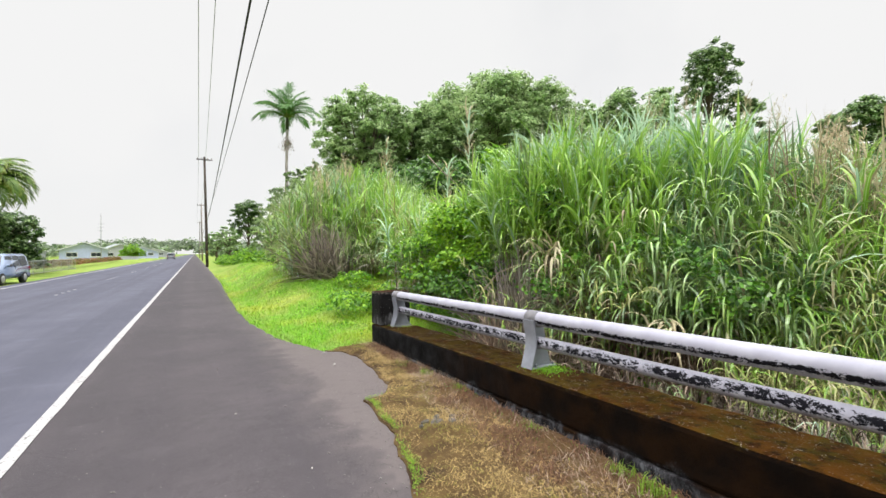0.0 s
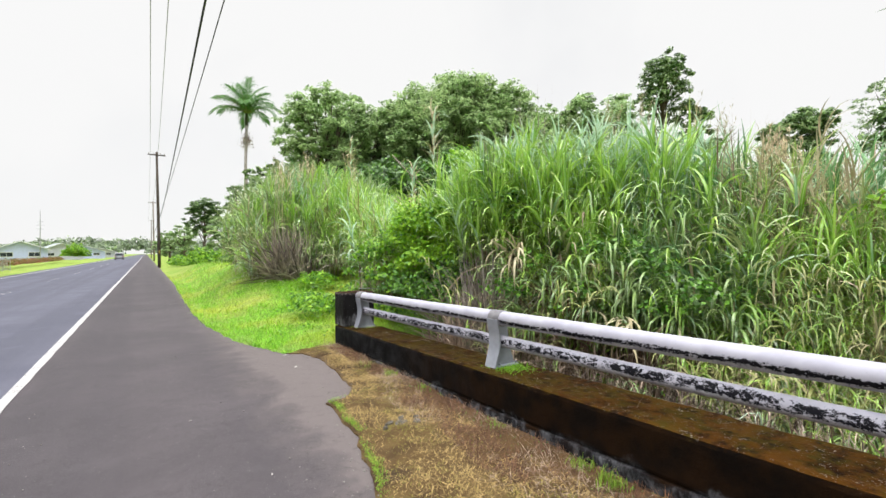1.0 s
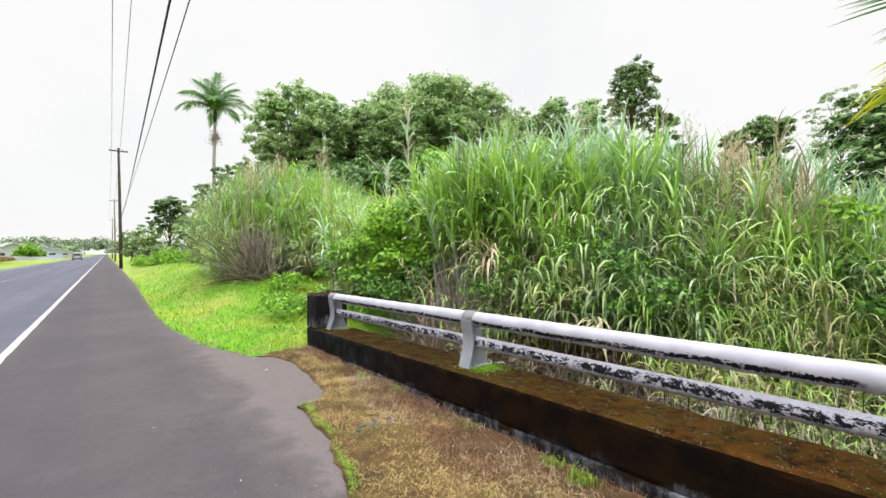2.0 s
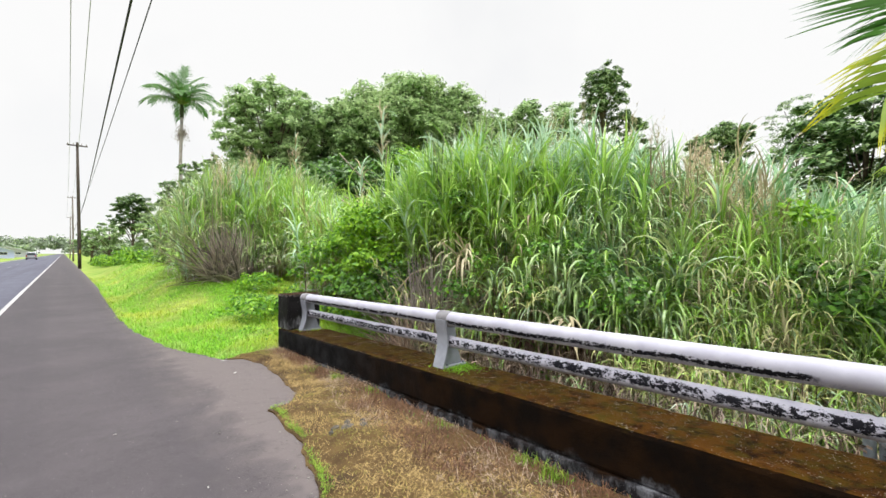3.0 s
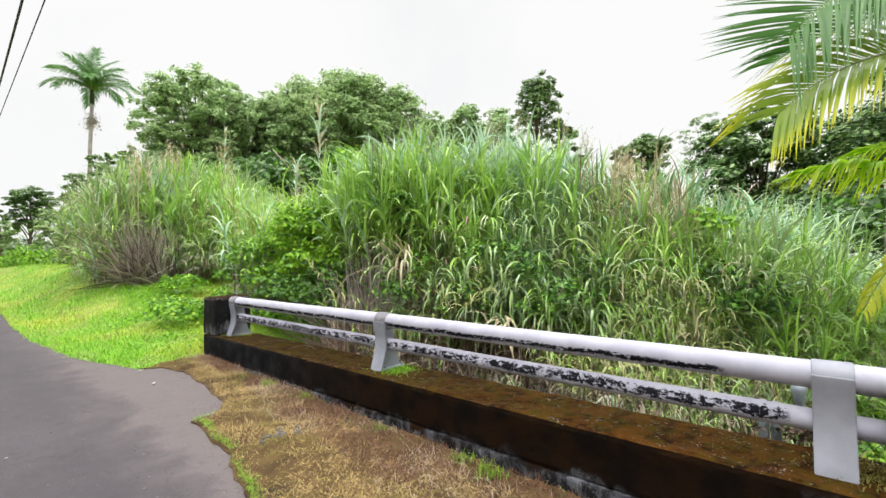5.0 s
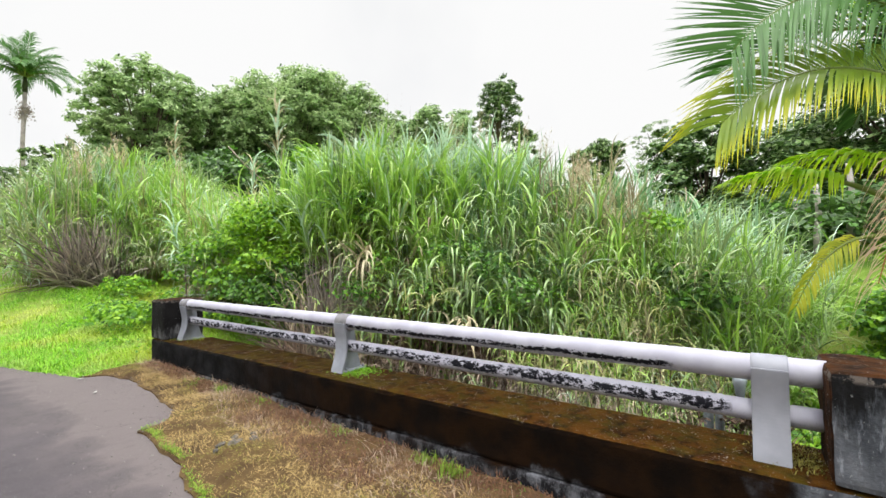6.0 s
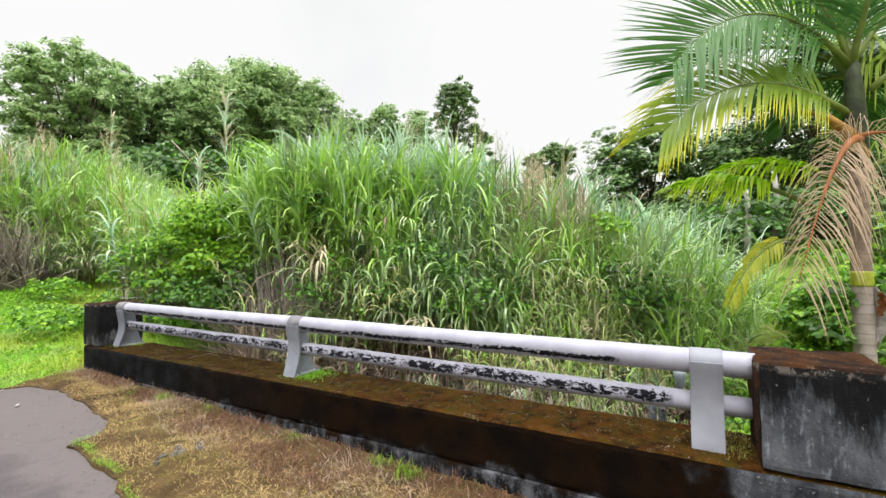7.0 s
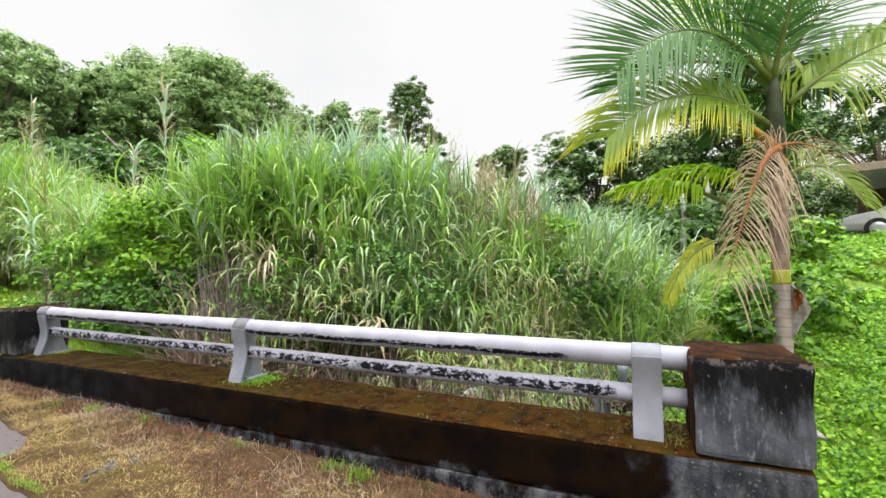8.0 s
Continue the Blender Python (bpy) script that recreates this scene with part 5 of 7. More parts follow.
def curved(a, b, c):
    """Points along a midrib from a to c, pulled towards b."""
    a, b, c = Vector(a), Vector(b), Vector(c)
    return [a.lerp(b, k / 24).lerp(b.lerp(c, k / 24), k / 24) for k in range(25)]


def frond_mesh(pts, face, leaflet, count, hang, swept=0.55, width=0.03, ragged=0.12, start=0.12, blunt=0.45, jitter=0.05, stiff=1.0):
    """The leaflets of a feather frond as blades. face: the way its upper side looks; hang 0 (stiff) to 3 (limp)."""
    vs, qs, us, n = [], [], [], 0
    cuts = 4
    for k in range(count):
        t = start + (1 - start) * (k + 0.5) / count
        i = min(23, int(t * 24))
        q = pts[i].lerp(pts[i + 1], t * 24 - i)
        along = (pts[i + 1] - pts[i]).normalized()
        side = Vector(face).cross(along).normalized()
        upward = along.cross(side).normalized()
        ln = leaflet * (blunt + (1 - blunt) * math.sin(math.pi * min(1, 0.12 + 0.86 * t)) ** 0.7)
        for s in (-1, 1):
            d = (side * s * (1 - 0.35 * t) + along * (swept + 0.5 * t) + upward * 0.35 + Vector(RNG.normal(0, jitter, 3))).normalized()
            # leaflets on the upper side of a turned frond stay stiff
            limp = hang * RNG.uniform(0.7, 1.3) * (1.35 - 0.8 * t) * (stiff if side.z * s > 0.3 else 1.0)
            q2, w = q.copy(), width * RNG.uniform(0.8, 1.15)
            step_len = ln * RNG.uniform(1 - ragged, 1 + ragged) / cuts
            flat = along - d * along.dot(d)
            flat = flat.normalized() if flat.length > 1e-4 else side
            row = []
            for c in range(cuts + 1):
                f = c / cuts
                half = w / 2 * min(1, 0.4 + 2.5 * f) * max(0.05, 1 - f ** 2.5)
                row += [q2 - flat * half, q2 + flat * half]
                dd = (d + Vector((0, 0, -1)) * limp * 2.0 * f ** 1.3).normalized()
                q2 = q2 + dd * step_len
            vs += [tuple(v) for v in row]
            for c in range(cuts):
                qs.append((n + 2 * c, n + 2 * c + 1, n + 2 * c + 3, n + 2 * c + 2))
                us.append([(0, c / cuts), (1, c / cuts), (1, (c + 1) / cuts), (0, (c + 1) / cuts)])
            n += 2 * (cuts + 1)
    return vs, qs, us, 2 * (cuts + 1), cuts


def frond(parent, pts, leaflet, count, hang, leaf_mat, rib_mat=None, rib=0.016, label="", single=False, face=(0, 0, 1), **more):
    """A frond under its palm: the midrib, with each leaflet a part of its own where single, or joined."""
    vs, qs, us, nv, nq = frond_mesh(pts, face, leaflet, count, hang, **more)
    bm = bmesh.new()
    tube(bm, pts[::2], [rib * (1.6 * (1 - k / 12) ** 2 + 0.75 - 0.55 * k / 12) for k in range(13)], 6)
    f = part("frond", bm, rib_mat or MAT_RACHIS, parent, label, True)
    if single:
        for k in range(len(vs) // nv):
            link("leaflet", np_mesh("leaflet", vs[k * nv:(k + 1) * nv], np.array(qs[:nq]), us[:nq], smooth=True), leaf_mat, f)
    else:
        tagged(link("leaf_fringe", np_mesh("leaf_fringe", vs, qs, us, smooth=True), leaf_mat, f), kind="stuff")
    return f


def palm_trunk_mat():
    m = Mat("ringed_palm_trunk", 0.8, 0, 0.3)
    rings = m.add("TexWave", Scale=3.2, Distortion=1.5, Detail=2.0)
    rings.bands_direction = "Z"
    m.t.links.new(m.tc.outputs["Object"], rings.inputs["Vector"])
    c = m.mix(m.ramp(m.noise(9, 5), 0.3, 0.7), (0.17, 0.115, 0.09), (0.33, 0.24, 0.20))
    # the older wood below the green band is paler
    c = m.mix(m.ramp(m.axis("Z"), 1.28, 1.34, 0.85, 0.0), c, m.mix(m.ramp(m.noise(7, 5), 0.3, 0.7), (0.26, 0.21, 0.19), (0.40, 0.34, 0.32)))
    c = m.mix(m.ramp(rings.outputs["Fac"], 0.86, 1.0, 0, 0.4), c, (0.14, 0.10, 0.075))
    c = m.mix(m.ramp(m.noise(3, 3), 0.58, 0.7, 0, 0.5), c, (0.32, 0.28, 0.25))
    m.color(c)
    m.bump(rings.outputs["Fac"], 0.12, 0.008)
    return m.m


MAT_PALM_TRUNK = palm_trunk_mat()
MAT_SHAFT = plain("palm_crownshaft", (0.030, 0.040, 0.014), 0.7, 0, 0.5, 9)
MAT_SHAFT_RING = plain("yellow_green_trunk_ring", (0.32, 0.34, 0.03), 0.5, 0, 0.2, 9)
MAT_SHEATH = plain("dry_leaf_sheath", (0.58, 0.52, 0.51), 0.8, 0, 0.3, 14)

PALM = PALM_AT
palm = thing("palm_tree", "small feather palm with yellow-tipped fronds and one dead frond", "palm tree", at=(PALM.x, PALM.y, 0))
LEFT = 114.1
left_dir = Vector((math.cos(radians(LEFT)), math.sin(radians(LEFT)), 0))
near_dir = Vector((-left_dir.y, left_dir.x, 0))
up_dir = Vector((0, 0, 1))
base_z = float(land(PALM.x, PALM.y))


def on_trunk(z):
    return left_dir * (0.05 * max(0, z - 0.6) / 1.7) + Vector((0, 0, z))


def off(left, z, near=0.0):
    """A point beside the trunk: metres to the left, height, metres towards the road."""
    return left_dir * left + near_dir * near + Vector((0, 0, z))


bm = bmesh.new()
tube(bm, [on_trunk(z) for z in (base_z - 0.1, 0.2, 0.7, 1.2, 1.7, 2.1, 2.56)], [0.12, 0.098, 0.088, 0.084, 0.083, 0.083, 0.086], 20)
part("trunk", bm, MAT_PALM_TRUNK, palm, "", True)
bm = bmesh.new()
tube(bm, [on_trunk(z) for z in (1.30, 1.32, 1.43, 1.45)], [0.086, 0.089, 0.089, 0.086], 20)
part("trunk_ring", bm, MAT_SHAFT_RING, palm, "yellow-green band round the trunk", True)
bm = bmesh.new()
tube(bm, [on_trunk(z) for z in (2.46, 2.56, 2.7, 3.0, 3.3, 3.55)], [0.086, 0.094, 0.10, 0.092, 0.075, 0.04], 18)
part("crownshaft", bm, MAT_SHAFT, palm, "dark green and brown leaf base", True)
hub = off(0.10, 3.50)
tilt_near = up_dir * 0.6 + near_dir * 0.8
broad = up_dir * 0.42 + near_dir * 0.9
# left: a broad green frond whose near leaflets hang, and a yellowing one under it
frond(palm, curved(hub, off(1.08, 4.50, 0.15), off(1.92, 3.46, 0.3)), 0.94, 88, 1.15, MAT_FROND, width=0.024, single=True, swept=0.45, face=broad, blunt=0.75, stiff=0.12)
frond(palm, curved(off(0.08, 2.98), off(1.15, 3.68, 0.2), off(2.02, 2.80, 0.35)), 0.78, 84, 1.0, MAT_FROND_YELLOW, width=0.026, single=True, swept=0.6, face=tilt_near, blunt=0.75, label="frond with yellow leaflet tips")
frond(palm, curved(hub, off(0.65, 4.25, -0.5), off(1.55, 3.75, -1.0)), 0.85, 60, 0.6, MAT_FROND, width=0.028, swept=0.6)
frond(palm, curved(hub, off(0.45, 4.4, 0.1), off(1.35, 4.95, 0.1)), 0.8, 54, 0.3, MAT_FROND, width=0.028, face=broad)
# young lime fronds low on the left
frond(palm, curved(off(0.25, 2.12, -0.3), off(0.95, 2.56, -0.35), off(1.62, 2.36, -0.4)), 0.56, 50, 1.7, MAT_FROND_LIME, width=0.044, swept=0.4, start=0.3, label="lime green young frond")
frond(palm, curved(off(0.06, 2.30, -0.1), off(0.50, 2.76, -0.4), off(1.05, 2.58, -0.6)), 0.46, 38, 1.6, MAT_FROND_LIME, width=0.040, start=0.2, label="lime green young frond")
frond(palm, curved(off(0.30, 1.68), off(0.98, 2.02, 0.1), off(1.34, 1.12, 0.15)), 0.26, 26, 2.0, MAT_FROND_OLD, width=0.022, start=0.40, face=tilt_near, label="yellow drooping old frond")
# dead frond hanging in front of the trunk
frond(palm, curved(off(0.10, 2.74, 0.09), off(0.46, 2.78, 0.30), off(0.82, 1.36, 0.34)), 0.72, 66, 2.1, MAT_FROND_DEAD, MAT_RACHIS_DEAD, 0.020, width=0.012, label="dead orange-brown hanging frond",
      ragged=0.35, jitter=0.10, single=True, face=near_dir, swept=0.30, start=0.02, blunt=0.8)
frond(palm, curved(off(0.12, 2.76, 0.11), off(-0.06, 2.84, 0.22), off(-0.34, 2.62, 0.26)), 0.46, 12, 2.4, MAT_FROND_DEAD, MAT_RACHIS_DEAD, 0.012, width=0.011, label="dead orange-brown hanging frond", ragged=0.3, jitter=0.08, face=near_dir, swept=0.7, start=0.05, blunt=0.8)
bm = bmesh.new()
tube(bm, [off(0.02, 2.58, 0.02), off(0.20, 2.80, 0.09), off(0.42, 2.96, 0.12), off(0.66, 3.03, 0.12)], [0.075, 0.060, 0.034, 0.010], 10)
part("broken_petiole", bm, MAT_PETIOLE, palm, "broken brown leaf stalk", True)
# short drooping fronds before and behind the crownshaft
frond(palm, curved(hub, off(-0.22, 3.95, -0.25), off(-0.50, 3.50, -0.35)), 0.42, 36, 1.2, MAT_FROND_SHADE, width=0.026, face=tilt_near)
frond(palm, curved(off(0.02, 3.1), off(-0.12, 3.4, -0.3), off(-0.30, 2.75, -0.45)), 0.45, 32, 1.0, MAT_FROND, width=0.028)
# these fill the crown's middle with leaves coloured as if shaded
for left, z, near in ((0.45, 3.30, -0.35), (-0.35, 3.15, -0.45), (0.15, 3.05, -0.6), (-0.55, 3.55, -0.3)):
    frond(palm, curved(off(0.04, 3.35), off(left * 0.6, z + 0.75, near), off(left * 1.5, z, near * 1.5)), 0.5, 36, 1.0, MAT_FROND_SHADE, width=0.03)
# upright and right
frond(palm, curved(hub, off(0.02, 4.3, -0.2), off(0.08, 5.7, -0.5)), 0.75, 50, 0.2, MAT_FROND, width=0.03, face=near_dir)
frond(palm, curved(hub, off(0.25, 4.2, -0.4), off(1.0, 5.2, -0.9)), 0.75, 46, 0.3, MAT_FROND_LIME, width=0.034, face=near_dir)
frond(palm, curved(hub, off(-0.30, 4.3, 0.1), off(-1.25, 5.2, 0.2)), 0.75, 46, 0.3, MAT_FROND, width=0.026, face=tilt_near)
frond(palm, curved(off(0.0, 3.22, 0.1), off(-0.50, 3.82, 0.3), off(-2.0, 4.12, 0.35)), 0.85, 62, 2.6, MAT_FROND_PALE, width=0.040, swept=0.5, face=tilt_near, blunt=0.7, label="yellowing frond with hanging leaflets")
frond(palm, curved(hub, off(-0.5, 4.2, -0.6), off(-1.5, 4.0, -1.4)), 0.75, 46, 0.7, MAT_FROND, width=0.03)
frond(palm, curved(hub, off(0.1, 4.3, 0.3), off(0.3, 5.4, 1.0)), 0.75, 44, 0.5, MAT_FROND, width=0.03)
frond(palm, curved(off(-0.03, 2.45), off(-0.45, 2.80, 0.05), off(-0.85, 2.15, 0.05)), 0.5, 34, 1.1, MAT_FROND_PALE, width=0.022, face=tilt_near, label="pale drooping frond")
# torn dry sheath hanging off the trunk: a crumpled pointed sheet, folded down its middle
for shift, size, lab in ((0.0, 1.0, "torn dry pale leaf sheath"), (0.05, 0.38, "torn dry brown leaf sheath")):
    bm = bmesh.new()
    rows = []
    for i in range(13):
        f = i / 12
        row = []
        for j in range(9):
            g = j / 8 - 0.5
            w = 0.24 * size * min(1.0, 2.6 * f + 0.12) * (1.0 if f < 0.55 else 1.0 - 0.75 * (f - 0.55) / 0.45)
            q = on_trunk(1.30 - shift - 0.58 * size * f) - left_dir * (0.085 + 0.11 * size * math.sin(math.pi * min(1, 1.15 * f)) - 0.10 * abs(g)) + near_dir * (0.07 + shift + g * w)
            q += Vector((noise.noise(Vector((9 * f, 7 * g, shift * 40))), noise.noise(Vector((8 * f, 6 * g, 5 + shift))), noise.noise(Vector((7 * f, 9 * g, 9))))) * 0.030
            row.append(bm.verts.new(q))
        rows.append(row)
    for a, b in zip(rows, rows[1:]):
        for j in range(8):
            bm.faces.new((a[j], a[j + 1], b[j + 1], b[j]))
    bmesh.ops.solidify(bm, geom=bm.faces[:], thickness=0.006)
    part("leaf_sheath", bm, MAT_SHEATH if shift == 0 else MAT_RACHIS_DEAD, palm, lab, True)


def simple_palm(at, height, crown_r, label, fronds=14, leaflet=0.8, trunk_r=0.16, leaf_mat=None, dead=False, fall=50):
    p = thing("palm_tree", label, "palm tree", at=at)
    bm = bmesh.new()
    tube(bm, [(0, 0, -0.2), (0.05, 0, height * 0.3), (-0.1, 0.05, height * 0.7), (0, 0, height)], [trunk_r * 1.2, trunk_r, trunk_r * 0.85, trunk_r * 0.8], 10)
    part("trunk", bm, MAT_PALM_GREY, p, "", True)
    bm = bmesh.new()
    tube(bm, [(0, 0, height - 0.1), (0, 0, height + 0.4), (0, 0, height + 1.3)], [trunk_r * 0.9, trunk_r * 1.05, trunk_r * 0.5], 10)
    part("crownshaft", bm, MAT_SHAFT, p, "", True)
    for k in range(fronds):
        frond(p, arched((0, 0, height + 1.1), k * 137.5 + RNG.uniform(-15, 15), 80 - 62 * (k / fronds), crown_r * RNG.uniform(0.9, 1.1), fall + 45 * k / fronds), leaflet, 34, 1.2, leaf_mat or MAT_FROND, rib=0.03, width=0.075)
    if dead:
        c = np.array([0, 0, height - 1.6]) + RNG.normal(0, 1, (420, 3)) * np.array([0.24, 0.24, 0.34])
        tagged(link("seed_cluster", joined("seed_cluster", [leaves(c, RNG.normal(0, 1, (420, 3)), 0.16)]), MAT_PALESTALK, p, "pale hanging seed clusters"), kind="stuff")
    return p


MAT_FROND_FAR = leafy("bright_palm_leaflet", (0.08, 0.17, 0.03), (0.22, 0.33, 0.08), (0.34, 0.36, 0.05), 0.35, 0.35)
MAT_PALM_GREY = plain("grey_palm_trunk", (0.30, 0.27, 0.25), 0.8, 0, 0.25, 4)
x, y, z = at_ground(10.1, 46)
simple_palm((x, y, z), 1.6 + 0.295 * 46 - z - 1.2, 3.2, "tall slim palm standing above the roadside trees", 20, 1.1, 0.17, dead=True)
x, y, z = at_ground(-16.9, 45)
simple_palm((x, y, z), 5.6, 3.2, "bushy palm beside the far side of the road", 56, 1.1, 0.2, MAT_FROND_FAR, fall=95)

# ---------------------------------------------------------------- poles and cables
MAT_POLE = plain("weathered_pole_wood", (0.065, 0.05, 0.042), 0.9, 0, 0.3, 4)
MAT_POLE_PALE = plain("pale_pole_wood", (0.20, 0.17, 0.15), 0.9, 0, 0.3, 4)
MAT_CABLE = plain("cable_sheath", (0.03, 0.03, 0.03), 0.6, 0, 0.1, 3)
# wire metal, paled to put the wash of bright sky into its colour
MAT_WIRE = plain("sky_washed_wire", (0.34, 0.34, 0.35), 0.5, 0.2, 0.1, 3)
MAT_PORCELAIN = plain("porcelain", (0.35, 0.33, 0.3), 0.3, 0, 0.1, 9)
MAT_YELLOW = plain("yellow_band", (0.22, 0.16, 0.03), 0.6, 0, 0.15, 9)


def utility_pole(x, y, height, lean, material, label):
    p = thing("utility_pole", label, "utility pole", "poles along the road", (x, y, 0))
    bm = bmesh.new()
    tube(bm, [(0, 0, -0.6), (-lean * 0.3, 0, height * 0.3), (-lean * 0.65, 0, height * 0.65), (-lean, 0, height)], [0.17, 0.16, 0.14, 0.115], 12)
    part("pole", bm, material, p, "", True)
    bm = bmesh.new()
    box(bm, -lean - 0.85, -lean + 0.85, -0.16, -0.05, height - 0.42, height - 0.30, 0.01, 1)
    part("crossarm", bm, material, p)
    for dx in (-0.75, -0.3, 0.35, 0.75):
        bm = bmesh.new()
        tube(bm, [(dx - lean, -0.1, height - 0.30), (dx - lean, -0.1, height - 0.22), (dx - lean, -0.1, height - 0.2), (dx - lean, -0.1, height - 0.12)], [0.02, 0.045, 0.05, 0.03], 8)
        part("insulator", bm, MAT_PORCELAIN, p)
    bm = bmesh.new()
    box(bm, -0.08, 0.08, -0.2, -0.14, 1.6, 1.95, 0.005, 1)
    part("marker_plate", bm, MAT_YELLOW, p, "yellow marker plate")
    return p


utility_pole(1.32, 60, 13.3, 0.26, MAT_POLE, "dark leaning wooden utility pole with one crossarm")
utility_pole(1.55, 116, 13.2, 0.2, MAT_POLE_PALE, "pale wooden utility pole far down the road")
utility_pole(1.6, 178, 13.0, 0.0, MAT_POLE_PALE, "pale wooden utility pole far down the road")


def cable(a, b, sag, r, material, label):
    pts = [Vector(a).lerp(Vector(b), k / 36) - Vector((0, 0, sag * 4 * (k / 36) * (1 - k / 36))) for k in range(37)]
    bm = bmesh.new()
    tube(bm, pts, r, 6)
    return tagged(part("overhead_cable", bm, material, None, "", True), label, "cable", "cables between the poles")


for (x0, z0), (x1, z1), sag, r, m, lab in (((-0.15, 12.5), (0.45, 12.9), 0.9, 0.016, MAT_WIRE, "thin bare overhead power wire"), ((0.30, 12.5), (1.18, 12.9), 0.9, 0.016, MAT_WIRE, "thin bare overhead power wire"),
                                           ((0.55, 7.2), (1.72, 7.2), 0.3, 0.024, MAT_CABLE, "thick black overhead telephone cable"), ((1.15, 7.2), (1.80, 7.7), 0.3, 0.013, MAT_CABLE, "thin black overhead service cable")):
    cable((x0, -26, z0), (x1, 60, z1), sag, r, m, lab)
    cable((x1, 60, z1), (x1 + 0.2, 116, z1 + 0.1), sag * 0.6, r, m, lab)
    cable((x1 + 0.2, 116, z1 + 0.1), (x1 + 0.3, 178, z1), sag * 0.6, r, m, lab)

# ---------------------------------------------------------------- far side of the road
MAT_SIDING = plain("pale_blue_siding", (0.50, 0.54, 0.80), 0.7, 0, 0.06, 2)
MAT_SIDING_TAN = plain("tan_siding", (0.46, 0.46, 0.55), 0.7, 0, 0.08, 2)
MAT_ROOF = plain("pale_metal_roof", (0.27, 0.30, 0.31), 0.5, 0.1, 0.1, 2)
MAT_TRIM = plain("white_trim", (0.72, 0.73, 0.74), 0.6, 0, 0.06, 4)
MAT_GALV = plain("galvanised_steel", (0.34, 0.35, 0.36), 0.45, 0.6, 0.15, 9)


def glass_dark():
    m = Mat("window_glass", 0.15, 0, 0.25)
    m.color(m.mix(m.ramp(m.noise(2, 3), 0.4, 0.6), (0.02, 0.025, 0.03), (0.05, 0.06, 0.07)))
    return m.m


MAT_GLASS = glass_dark()


def window(parent, x, y, z, w, h, axis):
    """A sash window proud of the wall: axis 'x' faces along x, 'y' along y (towards the camera side, negative)."""
    def b(u0, u1, z0, z1, d0, d1):
        bm = bmesh.new()
        if axis == "y":
            box(bm, x + u0, x + u1, y - d1, y - d0, z + z0, z + z1, 0.004, 1)
        else:
            box(bm, x + d0, x + d1, y + u0, y + u1, z + z0, z + z1, 0.004, 1)
        return bm
    win = part("window", b(-w / 2 - 0.07, w / 2 + 0.07, -0.07, h + 0.07, 0.0, 0.04), MAT_TRIM, parent)
    for s in (-1, 1):
        part("pane", b(min(0.02 * s, s * w / 2), max(0.02 * s, s * w / 2), 0.03, h - 0.03, 0.042, 0.055), MAT_GLASS, win)
    part("window_sill", b(-w / 2 - 0.1, w / 2 + 0.1, -0.12, -0.07, 0.0, 0.1), MAT_TRIM, win)


def house(at, rz, length, depth, wall_h, ridge, siding, label, windows=3):
    """A single-storey gabled house; its gable end faces local -y, its long side local +x."""
    h = thing("house", label, "house", "houses across the road", at, rz)
    bm = bmesh.new()
    v = [bm.verts.new(p) for p in ((-depth / 2, 0, -0.3), (depth / 2, 0, -0.3), (depth / 2, 0, wall_h), (0, 0, wall_h + ridge), (-depth / 2, 0, wall_h))]
    f = bm.faces.new(v)
    r = bmesh.ops.extrude_face_region(bm, geom=[f])
    bmesh.ops.translate(bm, vec=(0, length, 0), verts=[e for e in r["geom"] if isinstance(e, bmesh.types.BMVert)])
    bmesh.ops.recalc_face_normals(bm, faces=bm.faces)
    part("wall", bm, siding, h)
    for s in (-1, 1):
        bm = bmesh.new()
        over, t = 0.55, 0.12
        dz = ridge * (1 + 2 * over / depth)
        x1 = s * (depth / 2 + over)
        rows = []
        for y in (-0.6, length + 0.6):
            rows.append([bm.verts.new(p) for p in ((0, y, wall_h + ridge + 0.03), (x1, y, wall_h + ridge - dz + 0.03), (x1, y, wall_h + ridge - dz + 0.03 + t), (0, y, wall_h + ridge + 0.03 + t))])
        a, b = rows
        for j in range(4):
            bm.faces.new((a[j], a[(j + 1) % 4], b[(j + 1) % 4], b[j]))
        bm.faces.new(a[::-1])
        bm.faces.new(b)
        bmesh.ops.recalc_face_normals(bm, faces=bm.faces)
        part("roof", bm, MAT_ROOF, h)
        bm = bmesh.new()
        tube(bm, [(0, -0.62, wall_h + ridge), (x1, -0.62, wall_h + ridge - dz)], 0.09, 4)
        part("fascia", bm, MAT_TRIM, h)
    for k in range(2):
        window(h, (k - 0.5) * depth * 0.5, 0, 1.25, 1.7, 0.85, "y")
    for k in range(windows):
        window(h, depth / 2, length * (k + 0.5) / windows, 1.0, 1.6, 0.8, "x")
    bm = bmesh.new()
    box(bm, depth / 2, depth / 2 + 0.05, length * 0.34 - 0.45, length * 0.34 + 0.45, 0.0, 2.05, 0.01, 1)
    part("door", bm, MAT_TRIM, h)
    return h


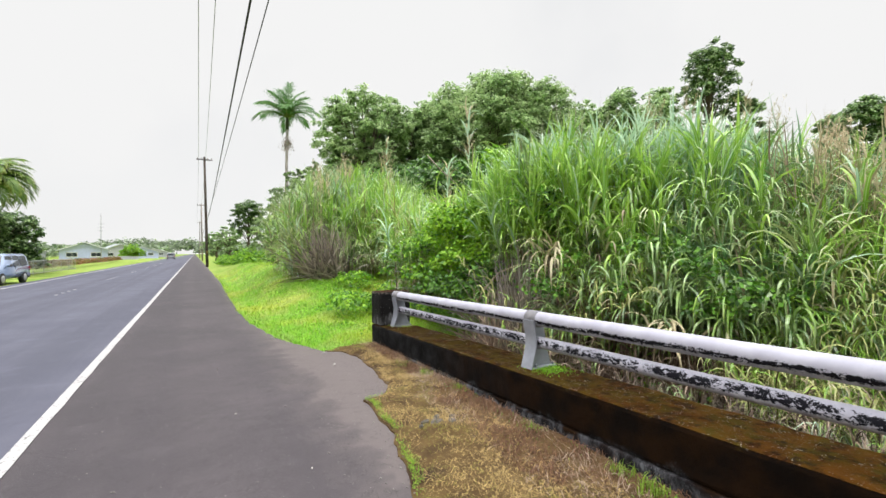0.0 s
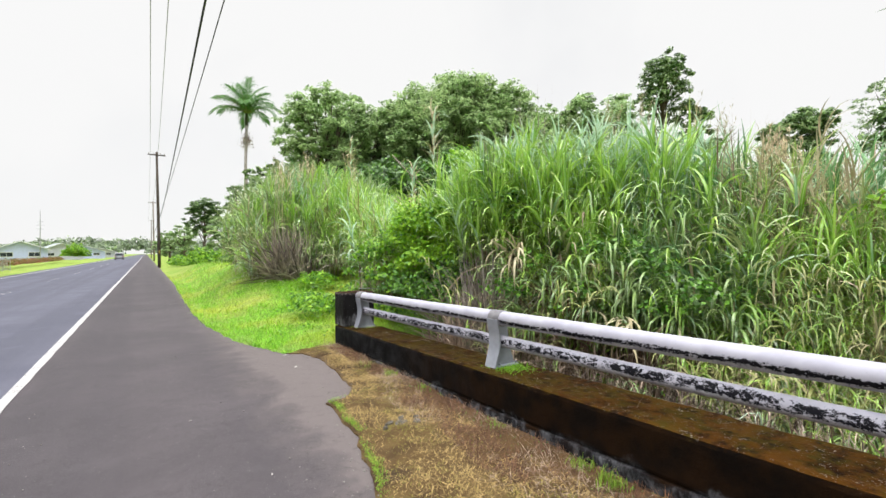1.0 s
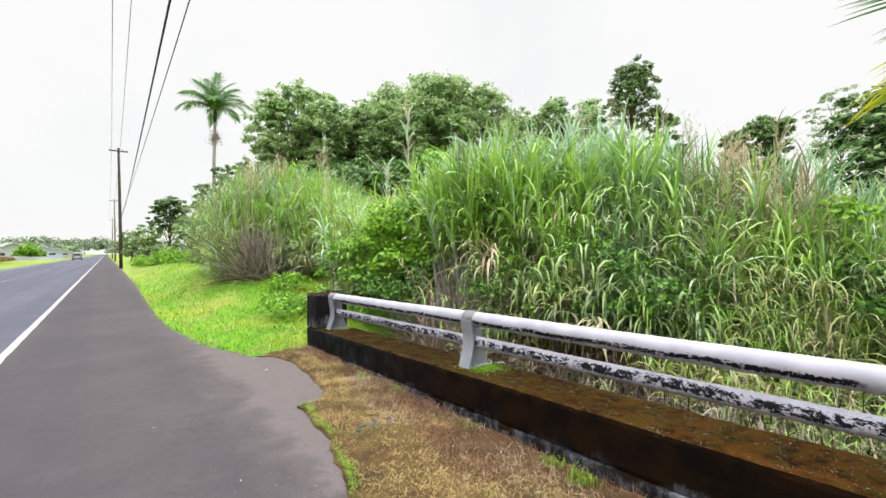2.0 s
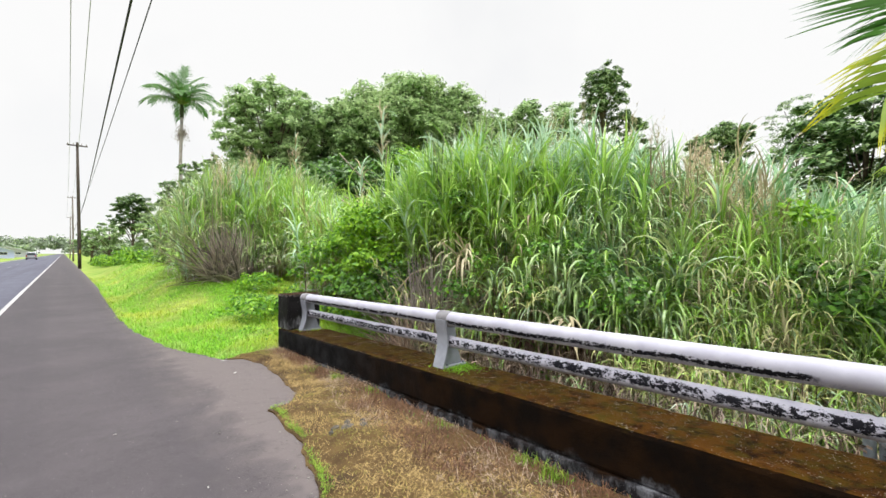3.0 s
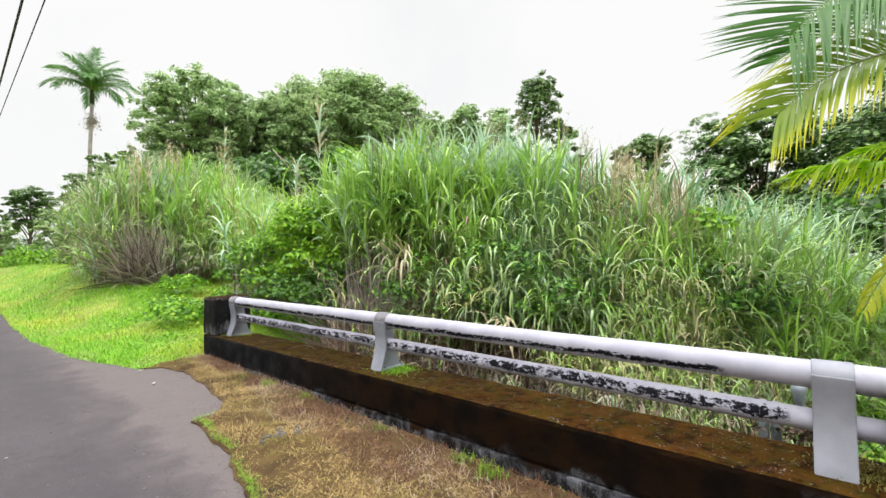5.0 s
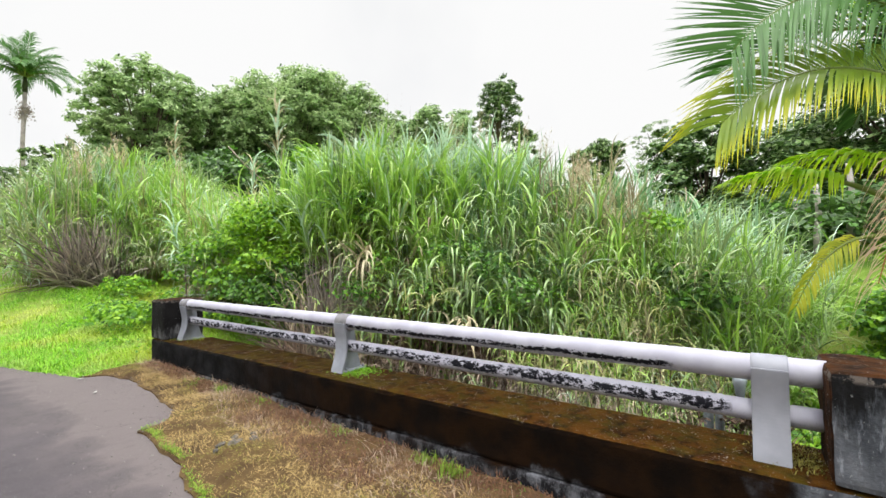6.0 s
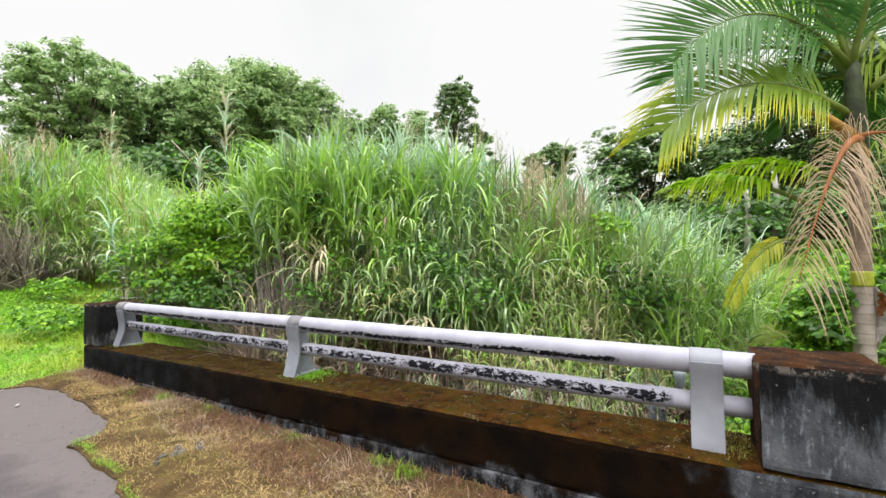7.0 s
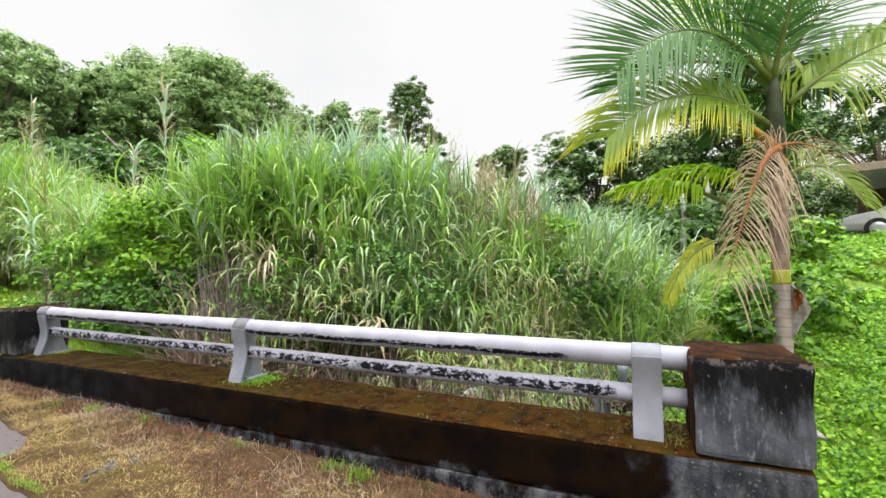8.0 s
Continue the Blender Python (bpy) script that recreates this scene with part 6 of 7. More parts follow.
for az, r, rz, ln, dp, wall_h, ridge, siding, lab in (
        (-9.8, 120, 10, 16, 8.0, 2.7, 1.6, MAT_SIDING, "pale blue bungalow with a light gable roof across the road"),
        (-6.9, 165, 14, 14, 9.5, 2.6, 2.2, MAT_SIDING_TAN, "grey bungalow with a gable roof across the road"),
        (-4.9, 200, 6, 14, 10, 2.6, 1.8, MAT_SIDING, "pale bungalow with a light roof across the road"),
        (-3.9, 250, 4, 16, 12, 2.6, 1.8, MAT_SIDING_TAN, "pale bungalow with a light roof across the road"),
        (-14.8, 125, 12, 14, 9, 2.6, 1.6, MAT_SIDING_TAN, "grey bungalow behind a fence across the road")):
    house((*polar(az, r)[:2], -0.1), rz, ln, dp, wall_h, ridge, siding, lab, 2)

# chain-link fence beyond the far verge
fence = thing("chain_link_fence", "grey chain-link fence with round posts across the road", "fence", at=(-11.2, 0, 0))
ys = np.arange(38, 62, 2.8)
for y in ys:
    bm = bmesh.new()
    tube(bm, [(0, y, -0.2), (0, y, 1.15), (0, y, 1.2)], [0.024, 0.024, 0.015], 8)
    part("post", bm, MAT_GALV, fence)
for z in (0.12, 1.12):
    bm = bmesh.new()
    tube(bm, [(0, ys[0], z), (0, ys[-1], z)], 0.03, 6)
    part("rail", bm, MAT_GALV, fence)
n = 460
u = np.linspace(ys[0], ys[-1] - 1.4, n)
pieces = []
for s in (1, -1):
    a0, b0 = np.stack([0 * u, u + (0 if s == 1 else 1.4), 0 * u + 0.12], 1), np.stack([0 * u, u + (1.4 if s == 1 else 0), 0 * u + 1.12], 1)
    d = np.array([0, 0.006, 0])
    v = np.stack([a0 - d, a0 + d, b0 + d, b0 - d], 1).reshape(-1, 3)
    pieces.append((v, np.arange(4 * n).reshape(n, 4), np.zeros((n, 4, 2)), np.zeros(n)))
link("wire_mesh", joined("wire_mesh", pieces), MAT_GALV, fence)
MAT_RUST = leafy("rusty_hedge_leaf", (0.12, 0.05, 0.02), (0.30, 0.14, 0.06), None, 0.6, 0.2)
bush("hedge", [(-12.4 - 0.03 * k, 50 + 1.1 * k, 0.4, 0.75, 0.9) for k in range(60)], 380, 0.16, [MAT_RUST, MAT_VINE], [0.85, 0.15], "low rust-brown hedge in front of the bungalows", "hedge")
bush("bush", [(*polar(-5.8, 100)[:2], 1.9, 1.35, 1.2), (*polar(-6.3, 101)[:2], 1.3, 1.2, 1.1), (*polar(-5.3, 101)[:2], 1.2, 1.2, 1.1)], 700, 0.28, GREENS, [0.3, 0.7, 0.0], "round bright green bush by the road", "bush")
# antenna mast
mast = thing("antenna_mast", "thin grey antenna mast above the roofs", "antenna", at=(*polar(-8.45, 108)[:2], 0))
bm = bmesh.new()
tube(bm, [(0, 0, 0), (0, 0, 5.5), (0, 0, 9.5)], [0.08, 0.07, 0.04], 6)
part("mast", bm, MAT_GALV, mast)
for z in (6.2, 6.9, 7.5):
    bm = bmesh.new()
    tube(bm, [(-0.5, 0, z), (0.5, 0, z)], 0.03, 5)
    part("crossbar", bm, MAT_GALV, mast)

for az, r, slope, sp, mix in ((-15.8, 50, 0.078, 2.6, [0.35, 0.65, 0.0]), (-14.3, 52, 0.052, 1.9, [0.3, 0.7, 0.0]), (-17.8, 47, 0.075, 3.0, [0.5, 0.5, 0.0])):
    skyline_tree(az, r, slope, sp, "dark round tree beside the far verge", mix, leaf=0.3, blobs=18, per_area=520, base=0.15, trunk_r=0.25, blob_r=0.36, group="trees across the road")
skyline_tree(5.6, 60, 0.112, 2.0, "small dark round-headed tree along the road", [0.25, 0.75, 0.0], leaf=0.26, blobs=20, per_area=760, base=0.46, trunk_r=0.15, blob_r=0.40)
skyline_tree(3.6, 75, 0.058, 2.4, "low green tree along the road", [0.4, 0.2, 0.4], leaf=0.34, blobs=14, per_area=420, base=0.15, trunk_r=0.2, blob_r=0.36)
skyline_tree(7.6, 48, 0.085, 1.9, "low green tree along the road", [0.4, 0.2, 0.4], leaf=0.3, blobs=14, per_area=600, base=0.15, trunk_r=0.2, blob_r=0.36)
skyline_tree(2.2, 105, 0.045, 3.2, "low green tree along the road", [0.4, 0.2, 0.4], leaf=0.4, blobs=14, per_area=260, base=0.15, trunk_r=0.2, blob_r=0.36)

# far woods closing the road
rows = []
for k in range(90):
    az = RNG.uniform(-17, 9)
    r = RNG.uniform(230, 420)
    p = polar(az, r)
    if abs(p.x + 4.5) < 9:
        continue
    rows.append((p.x, p.y, RNG.uniform(0.5, 2.5) * r / 300, RNG.uniform(4.0, 6.5) * r / 300, 0.85))
rows += [(x, 520 + 3 * (x % 7), 4 + x % 5, 9 + x % 4, 0.9) for x in range(-78, 48, 8)]
# distance haze is put into the leaf colour as a greyer green
MAT_FAR_HAZE = leafy("haze_grey_far_leaf", (0.13, 0.18, 0.11), (0.26, 0.32, 0.21), None, 0.6, 0.2)
bush("far_woods", rows, 6, 1.9, [MAT_FAR_HAZE, MAT_TREE_DARK, MAT_TREE_LIGHT], [0.8, 0.12, 0.08], "hazy line of distant green trees", "woods")


# ---------------------------------------------------------------- vehicles
def car_paint(name, color):
    m = Mat(name, 0.25, 0.25, 0.5)
    m.b.inputs["Coat Weight"].default_value = 0.6
    m.color(m.mix(m.ramp(m.noise(1.2, 3), 0.3, 0.7), tuple(c * 0.9 for c in color), color))
    return m.m


MAT_TYRE = plain("tyre_rubber", (0.018, 0.018, 0.018), 0.85, 0, 0.2, 9)
MAT_RIM = plain("alloy_rim", (0.45, 0.46, 0.47), 0.35, 0.7, 0.1, 9)
MAT_BUMPER = plain("dark_bumper_plastic", (0.05, 0.055, 0.06), 0.6, 0, 0.1, 9)
MAT_LAMP = plain("lamp_lens", (0.55, 0.55, 0.53), 0.2, 0, 0.05, 9)
MAT_TAIL = plain("tail_lamp_lens", (0.30, 0.015, 0.012), 0.2, 0, 0.05, 9)


def vehicle(at, rz, length, width, height, paint, label, boxy=1.0):
    """A station-wagon-shaped vehicle; its front faces local +y."""
    c = thing("car", label, "car", "vehicles", at, rz)
    L, W, H = length / 2, width / 2, height
    belt = 0.56 * H
    side = [(-L, 0.32), (-L + 0.03, 0.62), (-L + 0.05, belt), (-L + 0.25 * boxy, 0.93 * H), (-L + 0.55, H), (0.1 * L, H), (0.36 * L, 0.94 * H), (0.58 * L, belt + 0.05), (0.92 * L, belt - 0.12), (L, belt - 0.3), (L, 0.34)]
    bm = bmesh.new()
    rows = []
    for s in (-1, 1):
        rows.append([bm.verts.new((s * W * (1.0 if z <= belt + 0.06 else 1.0 - 0.17 * (z - belt) / (H - belt)), y, z)) for y, z in side])
    k = len(side)
    for j in range(k):
        bm.faces.new((rows[0][j], rows[0][(j + 1) % k], rows[1][(j + 1) % k], rows[1][j]))
    bm.faces.new(rows[0][::-1])
    bm.faces.new(rows[1])
    bmesh.ops.recalc_face_normals(bm, faces=bm.faces)
    bmesh.ops.bevel(bm, geom=[e for e in bm.edges if e.calc_face_angle(0) > 0.3], offset=0.06, segments=2, affect="EDGES")
    body = part("body", bm, paint, c, "", True)
    wz0, wz1 = belt + 0.05, 0.92 * H
    for s in (-1, 1):
        for y0, y1, cut in ((-L + 0.36, -0.42 * L, 0.10), (-0.38 * L, -0.02 * L, 0.0), (0.02 * L, 0.40 * L, 0.0)):
            bm = bmesh.new()
            off = lambda z: W * (1.0 - 0.17 * max(0, z - belt) / (H - belt)) + 0.006
            slant = 0.30 if y1 > 0.3 * L else 0.0
            v = [bm.verts.new((s * off(z), y, z)) for y, z in ((y0, wz0), (y1 + slant * 0.6, wz0), (y1 - slant * 0.4, wz1), (y0 + cut, wz1))]
            f = bm.faces.new(v)
            r = bmesh.ops.extrude_face_region(bm, geom=[f])
            bmesh.ops.translate(bm, vec=(-s * 0.02, 0, 0), verts=[e for e in r["geom"] if isinstance(e, bmesh.types.BMVert)])
            bmesh.ops.recalc_face_normals(bm, faces=bm.faces)
            part("window", bm, MAT_GLASS, body)
        for y in (-0.62 * L, 0.60 * L):
            wheel = bmesh.new()
            tube(wheel, [(s * (W - 0.2), y, 0.33), (s * (W - 0.17), y, 0.33), (s * (W + 0.0), y, 0.33), (s * (W + 0.025), y, 0.33)], [0.31, 0.335, 0.335, 0.29], 22)
            wheel = part("wheel", wheel, MAT_TYRE, c, "", True)
            bm = bmesh.new()
            tube(bm, [(s * (W + 0.02), y, 0.33), (s * (W + 0.034), y, 0.33), (s * (W + 0.04), y, 0.33)], [0.21, 0.20, 0.08], 16)
            part("rim", bm, MAT_RIM, wheel, "", True)
        bm = bmesh.new()
        box(bm, s * W * 0.62, s * W * 0.95, L - 0.06, L + 0.012, belt - 0.34, belt - 0.2, 0.02, 1)
        part("headlight", bm, MAT_LAMP, body)
        bm = bmesh.new()
        box(bm, s * W * 0.76, s * W * 0.98, -L - 0.012, -L + 0.05, belt - 0.28, belt + 0.02, 0.02, 1)
        part("tail_light", bm, MAT_TAIL, body)
        bm = bmesh.new()
        box(bm, min(s * W, s * (W + 0.16)), max(s * W, s * (W + 0.16)), 0.42 * L, 0.42 * L + 0.1, belt + 0.02, belt + 0.16, 0.03, 1)
        part("mirror", bm, paint, body)
    for y, z0, z1, lab in ((-L - 0.03, 0.3, 0.56, "rear_bumper"), (L - 0.03, 0.28, 0.5, "front_bumper")):
        bm = bmesh.new()
        box(bm, -W * 0.98, W * 0.98, y, y + 0.08, z0, z1, 0.03, 1)
        part(lab, bm, MAT_BUMPER, body)
    for y0, z0, y1, z1, lab in ((-L - 0.005, belt + 0.06, -L + 0.21 * boxy, 0.9 * H, "rear_window"), (0.585 * L, belt + 0.08, 0.375 * L, 0.925 * H, "windscreen")):
        bm = bmesh.new()
        v = [bm.verts.new(p) for p in ((-W * 0.86, y0, z0), (W * 0.86, y0, z0), (W * 0.76, y1, z1), (-W * 0.76, y1, z1))]
        f = bm.faces.new(v)
        r = bmesh.ops.extrude_face_region(bm, geom=[f])
        bmesh.ops.translate(bm, vec=(0, 0.02 if y0 < 0 else -0.02, 0.012), verts=v)
        bmesh.ops.recalc_face_normals(bm, faces=bm.faces)
        part(lab, bm, MAT_GLASS, body)
    return c


vehicle((-9.8, 33.6, -0.04), 175, 4.3, 1.78, 1.72, car_paint("blue_grey_car_paint", (0.17, 0.23, 0.35)), "blue-grey compact sport wagon parked on the far verge", 0.9)
vehicle((-6.0, 150, 0.0), 0, 4.8, 1.95, 1.9, car_paint("grey_car_paint", (0.40, 0.41, 0.44)), "grey car far down the road")

# ---------------------------------------------------------------- carport beyond the clearing
MAT_BOARD = plain("tan_fascia_board", (0.34, 0.25, 0.20), 0.7, 0, 0.15, 3)
MAT_WALL_DARK = plain("brown_carport_wall", (0.10, 0.06, 0.045), 0.8, 0, 0.2, 2)
cp = polar(113, 19.0)
gz = 2.1
carport = thing("carport", "low carport with a flat roof and tan fascia", "carport", at=(cp.x, cp.y, gz), rz=-23)


def carport_part(name, x0, x1, y0, y1, z0, z1, m, bevel=0.01):
    bm = bmesh.new()
    box(bm, x0, x1, y0, y1, z0, z1, bevel, 1)
    return part(name, bm, m, carport)


carport_part("roof", -0.4, 6.4, -6, 1.5, 2.2, 2.34, MAT_ROOF)
carport_part("fascia", -0.5, -0.4, -6.1, 1.6, 2.12, 2.36, MAT_BOARD)
carport_part("fascia", -0.4, 6.4, 1.5, 1.6, 2.12, 2.36, MAT_BOARD)
carport_part("back_wall", 5.6, 5.8, -6, 1.5, -0.2, 2.2, MAT_WALL_DARK)
for yy in (-5.6, -1.9):
    carport_part("post", -0.2, -0.08, yy, yy + 0.12, -0.2, 2.2, MAT_TRIM)
carport_part("slab", -1.0, 5.6, -6, 2.0, -0.9, 0.03, plain("carport_concrete", (0.32, 0.31, 0.30), 0.9, 0, 0.15, 3))
pad = carport.matrix_basis @ Vector((1.0, -0.65, 0.03))
vehicle(tuple(pad), -23, 4.5, 1.8, 1.55, car_paint("silver_car_paint", (0.84, 0.85, 0.86)), "white car parked under the carport")

# pale trunks seen through the clearing
for az, r in ((94.9, 13.5), (97.3, 14.0), (93.2, 15.5)):
    x, y, z = at_ground(az, r)
    t = thing("slim_trunk", "slim pale bare tree trunk in the clearing", "tree trunk", "slim trunks", (x, y, z))
    bm = bmesh.new()
    tube(bm, [(0, 0, -0.2), (0.05, 0.03, 0.8), (-0.02, 0.0, 1.5), (0.05, 0.05, 2.1)], [0.08, 0.07, 0.065, 0.05], 10)
    part("trunk", bm, MAT_PALM_GREY, t, "", True)

# ---------------------------------------------------------------- dead stalks, seed heads, odds and ends
def stalks(name, feet, az, length, width, rise, droop, material, label, category="dead stalks"):
    v = blades(feet, az, length, width, np.radians(rise), np.radians(droop), 5)
    w = blades(feet, np.asarray(az) + 0.5, length, width, np.radians(rise), np.radians(droop), 5, None, 1.2)
    return tagged(link(name, joined(name, [v, w]), material), label, category, kind="stuff")


feet = scatter(430, 4.4, 6.0, 0.6, 6.8)
n = len(feet)
stalks("dead_stalk", feet, RNG.uniform(0, 6.28, n), RNG.uniform(0.7, 1.35, n), 0.012, RNG.normal(72, 14, n), RNG.normal(75, 45, n), MAT_PALESTALK,
       "bleached dead stems tangled behind the parapet")
n = 170
feet = ring_sector(n, 12.8, 18, 15.6, 17.2)
stalks("dead_stalk", feet, np.radians(RNG.normal(200, 50, n)), RNG.uniform(0.9, 2.4, n), 0.042, RNG.normal(58, 28, n), RNG.normal(18, 14, n), MAT_GREYTWIG,
       "leaning grey-brown dead cane stalks at the lawn's edge")
n = 110
feet = ring_sector(n, 12.8, 17.6, 15.4, 16.6)
stalks("dead_stalk", feet, np.radians(RNG.normal(190, 40, n)), RNG.uniform(0.9, 2.4, n), 0.036, RNG.normal(50, 32, n), RNG.normal(14, 12, n), MAT_PALESTALK,
       "leaning pale dead cane stalks at the lawn's edge")
n = 620
feet = ring_sector(n, 35.4, 43.4, 6.5, 7.6)
stalks("dead_stalk", feet, np.radians(RNG.uniform(0, 360, n)), RNG.uniform(0.6, 1.75, n), 0.02, RNG.normal(64, 22, n), RNG.normal(45, 30, n), MAT_PINK,
       "tangle of dead brown stems at the foot of the cane")
for az, r, n in ((38.6, 6.9, 90), (40.2, 6.8, 80), (50.4, 7.0, 80), (51.6, 7.0, 70), (57.8, 6.5, 50), (59.6, 6.5, 50)):
    feet = ring_sector(n, az - 0.9, az + 0.9, r - 0.15, r + 0.25)
    stalks("dead_stalk", feet, RNG.uniform(0, 6.28, n), RNG.uniform(0.9, 2.5, n) * (0.6 if r < 6.7 else 1.0), 0.02, RNG.normal(82, 9, n), RNG.normal(25, 20, n), MAT_DEADSTEM if az > 45 else MAT_GREYTWIG, "brown dead cane stems showing through the leaves")
# tall seed stalks above the stands
n = 44
feet = ring_sector(n, 38, 76, 7.5, 10)
tall = profile(feet, [36, 45, 56, 66, 76], [0.26, 0.32, 0.335, 0.30, 0.20]) * RNG.uniform(0.85, 1.02, n)
stalks("seed_stalk", feet, RNG.uniform(0, 6.28, n), tall, 0.016, RNG.normal(84, 3, n), RNG.normal(8, 5, n), MAT_DRY, "thin pale seed stalks above the cane grass")
n = 40
feet = ring_sector(n, 10, 26, 17.5, 21)
tall = profile(feet, [9, 14, 20, 26], [0.13, 0.20, 0.215, 0.18]) * RNG.uniform(0.9, 1.03, n)
stalks("seed_stalk", feet, RNG.uniform(0, 6.28, n), tall, 0.03, RNG.normal(84, 3, n), RNG.normal(8, 5, n), MAT_DRY, "thin pale seed stalks above the cane grass")

n = 16
feet = ring_sector(n, 40.5, 50, 9.4, 10.2)
stalks("seed_stalk", feet, RNG.uniform(0, 6.28, n), profile(feet, [40, 44, 50], [0.36, 0.40, 0.36]) * RNG.uniform(0.86, 1.0, n), 0.022, RNG.normal(86, 2, n), RNG.normal(5, 3, n), MAT_PALESTALK, "tall thin bleached stalks above the crest")

# one tall half-dead cane that stands clear of the crest
def tall_cane(az, r, slope, label, n=26, spread=0.9):
    x, y, z = at_ground(az, r)
    top = 1.6 + slope * r - z
    h = np.linspace(0.72, 0.97, n) * top
    base = np.stack([x + 0.04 * np.sin(h), y + 0 * h, z + h], 1)
    v = [blades(base, RNG.uniform(0, 6.28, n), RNG.uniform(0.4, 0.8, n) * spread, 0.05, np.radians(RNG.normal(72, 8, n)), np.radians(RNG.normal(60, 40, n)), 5, RNG.choice([1, 3], n, p=[0.5, 0.5])),
         blades(np.array([[x, y, z]]), 0.3, top, 0.035, math.radians(89), 0.03, 4, 3)]
    tagged(link("tall_cane", joined("tall_cane", v), CANE_SLOTS), label, "cane", kind="stuff")


tall_cane(33.3, 10.0, 0.33, "tall half-dead cane stalk standing clear of the crest")
tall_cane(30.5, 12.0, 0.20, "bent grey cane stalk standing clear of the crest")
tall_cane(22.5, 17.0, 0.25, "brown seed-headed cane stalk above the stand", 20)

# feathery seed heads: a stalk with short fine sprays up its last stretch
def seed_heads(label, rows, each, material, wide, size):
    bases, azs, lens, rises = [], [], [], []
    for az, r, slope in rows:
        for _ in range(each):
            a, rr = az + RNG.normal(0, wide), r + RNG.normal(0, 0.15)
            p = polar(a, rr)
            top = 1.6 + (slope + RNG.normal(0, 0.012)) * rr
            k = 26
            f = RNG.random(k)
            nod = RNG.uniform(0, 6.28)
            bases.append(np.stack([p.x + 0.25 * size * f ** 2 * math.cos(nod), p.y + 0.25 * size * f ** 2 * math.sin(nod), top - size * (1 - f)], 1))
            azs.append(RNG.uniform(0, 6.28, k))
            lens.append(size * RNG.uniform(0.12, 0.34, k) * (1.2 - 0.6 * f))
            rises.append(np.radians(RNG.normal(52, 14, k)))
            foot = float(land(p.x, p.y))
            bases.append(np.array([[p.x, p.y, foot]]))
            azs.append(np.array([nod])), lens.append(np.array([top - foot])), rises.append(np.array([1.56]))
    n = sum(map(len, bases))
    v = blades(np.concatenate(bases), np.concatenate(azs), np.concatenate(lens), 0.010 * max(1.0, size / 0.55), np.concatenate(rises), np.radians(RNG.uniform(0, 40, n)) * (np.concatenate(lens) < size), 4)
    tagged(link("seed_head", joined("seed_head", [v]), material), label, "seed heads", kind="stuff")


seed_heads("tan feathery seed heads over the falling end of the stand", [(70.6, 8.0, 0.175), (71.6, 8.0, 0.215), (72.4, 8.0, 0.22), (73.2, 8.0, 0.19), (74.6, 7.8, 0.15), (76.0, 7.7, 0.145), (77.2, 7.7, 0.15), (78.4, 7.6, 0.12), (75.2, 7.3, 0.09), (77.6, 7.2, 0.06)], 6, MAT_SEED, 0.5, 0.55)
seed_heads("pinkish seed heads above the far stand", [(13.4, 17.4, 0.17), (14.2, 17.2, 0.185), (14.8, 17.2, 0.195), (16.4, 17.4, 0.215), (17.2, 17.6, 0.215), (22.4, 18.0, 0.215)], 4, MAT_SEED, 0.4, 0.9)
seed_heads("pale feathery seed heads along the crest", [(54.2, 8.4, 0.285), (56.0, 8.6, 0.30), (59.4, 8.7, 0.31), (64.8, 8.6, 0.29), (66.6, 8.5, 0.26), (41.2, 8.6, 0.26)], 5, MAT_DRY, 0.6, 0.5)

# hanging bunches of bleached leaves on the face of the stand
for az, r, z0 in ((43.5, 6.2, 1.55), (57.0, 5.8, 0.62)):
    p = polar(az, r)
    k = 24
    base = np.array([[p.x, p.y, z0]]) + RNG.normal(0, 0.09, (k, 3))
    v = blades(base, np.radians(200) + RNG.normal(0, 1.0, k), RNG.uniform(0.35, 0.75, k), 0.035, np.radians(RNG.normal(25, 20, k)), np.radians(RNG.normal(105, 20, k)), 6)
    tagged(link("bleached_leaf_bunch", joined("bleached_leaf_bunch", [v]), MAT_DRY), "hanging bunch of bleached dead cane leaves", "dead leaves", kind="stuff")

# a long bare stem arching out of the hollow
bm = bmesh.new()
tube(bm, [polar(33.5, 7.6, 0.55), polar(35.0, 7.4, 0.95), polar(37.0, 7.2, 1.25), polar(39.5, 7.0, 1.38), polar(42.5, 6.9, 1.40)], [0.016, 0.014, 0.012, 0.010, 0.006], 6)
tagged(part("arching_cane", bm, MAT_DRY, None, "", True), "long pale bare cane arching out of the hollow", "cane")

# moss and weeds round the feet of the rail posts
for y0 in (6.85, 3.28, -0.16):
    k = 900
    xs, ys = RNG.normal(3.05, 0.11, k), RNG.normal(y0, 0.11, k)
    ok = (xs < 3.27) & (xs > 2.8) & (ys > -0.24)
    feet = np.stack([xs, ys, 0 * xs + 0.512], 1)[ok]
    me = joined("post_moss", [blades(feet, RNG.uniform(0, 6.28, len(feet)), RNG.uniform(0.01, 0.04, len(feet)), 0.007, np.radians(RNG.normal(60, 20, len(feet))), 0.8, 2)])
    ob = tagged(link("post_moss", me, MAT_OLIVE if y0 < 0 else MAT_LAWN), "fresh green moss round the foot of a rail post", "moss", kind="stuff")
    ob.matrix_basis = BRIDGE

# litter and grit on the shoulder
MAT_PALE = plain("pale_litter", (0.30, 0.29, 0.27), 0.7, 0, 0.1, 20)
MAT_GRIT = plain("grey_grit", (0.14, 0.13, 0.12), 0.9, 0, 0.3, 30)
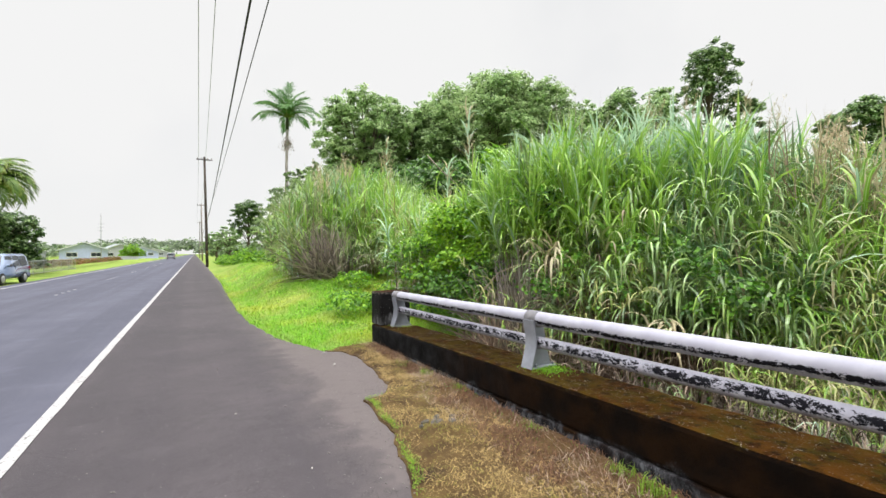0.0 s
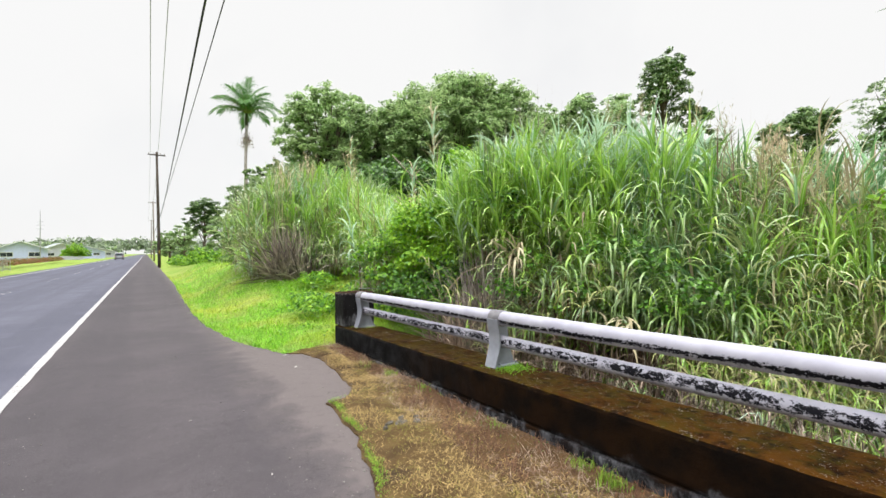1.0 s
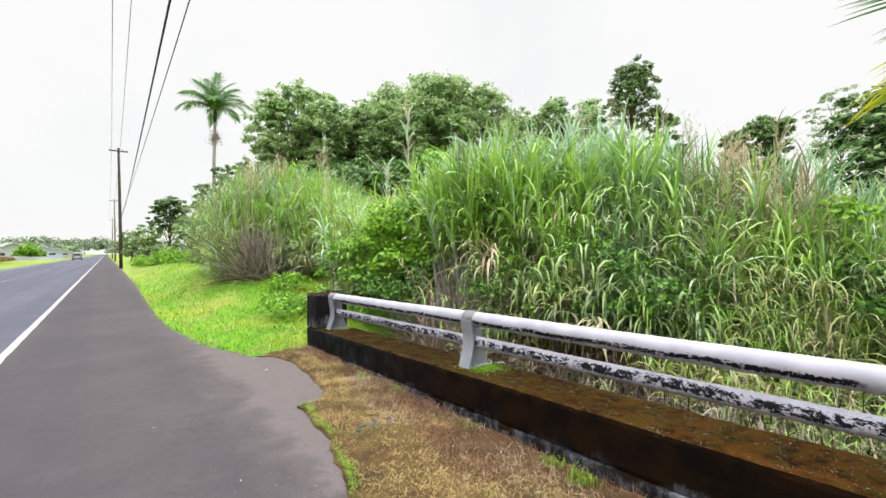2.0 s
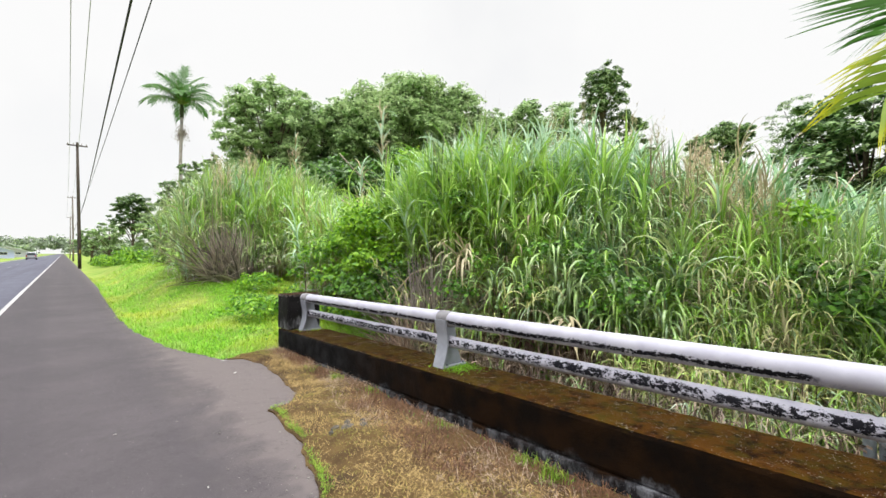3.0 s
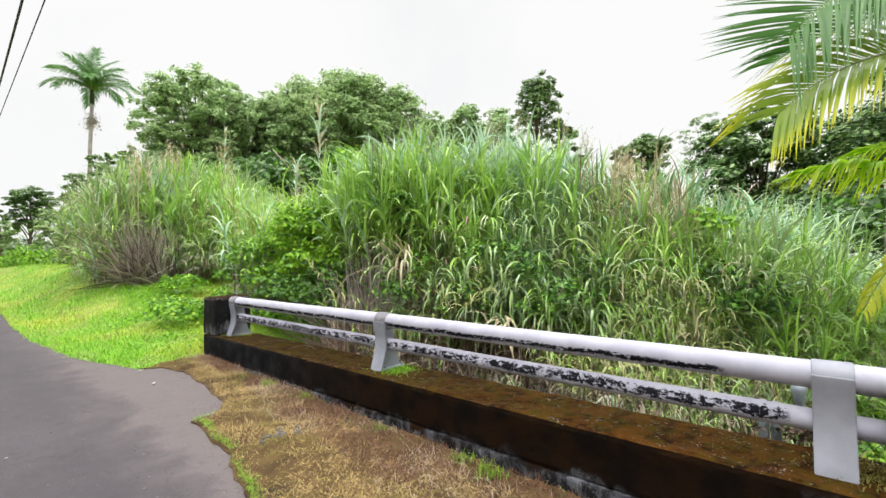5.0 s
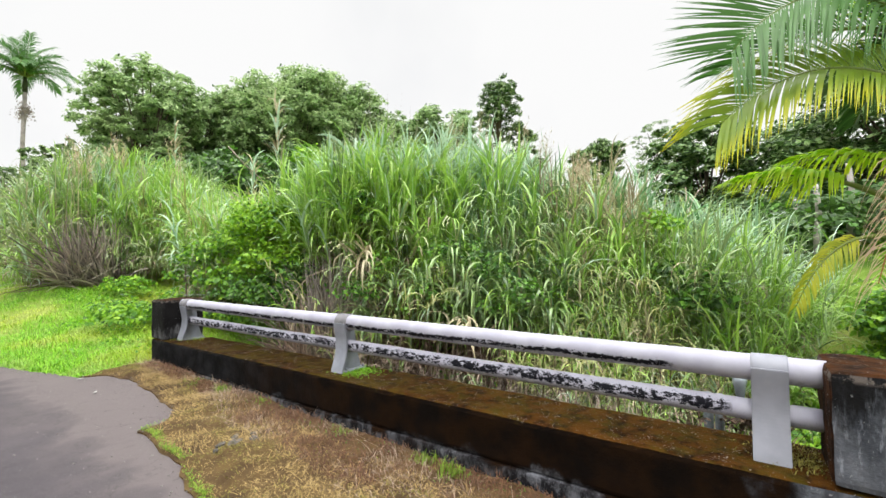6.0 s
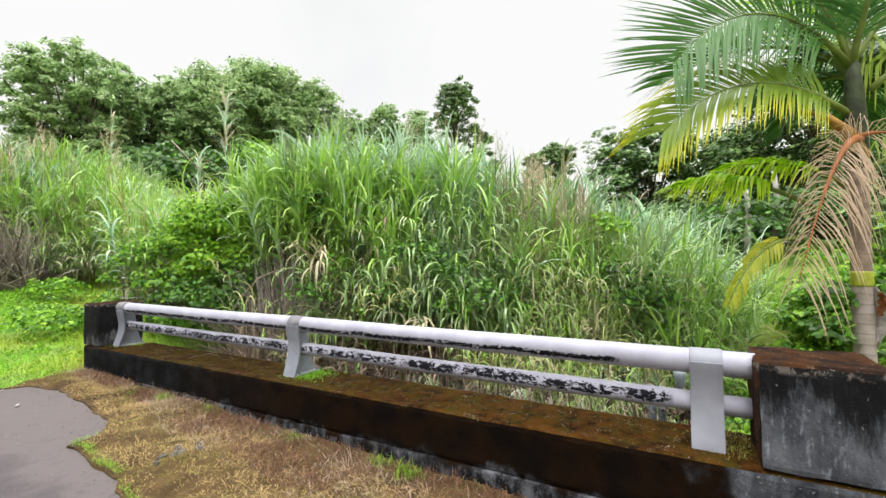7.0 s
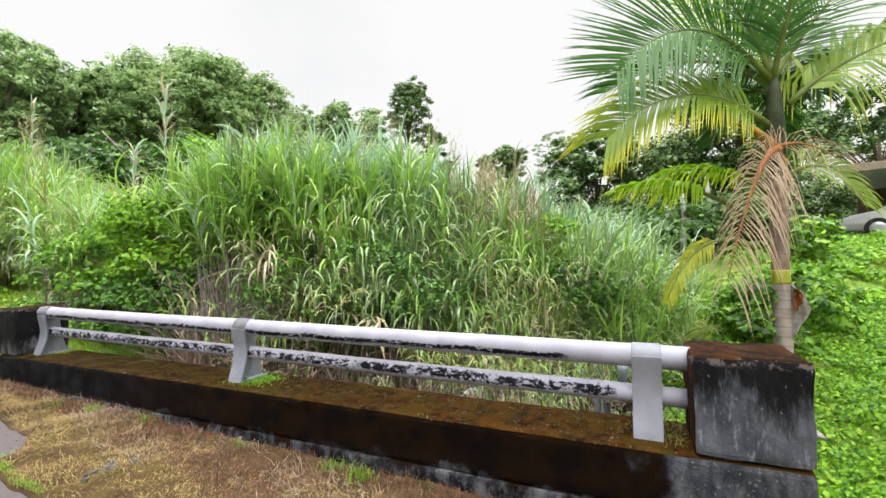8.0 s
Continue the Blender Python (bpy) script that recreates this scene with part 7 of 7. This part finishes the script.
for x, y, l, rz in ((1.80, 7.02, 0.10, 20), (1.86, 7.12, 0.05, 70), (1.73, 6.2, 0.09, 60), (0.35, 4.8, 0.03, 10), (0.75, 3.3, 0.035, 80)):
    bm = bmesh.new()
    bmesh.ops.create_icosphere(bm, subdivisions=2, radius=0.5)
    for v in bm.verts:
        v.co *= 1 + 0.25 * noise.noise(v.co * 3 + Vector((x * 9, y * 7, 0)))
        v.co = Vector((v.co.x * l, v.co.y * l * 0.3, v.co.z * 0.008))
    ob = tagged(part("litter", bm, MAT_PALE, None, "", True), "small pale scrap lying on the asphalt", "litter", "scraps on the shoulder")
    ob.matrix_basis = pose(x, y, 0.004, 0, 0, rz)
pts = []
for k in range(240):
    y = RNG.uniform(1.5, 9.0)
    pts.append((float(asphalt_edge(y)) - abs(RNG.normal(0, 0.16)), y) if k < 170 else (RNG.uniform(-1.0, 1.2), RNG.uniform(2, 9)))
bm = bmesh.new()
for x, y in pts:
    r = bmesh.ops.create_icosphere(bm, subdivisions=1, radius=RNG.uniform(0.003, 0.010))
    bmesh.ops.scale(bm, vec=(1, RNG.uniform(0.7, 1.3), 0.6), verts=r["verts"])
    bmesh.ops.translate(bm, vec=(x, y, 0.002), verts=r["verts"])
tagged(part("grit", bm, MAT_GRIT), "loose grey grit along the broken asphalt edge", "grit", kind="stuff")
# broken flat stones half sunk in the dry grass
MAT_STONE = plain("grey_field_stone", (0.075, 0.066, 0.055), 0.95, 0, 0.5, 24)
for dx, dy, l, w, turn in ((0, 0, 0.17, 0.10, 35), (0.13, -0.05, 0.11, 0.07, 80), (-0.10, 0.05, 0.10, 0.06, 10), (0.05, 0.10, 0.12, 0.06, 55), (-0.04, -0.10, 0.08, 0.05, 100), (0.18, 0.05, 0.07, 0.05, 20), (-0.17, -0.02, 0.06, 0.04, 64)):
    bm = bmesh.new()
    bmesh.ops.create_icosphere(bm, subdivisions=2, radius=0.5)
    for v in bm.verts:
        v.co *= 1 + 0.55 * noise.noise(v.co * 2.8 + Vector((dx * 40, dy * 40, 0))) + 0.25 * noise.noise(v.co * 7)
        v.co = Vector((v.co.x * l, v.co.y * w, max(-0.3, min(0.3, v.co.z)) * 0.045))
    ob = tagged(part("stone", bm, MAT_STONE), "flat broken grey stone half sunk in dry grass", "stone", "broken stones on the verge")
    ob.matrix_basis = pose(1.93 + dx, 3.52 + dy, 0.034, 5 * math.sin(turn), 4 * math.cos(turn), turn)
# curled dead leaf in the ground cover beside the end post
p = Vector((5.0, -1.55, 0))
bm = bmesh.new()
rows = []
for i in range(9):
    f = i / 8
    w = 0.055 * math.sin(math.pi * (0.08 + 0.86 * f))
    rows.append([bm.verts.new((0.24 * f, w * math.cos(a), 0.05 * math.sin(math.pi * f) + w * 0.9 * math.sin(a))) for a in (-0.4, 0.5, 1.4, 2.3, 3.2)])
for a, b in zip(rows, rows[1:]):
    for j in range(4):
        bm.faces.new((a[j], a[j + 1], b[j + 1], b[j]))
bmesh.ops.solidify(bm, geom=bm.faces[:], thickness=0.004)
ob = tagged(part("dead_leaf", bm, MAT_SHEATH, None, "", True), "curled grey-brown dead palm leaf on the ground cover", "dead leaf")
ob.matrix_basis = pose(p.x, p.y, float(land(p.x, p.y)) + 0.22, 0, 12, 60)

# short service pipes behind the parapet
MAT_PIPE = plain("grey_blue_pipe", (0.22, 0.25, 0.27), 0.5, 0.3, 0.2, 12)
fitting = tagged(new("pipe_fitting"), "short grey-blue service pipes with a domed cap behind the parapet", "pipe")
fitting.matrix_basis = BRIDGE
for yy, top_z, r in ((0.30, 0.70, 0.030), (0.235, 0.70, 0.028), (-0.03, 0.66, 0.034)):
    bm = bmesh.new()
    tube(bm, [(3.42, yy, -0.3), (3.42, yy, top_z - 0.02), (3.42, yy, top_z)], [r, r, r * 0.8], 12)
    part("pipe", bm, MAT_PIPE, fitting, "", True)
bm = bmesh.new()
tube(bm, [(3.42, 0.34, 0.66), (3.42, -0.07, 0.66)], 0.03, 12)
part("cross_pipe", bm, MAT_PIPE, fitting, "", True)
bm = bmesh.new()
tube(bm, [(3.42, 0.12, 0.66), (3.42, 0.12, 0.75), (3.42, 0.12, 0.80), (3.42, 0.12, 0.83), (3.42, 0.12, 0.842)], [0.02, 0.03, 0.042, 0.034, 0.012], 14)
part("cap", bm, MAT_PIPE, fitting, "", True)
c = np.array([3.36, 0.10, 0.56]) + RNG.normal(0, 1, (160, 3)) * np.array([0.03, 0.10, 0.03])
ob = tagged(link("leaf_litter", joined("leaf_litter", [leaves(c, RNG.normal(0, 1, (160, 3)) + np.array([0, 0, 1]), 0.045)]), MAT_BROWN), "dark dead leaves caught behind the rail post", "leaf litter", kind="stuff")
ob.matrix_basis = BRIDGE

# bare branches caught across the gap between the stands
for rows, r in (([(27.7, 4.27), (29.5, 3.85), (31.4, 3.5), (33.0, 3.05)], 12.0), ([(28.3, 3.0), (31.5, 2.6), (34.6, 2.2)], 11.0), ([(28.0, 2.9), (31.2, 2.5), (34.2, 2.08)], 11.0)):
    bm = bmesh.new()
    tube(bm, [polar(a, r, z) for a, z in rows], [0.018 - 0.012 * k / len(rows) for k in range(len(rows))], 6)
    tagged(part("bare_branch", bm, MAT_PALESTALK, None, "", True), "bare grey branch fallen across the grass", "branch", "bare branches")

# old wire fence in the weeds
wire_fence = thing("wire_fence", "old wire fence on thin posts among weeds", "fence")
fence_at = [polar(a, 10.6, float(land(*polar(a, 10.6)[:2]))) for a in (23.5, 27.0, 30.5, 34.0, 37.0)]
for p in fence_at:
    bm = bmesh.new()
    tube(bm, [p + Vector((0, 0, -0.2)), p + Vector((0.02, 0, 0.7)), p + Vector((0.0, 0.02, 1.25))], [0.018, 0.016, 0.012], 7)
    part("post", bm, MAT_BARK, wire_fence)
for h in (0.65, 1.05):
    bm = bmesh.new()
    tube(bm, [p + Vector((-0.03, -0.03, h + 0.04 * math.sin(k * 2.1))) for k, p in enumerate(fence_at)], 0.008, 5)
    part("wire", bm, MAT_GALV, wire_fence)
